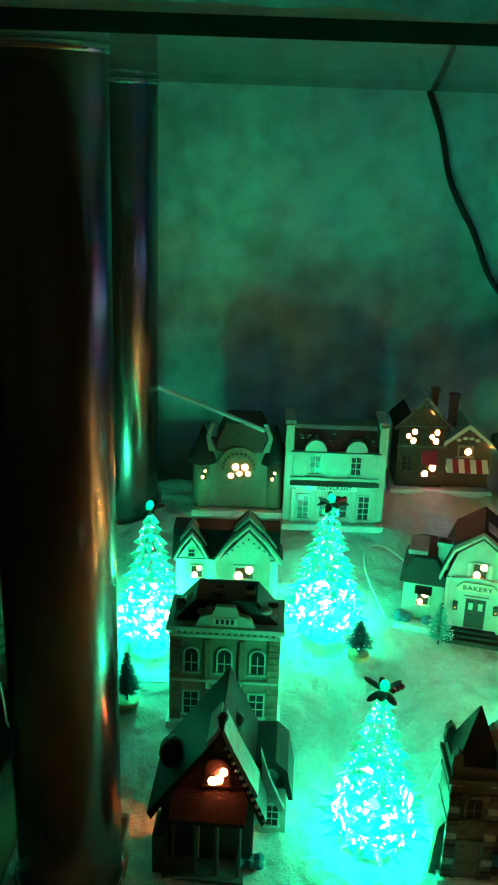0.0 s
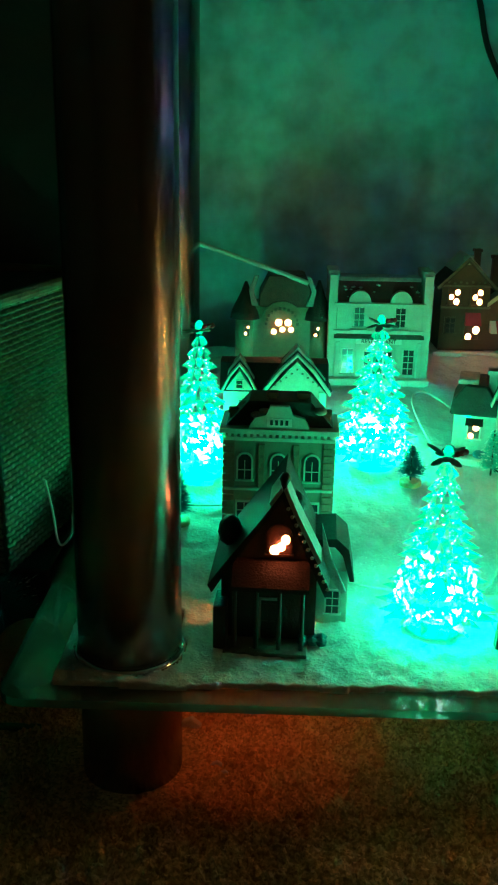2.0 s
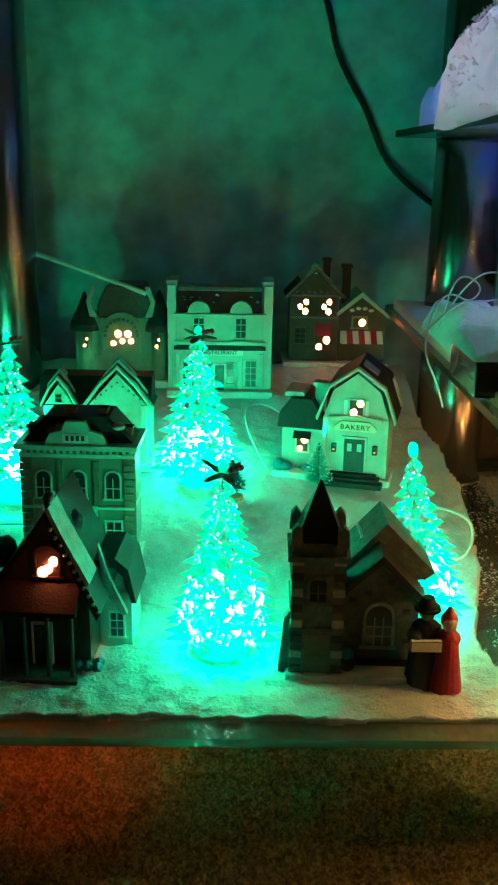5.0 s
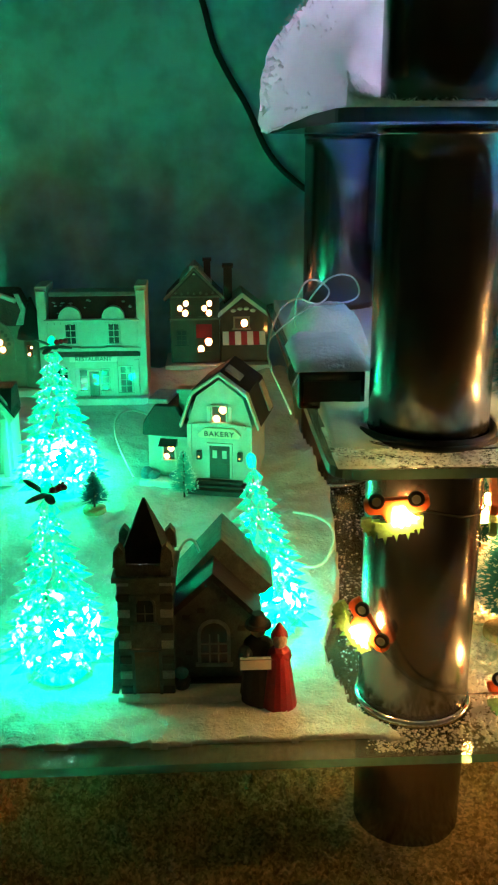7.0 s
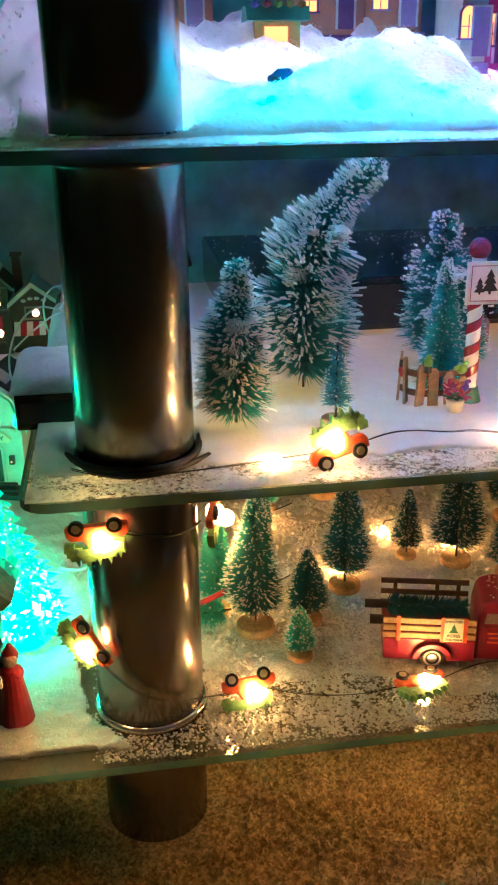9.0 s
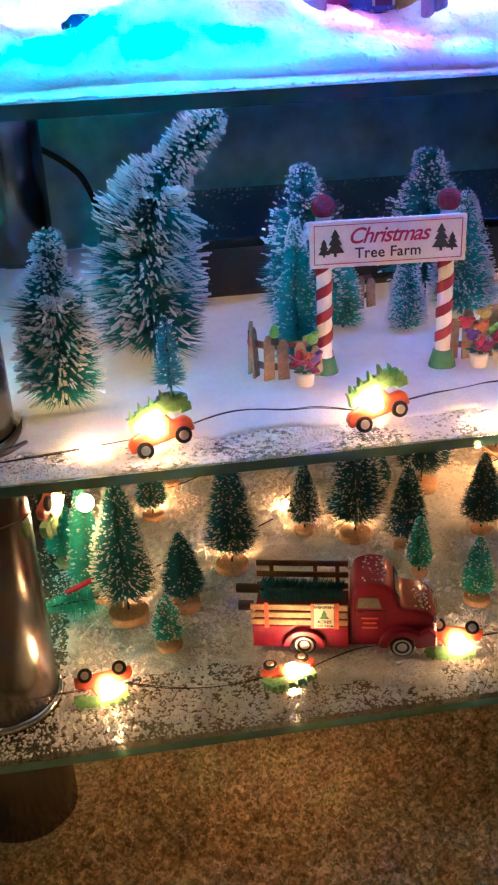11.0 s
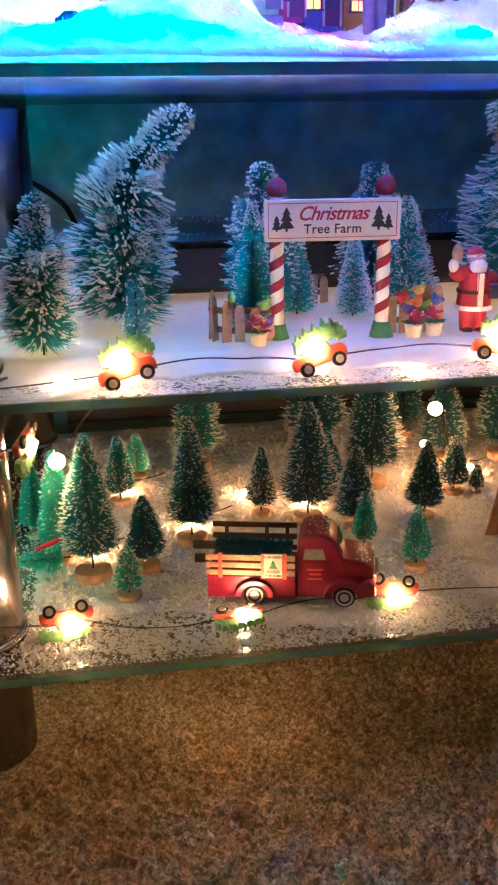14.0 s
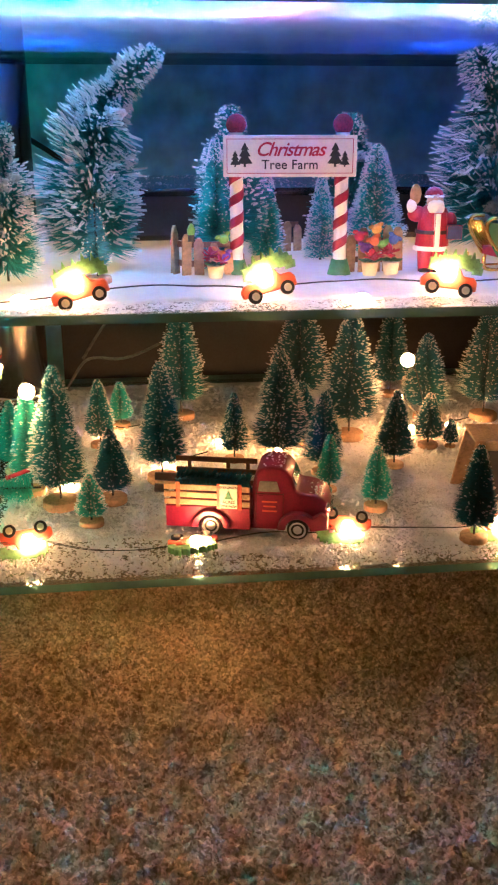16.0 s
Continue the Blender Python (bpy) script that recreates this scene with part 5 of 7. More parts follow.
prism(bm, [(0.021, 0), (0.084, 0), (0.084, 0.062), (0.052, 0.094), (0.021, 0.064)], 0.02, 0.09)
part("nave", bm, GREY, h)
bm = B()
o = [(0.014, 0.06), (0.052, 0.096), (0.09, 0.058)]
prism(bm, o + [(0.09, 0.064), (0.052, 0.103), (0.014, 0.066)], 0.014, 0.05)
part("porch_roof", bm, ROOFD, h)
bm = B()
prism(bm, [(0.018, 0.068), (0.092, 0.068), (0.1, 0.075), (0.058, 0.118), (0.02, 0.075)], 0.046, 0.1)
part("roof", bm, GREY, h, "slate roof dusted with snow")
window(h, 0.052, 0.034, 0.021, 0.026, 0.0197, False, True, 3, 3, STONE)
for a, b in ((0.03, 0.062), (0.074, 0.052), (0.075, 0.026), (0.06, 0.078), (0.032, 0.03), (0.042, 0.068)):
    bm = B()
    box(bm, a - 0.0032, a + 0.0032, 0.0185, 0.021, b - 0.002, b + 0.002, 0.0005)
    part("stone", bm, UMBER, h)
bm = B()
box(bm, 0.02, 0.086, 0.012, 0.021, 0, 0.008, 0.002)
part("plinth", bm, UMBER, h)
bm = B()
prism(bm, [(-0.03, 0.0), (-0.02, 0.0), (-0.02, 0.06), (-0.026, 0.05)], 0.006, 0.014)
part("buttress", bm, GREY, h)
bm = B()
ball(bm, 0.026, 0.008, 0.011, 0.0075, sz=1.1)
part("wreath_pot", bm, UMBER, h)
bm = B()
ball(bm, 0.026, 0.006, 0.02, 0.006, sz=0.8)
part("shrub", bm, BR_DARK, h)
base(h, -0.024, 0.09, -0.006, 0.1)
tube("lamp_cord", [(0.218, 0.66, 0.215), (0.224, 0.665, 0.235), (0.236, 0.672, 0.236), (0.24, 0.68, 0.214)], 0.0012, WHITEWIRE, "white lamp cord looped out of the church", "cable")

# manor with turrets
h = house("manor", "tan porcelain manor with dark turret roofs and a lit arched window", -0.014, 1.1, 0)
bm = B()
box(bm, -0.045, 0.05, 0, 0.05, 0, 0.086)
part("wall", bm, TAN, h)
bm = B()
prism(bm, [(-0.03, 0.084), (0.036, 0.084), (0.04, 0.1), (0.028, 0.125), (-0.018, 0.125), (-0.03, 0.1)], -0.003, 0.05, bevel=0.002)
part("roof", bm, ROOFR, h, "dark maroon domed roof")
for s, zt in ((-1, 0.115), (1, 0.118)):
    bm = B()
    lathe(bm, [(0.0, 0.0), (0.013, 0.0), (0.013, 0.074), (0.0, 0.074)], 18, s * 0.047, 0.008)
    part("turret", bm, TAN, h)
    bm = B()
    lathe(bm, [(0.0, 0.07), (0.02, 0.068), (0.018, 0.078), (0.008, 0.098), (0.0015, zt), (0.0, zt)], 18, s * 0.047, 0.008)
    part("turret_roof", bm, ROOFD, h)
    window(h, s * 0.045, 0.054, 0.006, 0.014, -0.006, True, False, 1, 1, TAN, bulb=2)
    bm = B()
    prism(bm, [(s * 0.03, 0.086), (s * 0.037, 0.104), (s * 0.03, 0.124), (s * 0.036, 0.124), (s * 0.043, 0.106), (s * 0.039, 0.086)], -0.0065, -0.0025, bevel=0.0006)
    part("roof_snow", bm, SNOWP, h)
bm = B()
pts = [(0.026 * math.cos(math.pi * q / 12), 0.066 + 0.026 * math.sin(math.pi * q / 12)) for q in range(13)] + [(-0.026, 0.04), (0.026, 0.04)]
prism(bm, pts, -0.006, 0.0)
part("bay", bm, TAN, h)
for k, bx in enumerate((-0.01, 0.001, 0.012, -0.004, 0.008)):
    bm = B()
    ball(bm, bx, -0.0064, 0.056 + (0.009 if k > 2 else 0) - 0.003 * (k == 0), 0.0044 if k > 2 else 0.0034, sy=0.4)
    part("light_hole", bm, WINBULB, h, "glowing light hole")
bm = B()
for q in range(12):
    box(bm, 0.02 * math.cos(math.pi * q / 11) - 0.0016, 0.02 * math.cos(math.pi * q / 11) + 0.0016, -0.0085, -0.005, 0.063 + 0.02 * math.sin(math.pi * q / 11) - 0.0016, 0.063 + 0.02 * math.sin(math.pi * q / 11) + 0.0016)
part("arch_moulding", bm, GREY, h)
base(h, -0.06, 0.062, -0.014, 0.055)

# snowy house with two gables
h = house("gabled_house", "cream porcelain house with twin snowy gables", -0.024, 0.93, 0)
bm = B()
box(bm, -0.056, 0.06, 0, 0.045, 0, 0.072)
part("wall", bm, PORC, h)
bm = B()
prism(bm, [(-0.006, 0.07), (0.05, 0.07), (0.04, 0.1), (0.01, 0.1)], -0.06, 0.062, "x")
part("roof", bm, ROOFD, h)
for gx, gw, z0, z1 in ((0.026, 0.066, 0.07, 0.112), (-0.038, 0.03, 0.072, 0.1)):
    bm = B()
    prism(bm, [(gx - gw / 2, z0), (gx + gw / 2, z0), (gx, z1 - 0.006)], -0.007, 0.03)
    part("gable_wall", bm, PORC, h)
    bm = B()
    e = gw / 2 + 0.004
    o = [(gx - e, z0 - 0.003), (gx - e * 0.5, (z0 + z1) / 2 + 0.002), (gx, z1), (gx + e * 0.5, (z0 + z1) / 2 + 0.002), (gx + e, z0 - 0.003)]
    prism(bm, o + [(gx + (u - gx) * 1.08, z + 0.005) for u, z in o[::-1]], -0.003, 0.032)
    part("gable_roof", bm, ROOFD, h)
    bm = B()
    prism(bm, o + [(gx + (u - gx) * 1.06, z + 0.0035) for u, z in o[::-1]], -0.012, -0.0035, bevel=0.0006)
    part("bargeboard", bm, PORC, h, "pale moulded gable edge")
    bm = B()
    prism(bm, [(gx - e * 0.75, z0 + 0.012), (gx, z1 + 0.004), (gx + e * 0.85, z0 + 0.008), (gx + e * 0.95, z0 + 0.012), (gx, z1 + 0.0095), (gx - e * 0.7, z0 + 0.02)], 0.001, 0.022, bevel=0.0012)
    part("roof_snow", bm, SNOWP, h, "grey painted snow on the gable roof")
window(h, -0.038, 0.079, 0.007, 0.009, -0.0073, False, False, 1, 2, PORC)
window(h, -0.032, 0.052, 0.012, 0.014, -0.0003, True, False, 1, 1, PORC, bulb=2)
window(h, 0.022, 0.052, 0.02, 0.014, -0.0003, True, False, 1, 1, PORC, bulb=2)
for i in range(9):
    bm = B()
    ball(bm, 0.002 + i * 0.006, -0.0085, 0.079 + 0.018 * (1 - abs(i - 4) / 4), 0.0014, sub=1)
    part("gable_bead", bm, TAN, h)
for px in (-0.012, 0.054):
    bm = B()
    box(bm, px - 0.003, px + 0.003, -0.01, 0.0, 0, 0.072, 0.0006)
    part("post", bm, PORC, h)
base(h, -0.06, 0.064, -0.014, 0.05)

# carol singers at the church
def figure(name, label, x, y, z, h, pieces, mats):
    bm = B()
    for kind, *q in pieces:
        if kind == "ball":
            ball(bm, *[v * h for v in q[:4]], *q[4:7], 2, q[7])
        elif kind == "cone":
            cyl(bm, q[0] * h, q[1] * h, q[2] * h, q[3] * h, q[4] * h, q[5] * h, 16, None, q[6])
        else:
            box(bm, *[v * h for v in q[:6]], 0.0004, q[6])
    ob = part(name, bm, mats, None, smooth=False)
    ob.matrix_world = pose(x, y, z)
    return tagged(ob, label, "figurine")


figure("carol_singer_figurine", "small dark-coated porcelain caroler figurine with a song book", 0.284, 0.61, ramp(0.284, 0.61) - 0.001, 0.076,
       [("cone", 0, 0, 0, 0.62, 0.2, 0.13, 0), ("ball", 0, 0, 0.62, 0.17, 1, 0.8, 0.8, 0), ("ball", 0, 0, 0.83, 0.09, 1, 1, 1.1, 1), ("cone", 0, 0, 0.86, 0.9, 0.14, 0.13, 0), ("cone", 0, 0, 0.9, 1.0, 0.1, 0.06, 0), ("box", -0.2, 0.12, -0.26, -0.2, 0.5, 0.62, 2), ("ball", -0.14, -0.1, 0.6, 0.08, 1, 1.6, 1, 0)], [BLACKMAT, SKIN, WHITE])
figure("carol_singer_figurine", "small red-cloaked porcelain caroler figurine in the snow", 0.3, 0.601, ramp(0.3, 0.601) - 0.001, 0.07,
       [("cone", 0, 0, 0, 0.62, 0.2, 0.11, 0), ("ball", 0, 0, 0.62, 0.14, 1, 0.8, 0.9, 0), ("ball", 0, -0.02, 0.81, 0.085, 1, 1, 1.1, 1), ("ball", 0, 0.03, 0.84, 0.1, 1, 1, 1, 0), ("cone", 0, 0.02, 0.88, 1.0, 0.09, 0.02, 0)], [REDMAT, SKIN])

# cords in the village
ZC = lambda x, y: ramp(x, y) + 0.0025
def lay(name, pts, label, r=0.0012, m=WHITEWIRE):
    return tube(name, [(x, y, ZC(x, y) + z) for x, y, z in pts], r, m, label, "cable")
lay("lamp_cord", [(0.05, 0.72, 0), (0.075, 0.705, 0.01), (0.1, 0.69, 0.012), (0.15, 0.69, 0.006), (0.17, 0.7, 0.012), (0.185, 0.72, 0.0), (0.2, 0.75, 0)], "white lamp cord lying on the cotton snow")
lay("lamp_cord", [(0.14, 0.66, 0), (0.16, 0.675, 0.004), (0.19, 0.672, 0.004), (0.21, 0.67, 0.0)], "white lamp cord lying on the cotton snow")
lay("lamp_cord", [(0.165, 0.93, 0.0), (0.145, 0.95, 0.02), (0.14, 0.99, 0.03), (0.155, 1.02, 0.025), (0.18, 1.03, 0.01), (0.2, 1.02, 0)], "white lamp cord looped beside the bakery")
lay("lamp_cord", [(-0.115, 0.83, 0), (-0.09, 0.825, 0.004), (-0.06, 0.83, 0.002), (-0.03, 0.85, 0)], "white lamp cord behind the small tree")
lay("lamp_cord", [(-0.165, 0.8, 0.01), (-0.15, 0.83, 0.045), (-0.16, 0.88, 0.06), (-0.175, 0.93, 0.03)], "white lamp cord by the pillar")
lay("lamp_cord", [(0.335, 0.86, 0.0), (0.37, 0.84, 0.012), (0.372, 0.8, 0.01), (0.352, 0.78, -0.002), (0.33, 0.785, 0.0)], "white lamp cord looped at the rim of the snow blanket", 0.0016)
tube("plastic_rod", [(-0.14, 1.13, 0.412), (-0.06, 1.112, 0.389), (0.018, 1.093, 0.3635)], 0.0032, WHITEWIRE, "pale plastic tube leaning behind the manor", "rod")
tube("wall_cable", [(0.2, 1.33, 0.84), (0.223, 1.33, 0.79), (0.252, 1.33, 0.725), (0.263, 1.33, 0.672), (0.286, 1.33, 0.63), (0.312, 1.33, 0.591), (0.34, 1.33, 0.523), (0.398, 1.33, 0.475), (0.473, 1.33, 0.432), (0.499, 1.33, 0.399), (0.513, 1.33, 0.34)], 0.0042, WIRE, "thick black cable hanging on the wall")


# ---------------------------------------------------------------- middle shelf
def electronics(name, label, x0, x1, y0, y1, z0, z1):
    t = thing(name, label, "electronics", pose((x0 + x1) / 2, (y0 + y1) / 2, z0))
    w, d, hh = (x1 - x0) / 2, (y1 - y0) / 2, z1 - z0
    bm = B()
    box(bm, -w, w, -d, d, 0.004, hh, 0.003)
    part("casing", bm, BLACK, t)
    bm = B()
    box(bm, -w + 0.004, w - 0.004, -d - 0.001, -d + 0.002, 0.01, hh - 0.008)
    part("front_panel", bm, BLACKMAT, t)
    for sx in (-1, 1):
        for sy in (-1, 1):
            bm = B()
            cyl(bm, sx * (w - 0.02), sy * (d - 0.02), 0, 0.0045, 0.008)
            part("foot", bm, TYRE, t)
    return t


electronics("media_player", "wide black media player with a glossy dusty top", 0.515, 1.11, 0.86, 1.15, 0.3535, 0.412)
flakes("snow_dust", 700, 0.52, 1.1, 0.865, 1.14, 0.412, 0.0013, lambda x, y: 0.5 + nz(x, y, 12, 2), FLAKE, "white snow dust on the black media player", 17)
electronics("router_box", "small black box under a tuft of cotton snow", 0.318, 0.37, 0.66, 0.75, 0.3425, 0.377)
def tuft(name, x0, x1, y0, y1, z, h, label, seed):
    cx, cy = (x0 + x1) / 2, (y0 + y1) / 2
    def f(x, y):
        k = max(0, 1 - ((x - cx) / (x1 - x0) * 2) ** 4) * max(0, 1 - ((y - cy) / (y1 - y0) * 2) ** 4)
        return z + 0.0006 + h * k ** 0.5 * (0.85 + 0.3 * nz(x, y, 45, seed))
    return heap(name, x0, x1, y0, y1, 34, 34, f, COTTON, label, lambda x, y: z)
tuft("cotton_tuft", 0.315, 0.374, 0.656, 0.752, 0.3772, 0.018, "tuft of cotton snow on the small black box", 3)


tuft("cotton_tuft", 0.332, 0.4, 0.8, 0.95, 0.353, 0.042, "mound of cotton snow behind the pillar", 5)
tube("string_wire", [(0.335, 0.86, 0.37), (0.33, 0.83, 0.405), (0.345, 0.84, 0.425), (0.37, 0.85, 0.41), (0.355, 0.84, 0.395), (0.33, 0.82, 0.41), (0.31, 0.8, 0.395), (0.3, 0.78, 0.36), (0.315, 0.77, 0.33), (0.325, 0.79, 0.305)], 0.0009, WHITEWIRE, "tangled thin pale wire of the light string", "cable")
tube("string_wire", [(0.345, 0.87, 0.39), (0.36, 0.86, 0.42), (0.39, 0.86, 0.425), (0.4, 0.86, 0.4), (0.37, 0.85, 0.395), (0.34, 0.83, 0.4), (0.305, 0.81, 0.37)], 0.0009, WHITEWIRE, "tangled thin pale wire of the light string", "cable")

# light string with small printed cars
def light_car(x, y, z, turn=0.0, roll=0.0, lean=0.0, size=0.044):
    """A plastic car with a tree on its roof round one warm bulb; roll turns it within its own plane."""
    m = pose(x, y, z, 0, 0, turn) @ pose(0, 0, 0, lean, 0, 0) @ pose(0, 0, 0, 0, roll, 0) @ Matrix.Diagonal((size / 0.036,) * 3 + (1,))
    t = thing("car_light", "lit string-light car in orange plastic carrying a green tree", "string light", m, "car string lights")
    bm = B()
    pts = [(-0.018, -0.006), (-0.0185, -0.001), (-0.016, 0.002), (-0.009, 0.003), (-0.006, 0.008), (0.006, 0.0085), (0.009, 0.003), (0.016, 0.003), (0.0185, 0.0), (0.0185, -0.006)]
    prism(bm, pts, -0.0025, 0.0025, bevel=0.0007)
    part("body", bm, ORANGE, t, "translucent orange car body")
    for sx in (-0.0108, 0.0112):
        bm = B()
        cyl(bm, 0, 0, -0.0045, -0.0022, 0.0046, seg=18, m=pose(sx, 0, -0.006, -90, 0, 0) @ pose(0, 0, 0.0067))
        w = part("wheel", bm, TYRE, t)
        w.matrix_local = pose(0, -0.0065, 0)
        bm = B()
        cyl(bm, 0, 0, -0.0052, -0.0045, 0.0026, seg=14, m=pose(sx, 0, -0.006, -90, 0, 0) @ pose(0, 0, 0.0067))
        part("rim", bm, CREAM, w)
    for k, (bx, bz, bl) in enumerate(((-0.011, 0.0105, 0.8), (-0.005, 0.012, 0.95), (0.0015, 0.0125, 1.0), (0.008, 0.0135, 1.05), (0.014, 0.0125, 0.95), (0.0175, 0.0105, 0.7))):
        bm = B()
        prism(bm, [(bx - 0.0042 * bl, bz - 0.0055), (bx + 0.0042 * bl, bz - 0.0055), (bx + 0.0052 * bl, bz - 0.001), (bx + 0.003 * bl, bz - 0.0005), (bx + 0.0038 * bl, bz + 0.0035 * bl), (bx + 0.0012 * bl, bz + 0.003 * bl), (bx, bz + 0.0075 * bl), (bx - 0.0015 * bl, bz + 0.0025 * bl), (bx - 0.004 * bl, bz + 0.003 * bl), (bx - 0.0035 * bl, bz - 0.0005)], -0.0022 - 0.0005 * (k % 2), 0.002 - 0.0003 * (k % 2))
        part("tree_branch", bm, LEAFG, t, "green plastic tree branch")
    bm = B()
    prism(bm, [(-0.0165, 0.0085), (-0.013, 0.0085), (-0.0135, 0.012), (-0.0085, 0.0112), (-0.008, 0.015), (-0.003, 0.013), (-0.0015, 0.017), (0.0028, 0.0132), (0.0052, 0.0158), (0.0072, 0.0105), (0.0065, 0.003), (0.0045, -0.004), (-0.004, -0.005), (-0.008, 0.0015)], -0.0046, -0.003, bevel=0.0005)
    for v in bm.verts:
        v.co.x, v.co.z = -0.003 + (v.co.x + 0.003) * 0.66, 0.0045 + (v.co.z - 0.006) * 0.6
    part("bulb", bm, WARM, t, "glowing warm bulb")
    bm = B()
    ball(bm, -0.002, 0.0038, 0.002, 0.0037, 1.4, 0.5, 1.0)
    part("bulb_back", bm, WARM, t, "glowing back of the bulb")
    return t


for q in ((0.549, 0.565, 0.3555, 8, -14, -12), (0.695, 0.566, 0.3575, 8, -14, -12), (0.842, 0.568, 0.3575, -6, 8, -12), (0.99, 0.57, 0.357, 0, -8, -12),
          (0.488, 0.598, 0.1335, 0, 174, -38), (0.634, 0.592, 0.1245, 6, 176, -94), (0.772, 0.597, 0.133, -10, 186, -42), (0.909, 0.588, 0.134, 0, 182, -38),
          (0.377, 0.561, 0.304, -8, 174, 0), (0.3635, 0.583, 0.2, -32, 234, 0), (0.4655, 0.624, 0.284, 75, 170, 0)):
    light_car(*q)
bm = B()
ball(bm, 0, 0, 0, 0.005, 1.4, 1, 0.8)
bl = part("bulb", bm, WARM)
bl.matrix_world = pose(0.503, 0.571, 0.3475)
tagged(bl, "bare warm bulb of the light string in the snow", "string light", "bare string bulbs")
copy_thing(bl, pose(0.768, 0.552, 0.3465))
# The last five are added, hidden behind trees to brighten the rear snow.
for x, y, z in ((0.484, 0.7, 0.238), (0.88, 0.8, 0.233), (0.891, 0.86, 0.172), (0.914, 0.882, 0.127), (0.962, 0.888, 0.127), (0.513, 0.74, 0.127), (0.612, 0.788, 0.127), (0.742, 0.822, 0.127), (0.545, 0.905, 0.127), (0.68, 0.86, 0.127)):
    bm = B()
    ball(bm, 0, 0, 0, 0.0075 if z > 0.18 else 0.0038, sub=3)
    b2 = part("string_bulb", bm, GLOBE if z > 0.18 else WARMSTR)
    b2.matrix_world = pose(x, y, z)
    tagged(b2, "round glowing warm bulb, of the string or added unseen behind trees", "string light", "round string bulbs")
    tube("bulb_lead", [(x, y, z + 0.004), (x + 0.004, y + 0.012, z + 0.006), (x + 0.02, y + 0.03, max(0.121, z - 0.02)), (x + 0.05, y + 0.05, 0.122)], 0.0007, WIRE, "thin dark lead of a string bulb", "cable", group="bulb leads")


def wire(pts, label):
    tube("string_wire", pts, 0.00034, WIRE, label, "cable")
    tube("string_wire", [(x + 0.001, y + 0.0015 * math.sin(i * 2.1), z + 0.0006) for i, (x, y, z) in enumerate(pts)], 0.0003, WIRE, label, "cable")


L1 = "black twin wire of the light string on the powder snow"
wire([(0.345, 0.6, 0.344), (0.37, 0.572, 0.344), (0.41, 0.563, 0.344), (0.45, 0.567, 0.344), (0.49, 0.571, 0.345), (0.53, 0.571, 0.349)], L1)
wire([(0.566, 0.571, 0.354), (0.59, 0.59, 0.353), (0.615, 0.592, 0.3535), (0.638, 0.583, 0.353), (0.66, 0.585, 0.353), (0.68, 0.573, 0.353)], L1)
wire([(0.712, 0.575, 0.354), (0.735, 0.583, 0.3545), (0.76, 0.588, 0.3545), (0.79, 0.596, 0.3545), (0.81, 0.59, 0.354), (0.83, 0.578, 0.354)], L1)
wire([(0.858, 0.575, 0.354), (0.89, 0.585, 0.354), (0.93, 0.59, 0.354), (0.98, 0.575, 0.354)], L1)
L2 = "black twin wire of the light string on the bottom shelf"
wire([(0.372, 0.572, 0.187), (0.39, 0.5645, 0.165), (0.42, 0.5655, 0.15), (0.45, 0.585, 0.137), (0.474, 0.593, 0.131)], L2)
wire([(0.505, 0.595, 0.131), (0.53, 0.593, 0.1225), (0.57, 0.586, 0.1225), (0.605, 0.588, 0.1225), (0.62, 0.59, 0.124)], L2)
wire([(0.65, 0.592, 0.124), (0.68, 0.607, 0.1225), (0.71, 0.613, 0.1225), (0.74, 0.602, 0.1225), (0.76, 0.597, 0.128)], L2)
wire([(0.79, 0.596, 0.13), (0.82, 0.607, 0.1225), (0.85, 0.606, 0.1225), (0.88, 0.6, 0.1225), (0.9, 0.59, 0.13)], L2)
tube("string_wire", [(0.385, 0.5665, 0.302), (0.408, 0.566, 0.296), (0.437, 0.575, 0.289), (0.453, 0.605, 0.285)], 0.0008, WIRE, "black wire of the light string round the pillar", "cable")
tube("pillar_cable", [(0.337, 0.672, 0.349), (0.342, 0.64, 0.347), (0.356, 0.605, 0.347), (0.375, 0.574, 0.3475), (0.408, 0.5635, 0.3475), (0.44, 0.572, 0.3475), (0.455, 0.6, 0.3475), (0.457, 0.63, 0.3475)], 0.0028, WIRE, "black power cable wound round the foot of the pillar", "cable")
tube("pillar_cable", [(0.352, 0.64, 0.3455), (0.362, 0.59, 0.3455), (0.39, 0.562, 0.345), (0.43, 0.562, 0.345), (0.46, 0.592, 0.345)], 0.0022, WIRE, "black power cable wound round the foot of the pillar", "cable")
tube("back_cable", [(0.5, 1.19, 0.15), (0.53, 1.17, 0.2), (0.56, 1.16, 0.235), (0.6, 1.165, 0.24), (0.63, 1.17, 0.27), (0.66, 1.18, 0.32)], 0.0022, GREY, "pale cable curling behind the tree farm", "cable")
tube("back_cable", [(0.48, 1.12, 0.122), (0.5, 1.1, 0.16), (0.52, 1.08, 0.18), (0.56, 1.07, 0.175), (0.6, 1.09, 0.185), (0.64, 1.12, 0.2)], 0.002, GREY, "pale cable curling behind the tree farm", "cable")

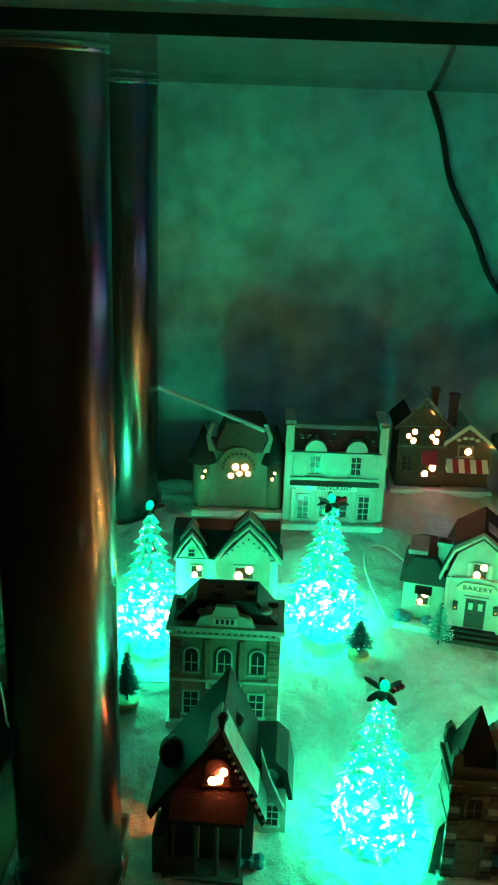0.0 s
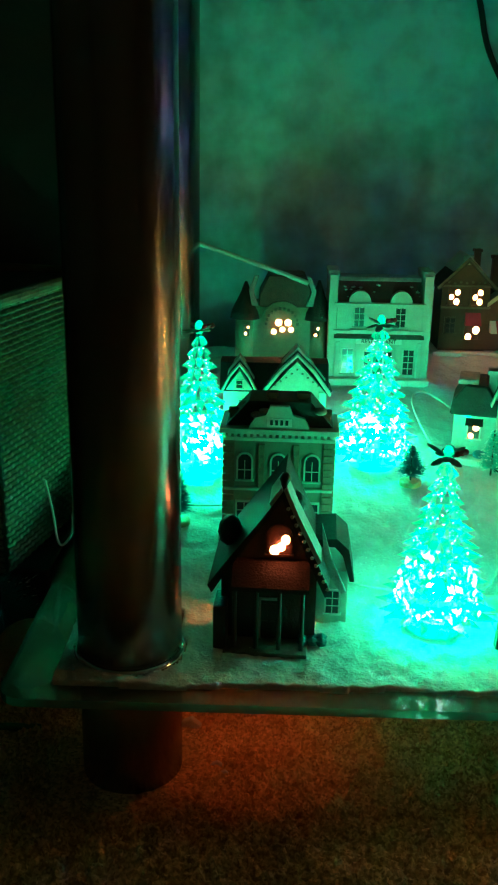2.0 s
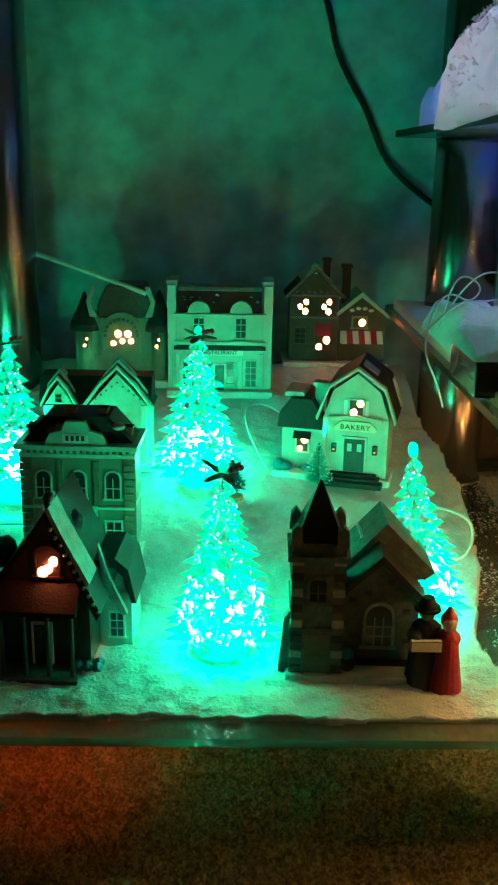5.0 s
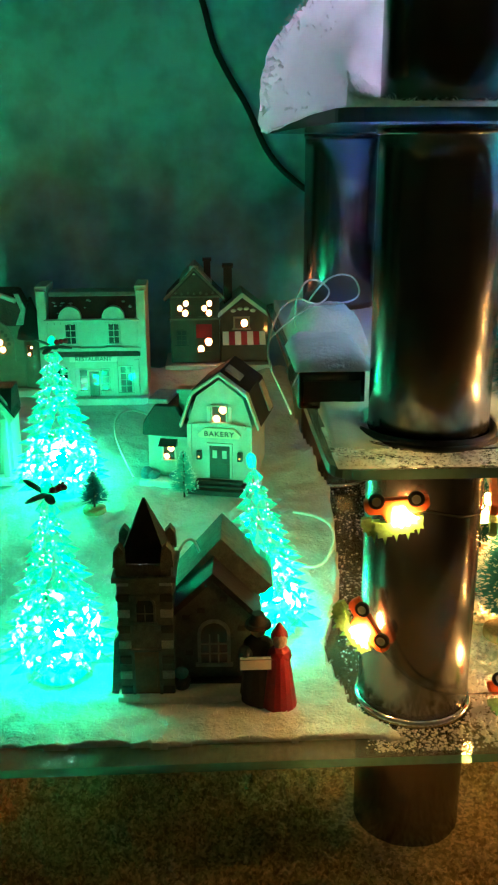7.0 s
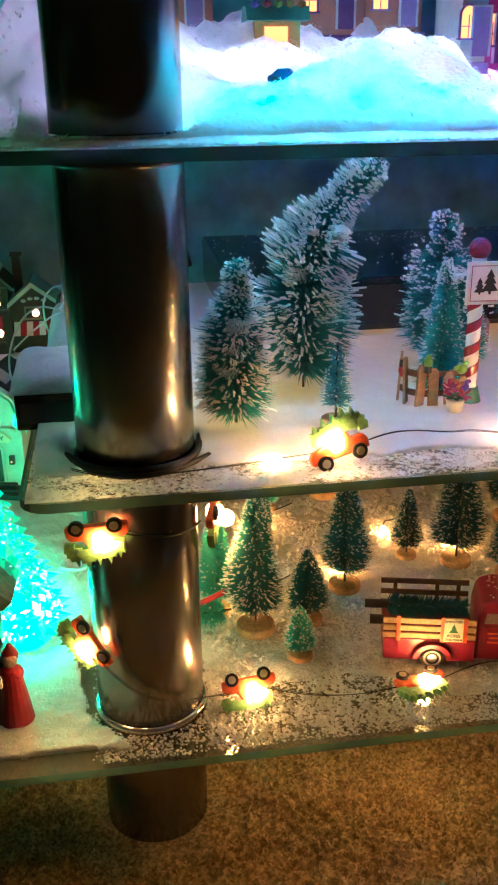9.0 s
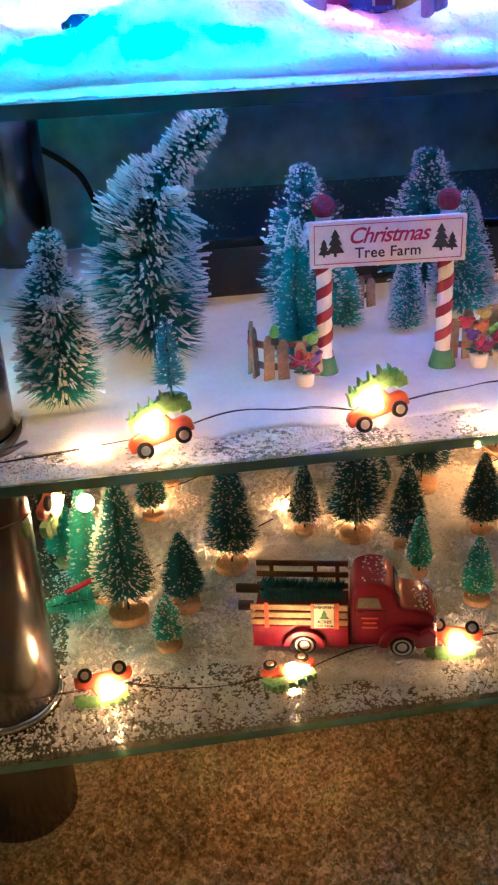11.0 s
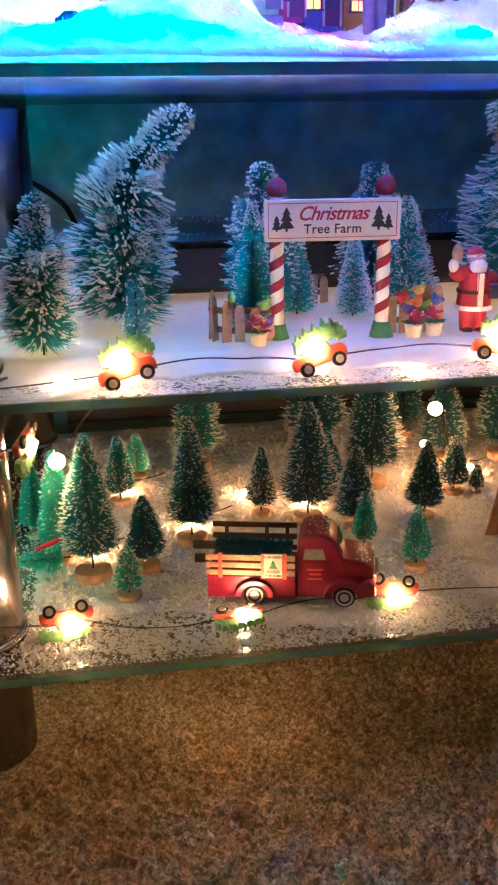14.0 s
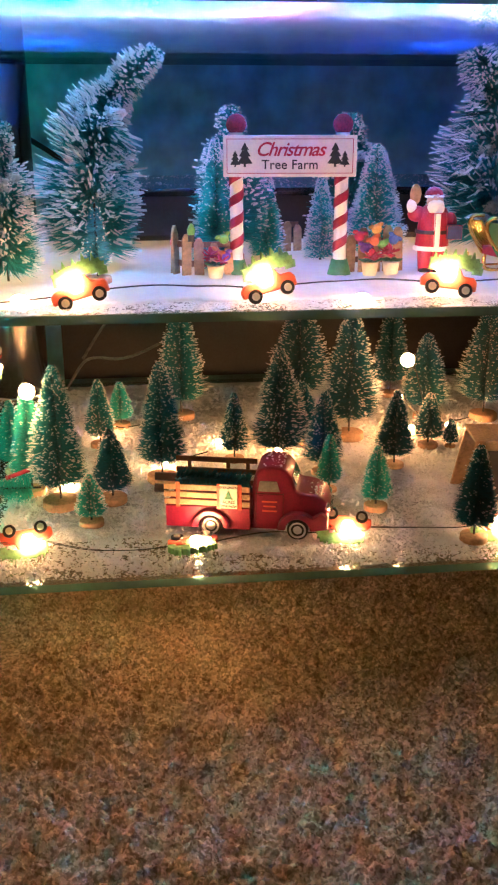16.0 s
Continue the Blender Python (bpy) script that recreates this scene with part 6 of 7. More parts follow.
# welcome sign on candy-striped posts
t = thing("farm_sign", "white tree-farm sign on two red and white striped posts", "sign", pose(0.723, 0.642, 0.349, 0, 0, -5))
for sx in (-0.0445, 0.0445):
    bm = B()
    lathe(bm, [(0, 0), (0.0105, 0), (0.0102, 0.004), (0.0075, 0.014), (0.007, 0.016), (0, 0.016)], 24, sx, 0.005)
    part("post_foot", bm, GREENP, t, "dark green post foot")
    bm = B()
    cyl(bm, sx, 0.005, 0.015, 0.12, 0.0056, seg=22)
    p = part("post", bm, WHITE, t)
    # raised glitter stripe
    bm = B()
    prev = None
    seg, turns = 120, 5.4
    for i in range(seg + 1):
        a = 6.283 * turns * i / seg
        zc = 0.0165 + 0.1 * i / seg
        ring = [bm.verts.new((sx + r * math.cos(a), 0.005 + r * math.sin(a), zc + dz)) for r, dz in ((0.0056, -0.0042), (0.0063, -0.0034), (0.0063, 0.0034), (0.0056, 0.0042))]
        if prev:
            for k in range(3):
                bm.faces.new((prev[k], ring[k], ring[k + 1], prev[k + 1]))
        prev = ring
    part("stripe", bm, RED, p, "glittery red spiral stripe")
    bm = B()
    ball(bm, sx, 0.005, 0.1265, 0.0085, sub=3)
    part("post_ball", bm, BERRY, t, "fuzzy dark red ball")
bm = B()
box(bm, -0.0555, 0.0555, -0.0045, -0.0008, 0.085, 0.118, 0.0008)
bd = part("board", bm, WHITE, t, "white board with a thin red border")
for b in ((-0.0525, 0.0525, 0.1148, 0.1153), (-0.0525, 0.0525, 0.0877, 0.0882), (-0.0525, -0.052, 0.088, 0.115), (0.052, 0.0525, 0.088, 0.115)):
    bm = B()
    box(bm, b[0], b[1], -0.0049, -0.0044, b[2], b[3])
    part("border_line", bm, REDINK, bd)
words("Christmas", 0.0155, REDINK, bd, pose(0.0, -0.0048, 0.1065, 90, 0, 0), 0.35, space=0.9)
words("Tree Farm", 0.0105, INK, bd, pose(0.0, -0.0048, 0.0945, 90, 0, 0), 0.0, space=1.05)
for tx, hh in ((-0.0375, 0.0195), (-0.0455, 0.013), (0.0375, 0.0195), (0.0455, 0.013)):
    bm = B()
    z0 = 0.093
    k = hh
    prism(bm, [(tx - k * 0.05, z0), (tx + k * 0.05, z0), (tx + k * 0.05, z0 + k * 0.12), (tx + k * 0.33, z0 + k * 0.14), (tx + k * 0.14, z0 + k * 0.42), (tx + k * 0.25, z0 + k * 0.43), (tx + k * 0.1, z0 + k * 0.68), (tx + k * 0.17, z0 + k * 0.69), (tx, z0 + k), (tx - k * 0.17, z0 + k * 0.69), (tx - k * 0.1, z0 + k * 0.68), (tx - k * 0.25, z0 + k * 0.43), (tx - k * 0.14, z0 + k * 0.42), (tx - k * 0.33, z0 + k * 0.14), (tx - k * 0.05, z0 + k * 0.12)], -0.0049, -0.0044)
    part("tree_print", bm, INK, bd)

# picket fence with decorations
def picket_fence(x, y, turn, pts, label):
    t = thing("picket_fence", label, "fence", pose(x, y, 0.35, 0, 0, turn), "picket fences")
    for i, (px, py, a, hh) in enumerate(pts):
        bm = B()
        prism(bm, [(-0.0042, 0), (0.0042, 0), (0.0042, hh - 0.004), (0.002, hh), (-0.002, hh), (-0.0042, hh - 0.004)], -0.001, 0.001)
        o = part("picket", bm, WOOD, t)
        o.matrix_local = pose(px, py, 0, random.Random(i).uniform(-4, 4), random.Random(i + 9).uniform(-5, 5), a)
    for k in (0.01, 0.026):
        for (ax, ay, *_), (bx, by, *_) in zip(pts, pts[1:]):
            v = Vector((bx - ax, by - ay, 0))
            bm = B()
            box(bm, -0.001, v.length + 0.001, 0.0014, 0.0028, k, k + 0.005)
            o = part("rail", bm, DARKWOOD, t)
            o.matrix_local = pose(ax, ay, 0, 0, 0, math.degrees(math.atan2(v.y, v.x)))
    return t


picket_fence(0.648, 0.645, 0, [(-0.024, 0.02, 70, 0.043), (-0.021, 0.008, 55, 0.041), (-0.013, -0.001, 25, 0.038), (-0.002, -0.003, 5, 0.034), (0.012, -0.002, 0, 0.03), (0.024, -0.001, -5, 0.026)], "wooden picket fence with coloured bulbs round the teal tree")
picket_fence(0.802, 0.655, 0, [(-0.022, 0.0, 10, 0.034), (-0.011, -0.002, 4, 0.04), (0.0, -0.003, 0, 0.036), (0.011, -0.002, -5, 0.042), (0.022, 0.002, -20, 0.04)], "wooden picket fence behind red flower pots")
picket_fence(0.742, 0.805, 12, [(-0.02, 0, 0, 0.03), (-0.008, 0, 0, 0.034), (0.004, 0, 0, 0.032), (0.016, 0, 0, 0.028)], "wooden picket fence piece behind the sign")


def pot(x, y, seed):
    t = thing("flower_pot", "cream pot of red poinsettias in the snow", "flower pot", pose(x, y, 0.3515), "flower pots")
    bm = B()
    lathe(bm, [(0, 0), (0.0058, 0), (0.007, 0.009), (0.0075, 0.0115), (0.006, 0.0115), (0, 0.0105)], 20)
    part("pot", bm, CREAM, t)
    rng = random.Random(seed)
    for k in range(3):
        bm = B()
        cx, cy, cz = rng.uniform(-0.006, 0.006), rng.uniform(-0.006, 0.002), 0.0155 + rng.uniform(0, 0.006)
        for q in range(6):
            a = q * 1.047 + rng.random()
            d = Vector((math.cos(a), math.sin(a) * 0.7 - 0.3, 0.4 + math.sin(a) * 0.6)).normalized()
            bmesh.ops.create_icosphere(bm, subdivisions=1, radius=0.0042, matrix=Matrix.Translation(Vector((cx, cy, cz)) + d * 0.004) @ d.to_track_quat("X", "Z").to_matrix().to_4x4() @ Matrix.Diagonal((1, 0.5, 0.22, 1)))
        part("flower", bm, REDMAT, t, "red poinsettia")
    bm = B()
    for q in range(7):
        a = q * 0.9
        d = Vector((math.cos(a), math.sin(a), 0.1))
        bmesh.ops.create_icosphere(bm, subdivisions=1, radius=0.005, matrix=Matrix.Translation(Vector((0, 0, 0.0125)) + d * 0.006) @ d.to_track_quat("X", "Z").to_matrix().to_4x4() @ Matrix.Diagonal((1, 0.45, 0.2, 1)))
    part("foliage", bm, GREENP, t)
    return t


pot(0.659, 0.628, 1)
pot(0.793, 0.634, 2)
pot(0.812, 0.636, 3)
PAL = [mat("purple_foil", (0.12, 0.06, 0.3), 0.4), mat("blue_foil", (0.04, 0.09, 0.4), 0.35), mat("amber_foil", (0.45, 0.13, 0.03), 0.4), mat("yellow_felt", (0.35, 0.24, 0.05), 0.7), mat("lime_plastic", (0.14, 0.32, 0.04), 0.3), REDMAT]
rng = random.Random(8)
for i, (x, y, z) in enumerate(((0.668, 0.638, 0.37), (0.661, 0.637, 0.372), (0.667, 0.6415, 0.384), (0.79, 0.645, 0.374), (0.798, 0.645, 0.38), (0.806, 0.646, 0.376), (0.815, 0.645, 0.381), (0.8, 0.646, 0.39), (0.785, 0.646, 0.384))):
    bm = B()
    ball(bm, 0, 0, 0, 0.0047, 1.0, 0.7, 0.95)
    for q in (-1, 1):
        ball(bm, q * 0.004, -0.0005, 0.003, 0.0028, 1.1, 0.5, 0.7)
    o = part("bauble", bm, PAL[(i * 2 + (i > 5)) % 6])
    o.matrix_world = pose(x, y - 0.003, z, 0, rng.uniform(-30, 30), 0)
    tagged(o, "small coloured foil ornament tied to the fence", "ornament", "fence ornaments")
for x, y, z, m in ((0.6255, 0.66, 0.379, REDMAT), (0.6395, 0.6395, 0.3905, PAL[4])):
    t = thing("toy_bulb", "painted toy light bulb hung on the fence", "ornament", pose(x, y, z), "toy bulbs")
    bm = B()
    lathe(bm, [(0, -0.0065), (0.002, -0.005), (0.0036, -0.001), (0.003, 0.003), (0, 0.003)] if m is REDMAT else [(0, 0.0065), (0.002, 0.005), (0.0036, 0.001), (0.003, -0.003), (0, -0.003)], 14)
    part("glass", bm, m, t)
    bm = B()
    cyl(bm, 0, 0, 0.003 if m is REDMAT else -0.0085, 0.0085 if m is REDMAT else -0.003, 0.0028, seg=12)
    part("socket", bm, BLACKMAT, t)

# plain figure in red, and golden sleigh
figure("winter_figurine", "red and white painted winter figurine with one raised arm", 0.851, 0.648, 0.351, 0.075,
       [("cone", -0.07, 0, 0.0, 0.3, 0.075, 0.1, 0), ("cone", 0.07, 0, 0.0, 0.3, 0.075, 0.1, 0), ("ball", -0.08, -0.04, 0.03, 0.07, 1, 1.4, 0.6, 3), ("ball", 0.08, -0.04, 0.03, 0.07, 1, 1.4, 0.6, 3),
        ("cone", 0, 0, 0.28, 0.7, 0.2, 0.16, 0), ("cone", 0, 0, 0.27, 0.32, 0.215, 0.215, 1), ("box", -0.035, 0.035, -0.2, -0.14, 0.3, 0.7, 1), ("cone", 0, 0, 0.46, 0.5, 0.2, 0.2, 3), ("ball", 0, 0, 0.68, 0.17, 1.05, 0.8, 0.7, 0),
        ("ball", 0, -0.03, 0.82, 0.1, 1, 1, 1, 2), ("ball", 0, -0.08, 0.75, 0.1, 1.05, 0.8, 1.15, 1), ("ball", 0, 0.02, 0.9, 0.105, 1, 1, 0.75, 0), ("ball", 0, 0, 0.87, 0.115, 1, 1, 0.25, 1),
        ("ball", -0.2, 0, 0.68, 0.085, 1.3, 0.9, 1.1, 0), ("ball", -0.27, -0.02, 0.77, 0.06, 1, 1, 1.4, 1), ("ball", -0.23, -0.02, 0.9, 0.085, 0.8, 0.6, 1.4, 4), ("ball", 0.2, -0.02, 0.58, 0.08, 1, 1, 1.5, 0), ("box", 0.12, 0.3, -0.18, -0.02, 0.4, 0.56, 5), ("ball", 0.25, -0.08, 0.46, 0.06, 1, 1, 1, 3)],
       [REDMAT, WHITE, SKIN, BLACKMAT, WOOD, NAVY])
t = thing("sleigh", "golden painted toy sleigh with curled sides", "sleigh", pose(0.93, 0.665, 0.351, 0, 0, 8))
for sy in (-0.016, 0.016):
    bm = B()
    prism(bm, [(-0.026, 0.02), (-0.02, 0.012), (0.02, 0.012), (0.03, 0.03), (0.032, 0.052), (0.024, 0.056), (0.016, 0.034), (0.0, 0.024), (-0.014, 0.028), (-0.022, 0.042), (-0.031, 0.043), (-0.034, 0.034)], sy - 0.0012, sy + 0.0012, bevel=0.0005)
    part("side_panel", bm, GREENP if sy < 0 else GOLD, t)
    tube("runner", [(-0.034, sy, 0.014), (-0.036, sy, 0.004), (-0.024, sy, 0.0012), (0.01, sy, 0.0012), (0.034, sy, 0.0012)], 0.0016, GOLD, parent=t)
    tube("scroll", [(-0.02, sy, 0.046), (-0.03, sy, 0.048), (-0.035, sy, 0.04), (-0.03, sy, 0.028), (-0.018, sy, 0.014), (0.016, sy, 0.012), (0.028, sy, 0.03), (0.032, sy, 0.056)], 0.0018, GOLD, parent=t)
    for sx in (-0.016, 0.014):
        bm = B()
        cyl(bm, sx, sy, 0.001, 0.014, 0.0013, seg=8)
        part("strut", bm, GOLD, t)
bm = B()
box(bm, -0.02, 0.02, -0.0148, 0.0148, 0.012, 0.02, 0.001)
part("seat", bm, REDMAT, t)
bm = B()
ball(bm, 0.002, 0, 0.034, 0.014, 1.1, 0.9, 1.1)
part("sack", bm, WHITE, t)

# ---------------------------------------------------------------- red farm truck
t = thing("toy_truck", "red die-cast pickup truck carrying a cut tree in a wooden bed", "toy truck", pose(0.6505, 0.6135, 0.1212, 0, 0, -14))
TW = 0.056


def rounded(pts, n):
    """A smooth line through points (Catmull-Rom)."""
    res = []
    for i in range(len(pts) - 1):
        p = [Vector(pts[max(0, min(len(pts) - 1, i + k))]) for k in (-1, 0, 1, 2)]
        for q in range(1, n + 1):
            u = q / n
            v = 0.5 * (2 * p[1] + (p[2] - p[0]) * u + (2 * p[0] - 5 * p[1] + 4 * p[2] - p[3]) * u * u + (3 * p[1] - p[0] - 3 * p[2] + p[3]) * u ** 3)
            res.append((v.x, v.y))
    return res


bm = B()
arch = [(0.0125 * math.cos(math.pi * q / 10), 0.0095 + 0.0125 * math.sin(math.pi * q / 10)) for q in range(11)]
prism(bm, [(-0.042, 0.006), (-0.0125, 0.006)] + arch[::-1] + [(0.0125, 0.006), (0.036, 0.006), (0.036, 0.027), (-0.042, 0.027)], 0.002, TW - 0.002, bevel=0.0006)
part("bed", bm, RED, t)
for sy in (0.0, TW):
    bm = B()
    o = [(0.0175 * math.cos(math.pi * q / 12), 0.0085 + 0.0165 * math.sin(math.pi * q / 12)) for q in range(13)]
    i2 = [(0.0115 * math.cos(math.pi * q / 12), 0.0085 + 0.0118 * math.sin(math.pi * q / 12)) for q in range(13)]
    prism(bm, o + i2[::-1], sy - 0.0025 if sy == 0 else sy - 0.003, sy + 0.003 if sy == 0 else sy + 0.0025, bevel=0.0008)
    part("rear_fender", bm, RED, t)
bm = B()
prism(bm, [(0.036, 0.006), (0.064, 0.006), (0.068, 0.014), (0.074, 0.02), (0.079, 0.0215), (0.0845, 0.02), (0.09, 0.014), (0.094, 0.007), (0.106, 0.007), (0.1065, 0.02)] + rounded([(0.1065, 0.02), (0.1055, 0.031), (0.1005, 0.0385), (0.09, 0.0425), (0.0785, 0.0445), (0.0755, 0.049), (0.072, 0.058), (0.066, 0.0645), (0.056, 0.067), (0.046, 0.065), (0.04, 0.06), (0.037, 0.046)], 5), 0.005, TW - 0.005)
rim = [e for e in bm.edges if len(e.link_faces) == 2 and abs(e.verts[0].co.y - e.verts[1].co.y) < 1e-6]
bmesh.ops.bevel(bm, geom=rim, offset=0.0032, segments=4, affect="EDGES", profile=0.5)
bm.normal_update()
for f in bm.faces:
    f.smooth = abs(f.normal.y) < 0.97
cab = part("cab", bm, RED, t, "glossy red cab and bonnet")
for sy in (0.001, TW - 0.001):
    bm = B()
    o = [(0.079 + 0.0185 * math.cos(math.pi * q / 12), 0.009 + 0.0175 * math.sin(math.pi * q / 12)) for q in range(13)]
    i2 = [(0.079 + 0.0112 * math.cos(math.pi * q / 12), 0.009 + 0.0112 * math.sin(math.pi * q / 12)) for q in range(13)]
    prism(bm, [(0.1065, 0.012), (0.106, 0.022), (0.1, 0.027)] + o[3:] + i2[::-1], sy - 0.003, sy + 0.006 if sy < 0.02 else sy + 0.003, bevel=0.001)
    part("front_fender", bm, RED, t)
    bm = B()
    d = -1 if sy < 0.02 else 1
    yy = 0.0049 if d < 0 else TW - 0.0049
    prism(bm, [(0.0425, 0.0435), (0.0625, 0.0435), (0.0595, 0.0535), (0.044, 0.0535)], yy - 0.0004, yy + 0.0004, bevel=0.0002)
    part("side_window", bm, mat("grey_window", (0.25, 0.24, 0.22), 0.25, coat=0.5), cab, "grey side window")
    for b in ((0.0405, 0.041, 0.009, 0.057), (0.065, 0.0655, 0.012, 0.043), (0.0405, 0.0655, 0.041, 0.0415)):
        bm = B()
        box(bm, b[0], b[1], yy - 0.0004, yy + 0.0004, b[2], b[3])
        part("door_seam", bm, ROOFR, cab)
    bm = B()
    box(bm, 0.043, 0.047, yy - 0.0012 if d < 0 else yy, yy if d < 0 else yy + 0.0012, 0.0385, 0.04, 0.0004)
    part("door_handle", bm, RED, cab)
    for k, wd in enumerate((0.014, 0.011, 0.013)):
        bm = B()
        box(bm, 0.053 - wd / 2, 0.053 + wd / 2, yy - 0.0003, yy + 0.0003, 0.033 - k * 0.0045, 0.0345 - k * 0.0045)
        part("door_writing", bm, ORANGE, cab)
    bm = B()
    ball(bm, 0.1045, 0.009 if d < 0 else TW - 0.009, 0.03, 0.0042, 0.7, 1, 1)
    part("headlight", bm, CHROME, cab, "round chrome headlight")
bm = B()
prism(bm, [(0.0763, 0.0492), (0.0724, 0.0578), (0.0731, 0.0581), (0.077, 0.0495)], 0.01, TW - 0.01)
part("windscreen", bm, WINDARK, cab)
bm = B()
for k in range(4):
    box(bm, 0.107, 0.1092, 0.014, TW - 0.014, 0.014 + k * 0.004, 0.0165 + k * 0.004)
part("grille", bm, CHROME, cab)
bm = B()
box(bm, 0.107, 0.1115, 0.002, TW - 0.002, 0.0075, 0.0115, 0.0012)
part("bumper", bm, CHROME, t)
for wx in (0.0, 0.079):
    for wy in (0.0025, TW - 0.0025):
        bm = B()
        lathe(bm, [(0.004, -0.0032), (0.0085, -0.0035), (0.0097, -0.0022), (0.0097, 0.0022), (0.0085, 0.0035), (0.004, 0.0032)], 28)
        w = part("wheel", bm, TYRE, t, "black rubber tyre")
        w.matrix_local = pose(wx, wy, 0.0098, 90, 0, 0)
        bm = B()
        lathe(bm, [(0, -0.0036), (0.0025, -0.0036), (0.0035, -0.0028), (0.0072, -0.0036), (0.0077, -0.0037), (0.0077, 0.0037), (0.0072, 0.0036), (0.0035, 0.0028), (0.0025, 0.0036), (0, 0.0036)], 24)
        part("hub_cap", bm, SILVER, w, "chrome hub cap")
for sy in (0.0015, TW - 0.0015):
    for k in range(3):
        bm = B()
        box(bm, -0.043, 0.0355, sy - 0.0008, sy + 0.0008, 0.0285 + k * 0.0072 + (0.004 * k if sy > 0.03 else 0), 0.0337 + k * 0.0072 + (0.004 * k if sy > 0.03 else 0), 0.0004)
        part("bed_slat", bm, WOOD if sy < 0.03 else DARKWOOD, t)
    for px in (-0.03, 0.0075, 0.0265):
        bm = B()
        box(bm, px - 0.0018, px + 0.0018, sy - 0.0016 if sy < 0.03 else sy + 0.0002, sy - 0.0002 if sy < 0.03 else sy + 0.0016, 0.026, 0.0505, 0.0004)
        part("stake", bm, ORANGE if sy < 0.03 else DARKWOOD, t)
bm = B()
box(bm, 0.0085, 0.0245, -0.0012, 0.0006, 0.0275, 0.0505, 0.0004)
tg = part("name_plate", bm, CREAM, t, "cream plate with a green tree")
words("EVERGREEN", 0.0031, INK, tg, pose(0.0165, -0.0014, 0.0477, 90, 0, 0))
words("ACRES", 0.0039, INK, tg, pose(0.0165, -0.0014, 0.0337, 90, 0, 0))
words("TREE FARM", 0.003, INK, tg, pose(0.0165, -0.0014, 0.0297, 90, 0, 0))
bm = B()
prism(bm, [(0.0125, 0.0368), (0.0205, 0.0368), (0.0178, 0.0405), (0.0187, 0.0405), (0.0165, 0.0455), (0.0143, 0.0405), (0.0152, 0.0405)], -0.0016, -0.0011)
part("tree_print", bm, GREENP, tg)
# felled tree in the bed
rng = random.Random(3)
gv, gf = [], []
for i in range(1500):
    u = rng.random()
    c = Vector((-0.04 + 0.07 * u, TW / 2 + 0.004, 0.0415))
    a = rng.uniform(0, 6.283)
    r = (0.016 - 0.005 * u) * rng.uniform(0.7, 1.1)
    d = Vector((0.35, math.cos(a), math.sin(a) * 0.7)).normalized() * r
    s = Vector((0.0006, 0, 0))
    k = len(gv)
    gv += [c + d * 0.2 + s, c + d * 0.2 - s, c + d * 0.25 + Vector((0, 0, 0.0008)), c + d]
    gf += [(k, k + 1, k + 3), (k + 1, k + 2, k + 3), (k + 2, k, k + 3)]
raw("felled_tree", gv, gf, BR_DARK, t, "dark green cut tree")
bm = B()
cyl(bm, 0, 0, -0.012, 0.012, 0.004, seg=14, m=pose(-0.046, TW / 2 + 0.004, 0.0425, 0, 90, 0))
part("trunk", bm, UMBER, t)
bm = B()
cyl(bm, 0, 0, -0.008, 0.004, 0.0042, seg=14, m=pose(-0.046, 0.013, 0.0385, 0, 90, 0))
part("trunk", bm, UMBER, t)
bm = B()
for q in range(60):
    ball(bm, 0.056 + rng.uniform(-0.009, 0.009), TW / 2 + rng.uniform(-0.018, 0.018), 0.0668 + rng.uniform(-0.0012, 0.0), rng.uniform(0.0006, 0.0013), sub=1)
for q in range(70):
    ball(bm, 0.088 + rng.uniform(-0.009, 0.013), TW / 2 + rng.uniform(-0.02, 0.02), 0.0425 - 0.0002 * q % 0.001, rng.uniform(0.0005, 0.0011), sub=1)
part("roof_snow", bm, FLAKE, t, "grains of snow on the cab roof and bonnet")["kind"] = "stuff"

# wooden easel-like sign at the right of the tree farm
t = thing("wooden_shed", "golden brown wooden stand with a dark front among the trees", "shed", pose(0.93, 0.658, 0.121, 0, 0, -8))
for sy in (0.0, 0.05):
    bm = B()
    prism(bm, [(-0.03, 0), (0.035, 0), (0.035, 0.062), (-0.018, 0.062)], sy, sy + 0.003, bevel=0.0005)
    part("side_panel", bm, WOOD, t)
for k in range(5):
    bm = B()
    box(bm, -0.019 + k * 0.0108, -0.0085 + k * 0.0108, -0.001, 0.054, 0.0622, 0.0652, 0.0006)
    part("top_board", bm, WOOD, t)
bm = B()
prism(bm, [(-0.012, 0.004), (0.03, 0.004), (0.03, 0.055), (-0.006, 0.055)], -0.0022, -0.0004)
part("front_panel", bm, BLACKMAT, t)
# felled tree with a red bow on the ground
t2 = brush_tree("felled green brush tree lying on the snow with a red ribbon", 0.462, 0.72, 0.133, 0.06, 0.034, BR_TEAL, 71, 0.1, 900)
t2.matrix_world = pose(0.488, 0.712, 0.136, 0, -82, 20)
bm = B()
box(bm, -0.012, 0.02, -0.003, 0.003, 0.0, 0.003, 0.001)
o = part("ribbon", bm, REDMAT)
o.matrix_world = pose(0.468, 0.705, 0.152, 0, -15, 15)
tagged(o, "red ribbon strip lying on the felled tree", "ribbon")

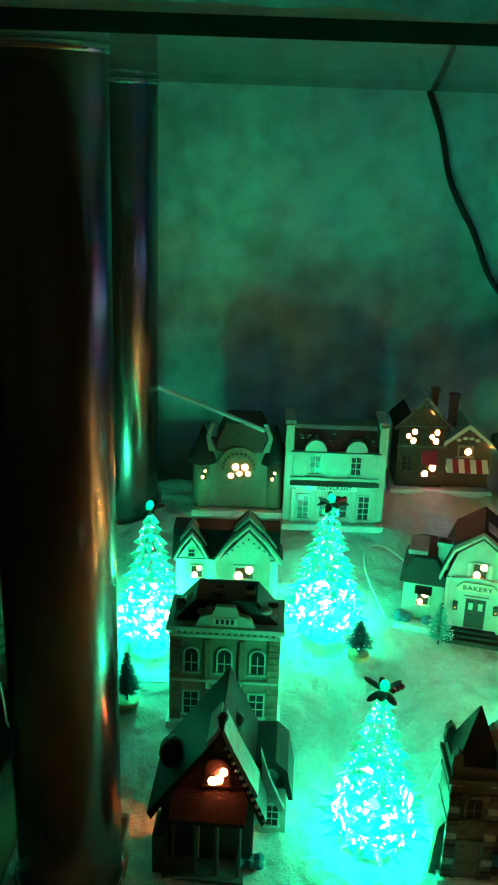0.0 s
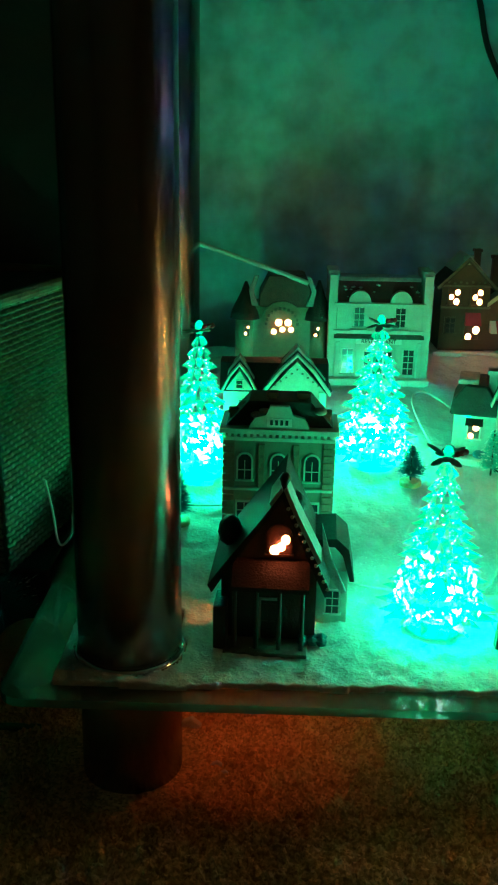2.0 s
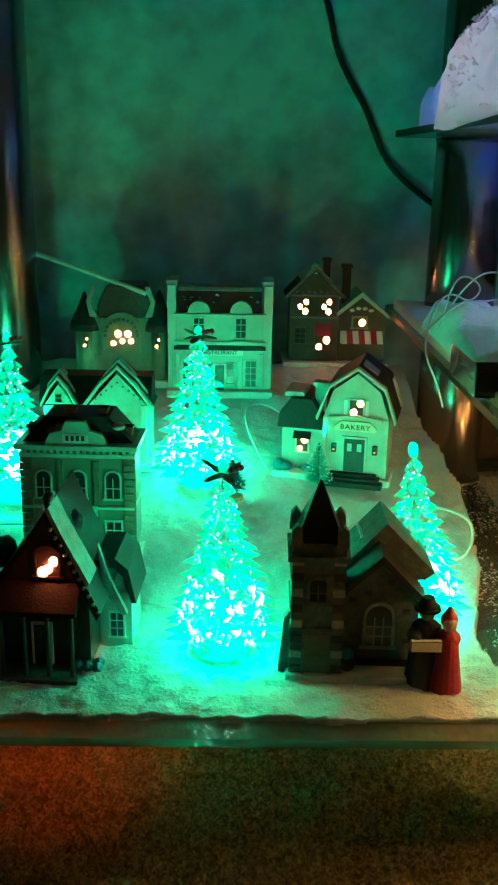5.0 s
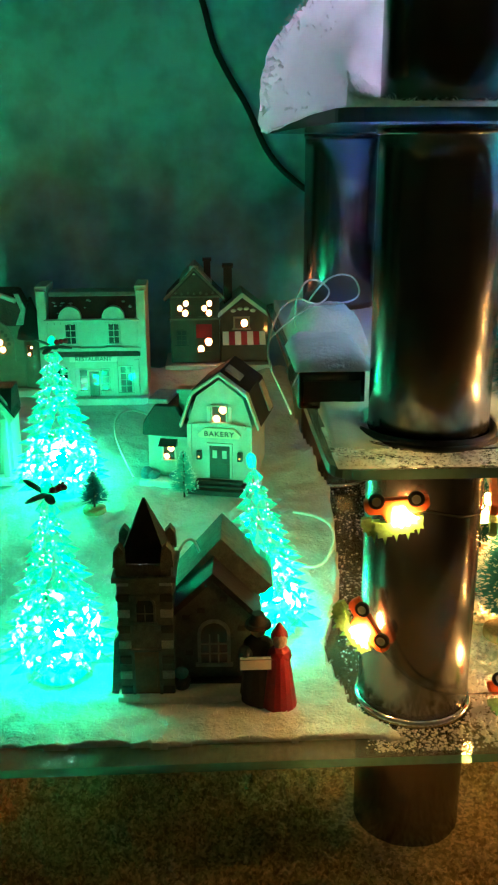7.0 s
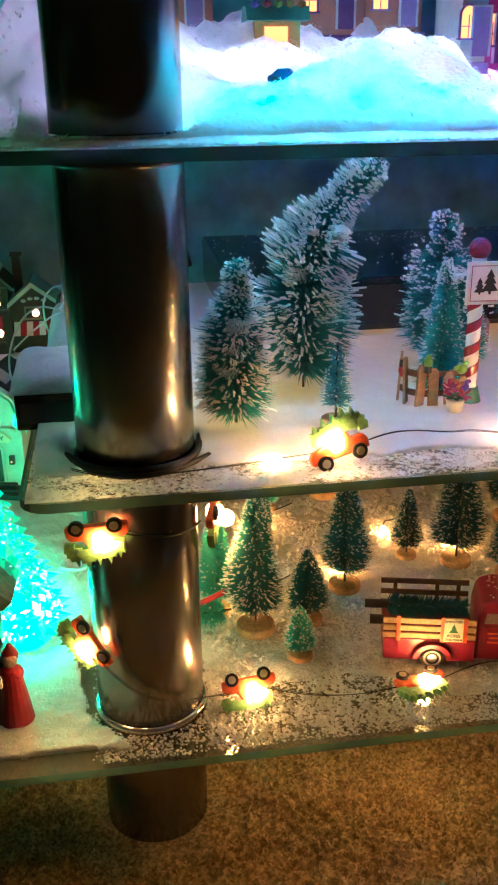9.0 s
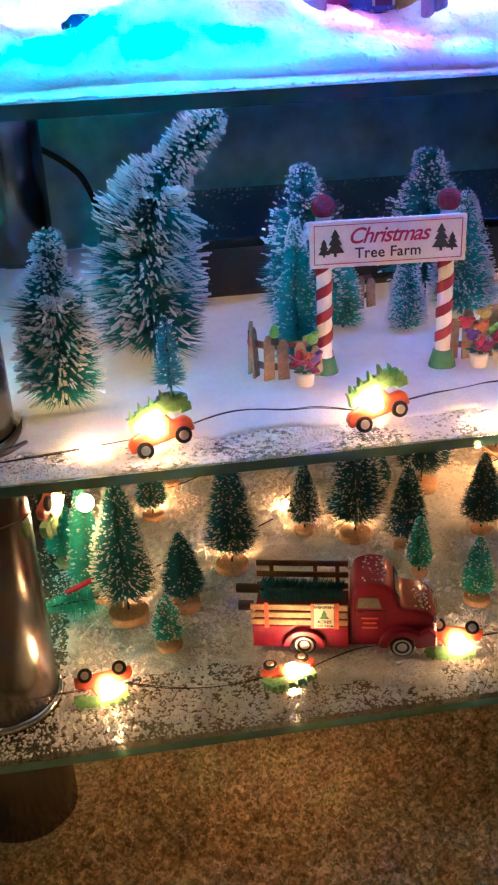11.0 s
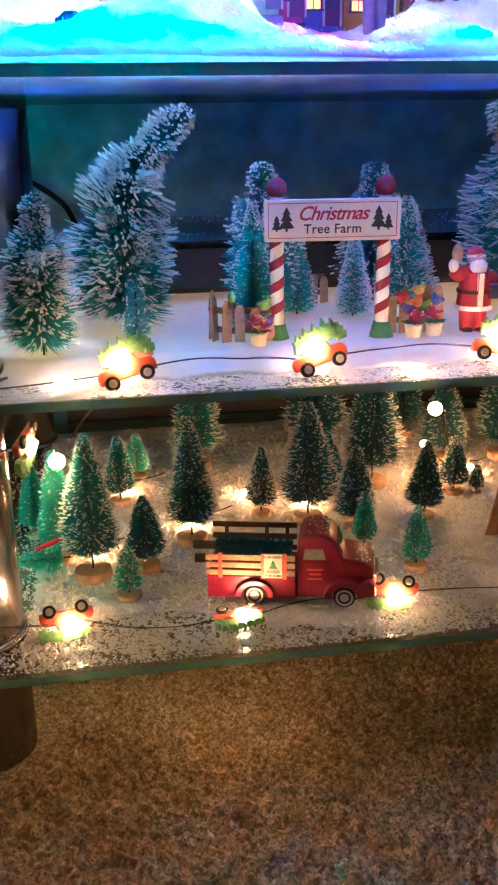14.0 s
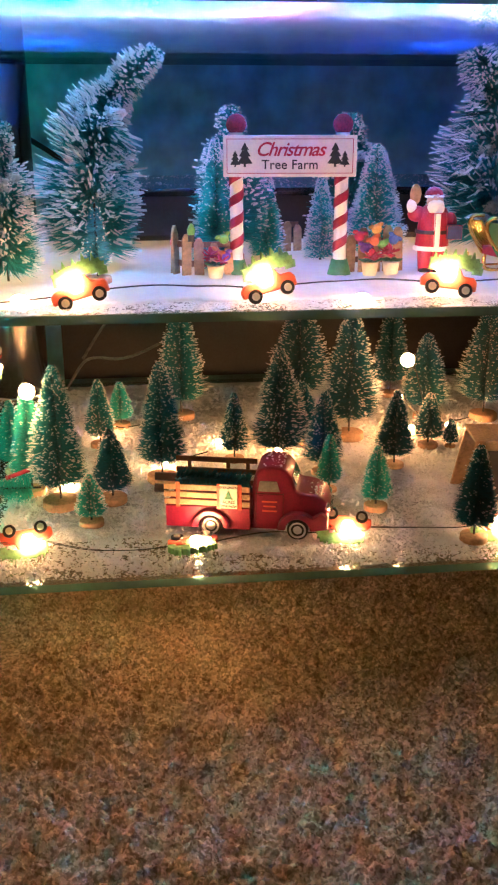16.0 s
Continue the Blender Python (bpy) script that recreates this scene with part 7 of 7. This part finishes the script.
# ---------------------------------------------------------------- upper shelf
COL = {k: mat("paint_" + k, v, 0.45, vary=0.15, scale=120, bump=0.2) for k, v in dict(salmon=(0.62, 0.25, 0.17), lilac=(0.35, 0.26, 0.5), pink=(0.75, 0.1, 0.42), blue=(0.14, 0.22, 0.7), amber=(0.65, 0.34, 0.1), plum=(0.16, 0.06, 0.2), mint=(0.12, 0.42, 0.34)).items()}


def town_house(label, x0, x1, yf, z0, hgt, wall, trim, roof, lit=True, siding=False, turn=0):
    w = x1 - x0
    t = thing("town_house", label, "model house", pose((x0 + x1) / 2, yf, z0, 0, 0, turn), "upper village houses")
    gable(t, w, 0.06, hgt * 0.72, hgt, 0, 0, wall, roof, 0.004, 0.004, 0.5)
    if siding:
        for k in range(16):
            bm = B()
            prism(bm, [(-0.0012, k * 0.0045), (0, k * 0.0045 + 0.0045), (0, k * 0.0045)], -w / 2, w / 2, "x")
            part("siding_board", bm, wall, t)
    n = max(2, int(w / 0.028))
    for i in range(n):
        u = -w / 2 + w * (i + 0.5) / n
        if i == n // 2:
            door(t, u, 0.012, 0.013, 0.034, -0.0014, trim, WHITE)
        else:
            window(t, u, 0.033, 0.012, 0.016, -0.0014, lit, i % 2 == 0, 2, 2, trim)
        window(t, u, 0.066, 0.011, 0.016, -0.0014, lit, False, 2, 2, trim)
    bm = B()
    box(bm, -w / 2 - 0.003, w / 2 + 0.003, -0.003, 0.063, -0.004, 0.008, 0.001)
    part("base", bm, trim, t)
    return t


town_house("lilac toy town house with orange lit windows in the snow", 0.432, 0.492, 0.775, 0.622, 0.12, COL["salmon"], COL["lilac"], COL["plum"])
town_house("salmon toy town house with purple trim in the snow", 0.552, 0.612, 0.765, 0.622, 0.125, COL["salmon"], COL["plum"], COL["plum"])
town_house("orange toy town house with a purple door in the snow", 0.615, 0.662, 0.77, 0.624, 0.12, COL["salmon"], COL["lilac"], COL["blue"])
town_house("white clapboard toy house in the snow", 0.672, 0.692, 0.705, 0.6, 0.13, WHITE, COL["lilac"], COL["plum"], siding=True)
town_house("pink clapboard toy house in the snow", 0.6945, 0.7125, 0.712, 0.595, 0.13, COL["pink"], COL["plum"], COL["plum"], siding=True)
town_house("blue clapboard toy house in the snow", 0.7155, 0.748, 0.72, 0.589, 0.13, COL["blue"], COL["plum"], COL["plum"], siding=True)
town_house("amber toy shop with lit windows in the snow", 0.7515, 0.8, 0.725, 0.588, 0.13, COL["amber"], COL["plum"], COL["mint"])
town_house("salmon toy town house with lit windows in the snow", 0.81, 0.87, 0.745, 0.598, 0.13, COL["salmon"], COL["plum"], COL["plum"])
t = thing("market_stall", "toy market stall with a green roof glowing orange inside", "model stall", pose(0.533, 0.715, 0.612) @ Matrix.Diagonal((1.25, 1, 1, 1)), "upper village houses")
bm = B()
box(bm, -0.014, 0.014, 0, 0.02, 0, 0.026, 0.001)
part("counter", bm, COL["amber"], t)
bm = B()
box(bm, -0.008, 0.006, -0.001, 0.0004, 0.008, 0.022)
part("opening", bm, WINLIT, t, "glowing orange opening")
bm = B()
prism(bm, [(-0.006, 0.026), (0.026, 0.026), (0.02, 0.036), (0.002, 0.036)], -0.019, 0.019, "x")
part("roof", bm, COL["mint"], t)
for k in range(5):
    bm = B()
    ball(bm, -0.014 + k * 0.007, -0.003, 0.037, 0.003, sub=1)
    part("roof_bauble", bm, PAL[(k * 5) % 6], t)
t = thing("toy_car", "tiny dark toy car half sunk in cotton snow", "toy car", pose(0.527, 0.655, upper(0.527, 0.655) - 0.0015, 0, 0, -10))
bm = B()
prism(bm, [(-0.012, 0), (0.012, 0), (0.012, 0.004), (0.007, 0.0048), (0.004, 0.0085), (-0.005, 0.0085), (-0.009, 0.0048), (-0.012, 0.004)], -0.005, 0.005, bevel=0.0008)
part("body", bm, NAVY, t)
for wx in (-0.007, 0.007):
    bm = B()
    cyl(bm, 0, 0, -0.0058, 0.0058, 0.0026, seg=12, m=pose(wx, 0, 0.001, 90, 0, 0))
    part("wheel", bm, TYRE, t)
figure("walker_figurine", "small teal-coated painted figurine standing in the snow", 0.768, 0.69, upper(0.768, 0.69) - 0.004, 0.075,
       [("cone", -0.06, 0, 0, 0.45, 0.06, 0.08, 1), ("cone", 0.06, 0, 0, 0.45, 0.06, 0.08, 1), ("cone", 0, 0, 0.42, 0.78, 0.15, 0.13, 0), ("ball", 0, 0, 0.9, 0.09, 1, 1, 1.1, 2)], [COL["mint"], COL["lilac"], SKIN])
# light-emitting diodes buried in the cotton
# Added unseen as fill: blue pair at the back, puff's three, pink by houses.
for m, lst in ((LED_W, ((0.5, 0.7), (0.56, 0.705), (0.62, 0.71), (0.67, 0.7), (0.8, 0.685), (0.9, 0.69), (0.44, 0.7), (0.375, 0.75), (0.352, 0.715))), (LED_C, ((0.505, 0.612), (0.57, 0.606), (0.62, 0.61), (0.82, 0.606), (0.9, 0.61), (0.54, 0.64))), (LED_B, ((0.7, 0.602), (0.76, 0.6), (0.95, 0.605), (0.66, 0.596), (0.5, 0.98), (0.95, 0.98))), (LED_P, ((0.44, 0.605), (0.73, 0.645), (0.705, 0.695), (0.86, 0.63), (0.362, 0.77)))):
    for x, y in lst:
        bm = B()
        ball(bm, 0, 0, 0, 0.0042)
        o = part("snow_led", bm, m)
        o.matrix_world = pose(x, y, 0.5645 + max(0.0055, min(0.022, (upper(x, y) - 0.5645) * 0.5)))
        tagged(o, "small coloured light-emitting diode set unseen in cotton snow", "string light", "buried lights")

# ---------------------------------------------------------------- beside the stand
t = thing("wicker_basket", "tall green-lit woven wicker basket beside the stand", "basket", pose(-0.397, 0.95, 0.09, 0, 0, -12))
bm = B()
box(bm, -0.125, 0.125, -0.125, 0.125, 0.0, 0.285, 0.004)
part("core", bm, UMBER, t)
wv, wf = [], []
for k in range(44):
    zc = 0.006 + k * 0.0064
    for side in range(4):
        n = 30
        prev = None
        for i in range(n + 1):
            s = -0.125 + 0.25 * i / n
            o = 0.1262 + 0.002 * math.sin(i * math.pi + (k % 2) * math.pi + 0.01) * (1 if i % 2 == 0 else -1) * (1 if (i // 1 + k) % 2 else -1) * 0.5 + 0.001
            o = 0.1275 + (0.0016 if (i + k) % 2 else -0.001)
            cx, cy = ((s, -o), (o, s), (-s, o), (-o, -s))[side]
            nx_, ny_ = ((0, -1), (1, 0), (0, 1), (-1, 0))[side]
            k0 = len(wv)
            wv += [(cx, cy, zc - 0.0024), (cx + nx_ * 0.0022, cy + ny_ * 0.0022, zc), (cx, cy, zc + 0.0024)]
            if prev is not None:
                wf += [(prev, k0, k0 + 1, prev + 1), (prev + 1, k0 + 1, k0 + 2, prev + 2)]
            prev = k0
raw("weave", wv, wf, WICKER, t, "woven wicker strands")["kind"] = "stuff"
for s in range(4):
    bm = B()
    cyl(bm, 0, 0, -0.13, 0.13, 0.007, seg=12, m=pose(*((0, -0.126, 0.287), (0.126, 0, 0.287), (0, 0.126, 0.287), (-0.126, 0, 0.287))[s], 90 if s % 2 else 0, 0 if s % 2 else 90, 0))
    part("rim", bm, WICKER, t, "rolled wicker rim")
bm = B()
box(bm, -0.56, -0.26, 0.82, 1.09, 0.0, 0.0895, 0.004)
tagged(part("low_box", bm, BLACKMAT), "low black box under the wicker basket", "box")
bm = B()
ball(bm, 0, 0, 0.038, 0.036, 1, 1, 0.95, 3)
o = part("ornament_ball", bm, mat("cream_fabric", (0.4, 0.32, 0.2), 0.8, bump=0.4), smooth=True)
o.matrix_world = pose(-0.262, 0.735, 0)
tagged(o, "cream ornament ball on the carpet beside the stand", "ornament")
t = brush_tree("fluffy green garland ball on the dark floor", -0.3, 0.77, 0.0, 0.1, 0.14, BR_GREEN, 77, 0.1, 1800, power=0.4, stump=0.08)
tube("white_cord", [(-0.255, 0.8, 0.2), (-0.245, 0.79, 0.17), (-0.24, 0.78, 0.13), (-0.225, 0.79, 0.145), (-0.23, 0.8, 0.17), (-0.215, 0.8, 0.16)], 0.0013, WHITEWIRE, "thin white cord hanging beside the pillar", "cable")
tube("floor_strip", [(-0.34, 0.63, 0.02), (-0.29, 0.65, 0.012), (-0.235, 0.66, 0.004)], 0.004, GREENP, "green strip lying on the carpet", "strip")
# Made-up black box that keeps the area left of the rear pillar dark.
t = thing("dark_filler", "tall black box with a matt front, added to fill the dark area", "loudspeaker", pose(-0.47, 1.22, 0))
bm = B()
box(bm, -0.225, 0.225, -0.1, 0.1, 0.012, 1.3, 0.006)
part("cabinet", bm, BLACK, t)
bm = B()
box(bm, -0.2, 0.2, -0.108, -0.1, 0.05, 1.26, 0.003)
part("filler_front", bm, BLACKMAT, t)
bm = B()
box(bm, -0.23, 0.23, -0.105, 0.105, 0, 0.013)
part("plinth", bm, BLACKMAT, t)
rng = random.Random(12)
for x, y, s in ((-0.095, 0.668, 0.011), (-0.068, 0.613, 0.006), (-0.061, 0.602, 0.005), (-0.098, 0.556, 0.0025)):
    bm = B()
    prism(bm, [(-s, 0), (s * 0.6, 0.0), (s, s * 0.6), (s * 0.2, s * 1.6), (-s * 0.6, s * 1.1)], -s * 0.25, s * 0.25, bevel=s * 0.1)
    o = part("paper_scrap", bm, WHITE)
    o.matrix_world = pose(x, y, 0.003, 20, 0, rng.uniform(-40, 40))
    tagged(o, "small torn white scrap on the carpet", "scrap", "carpet scraps")
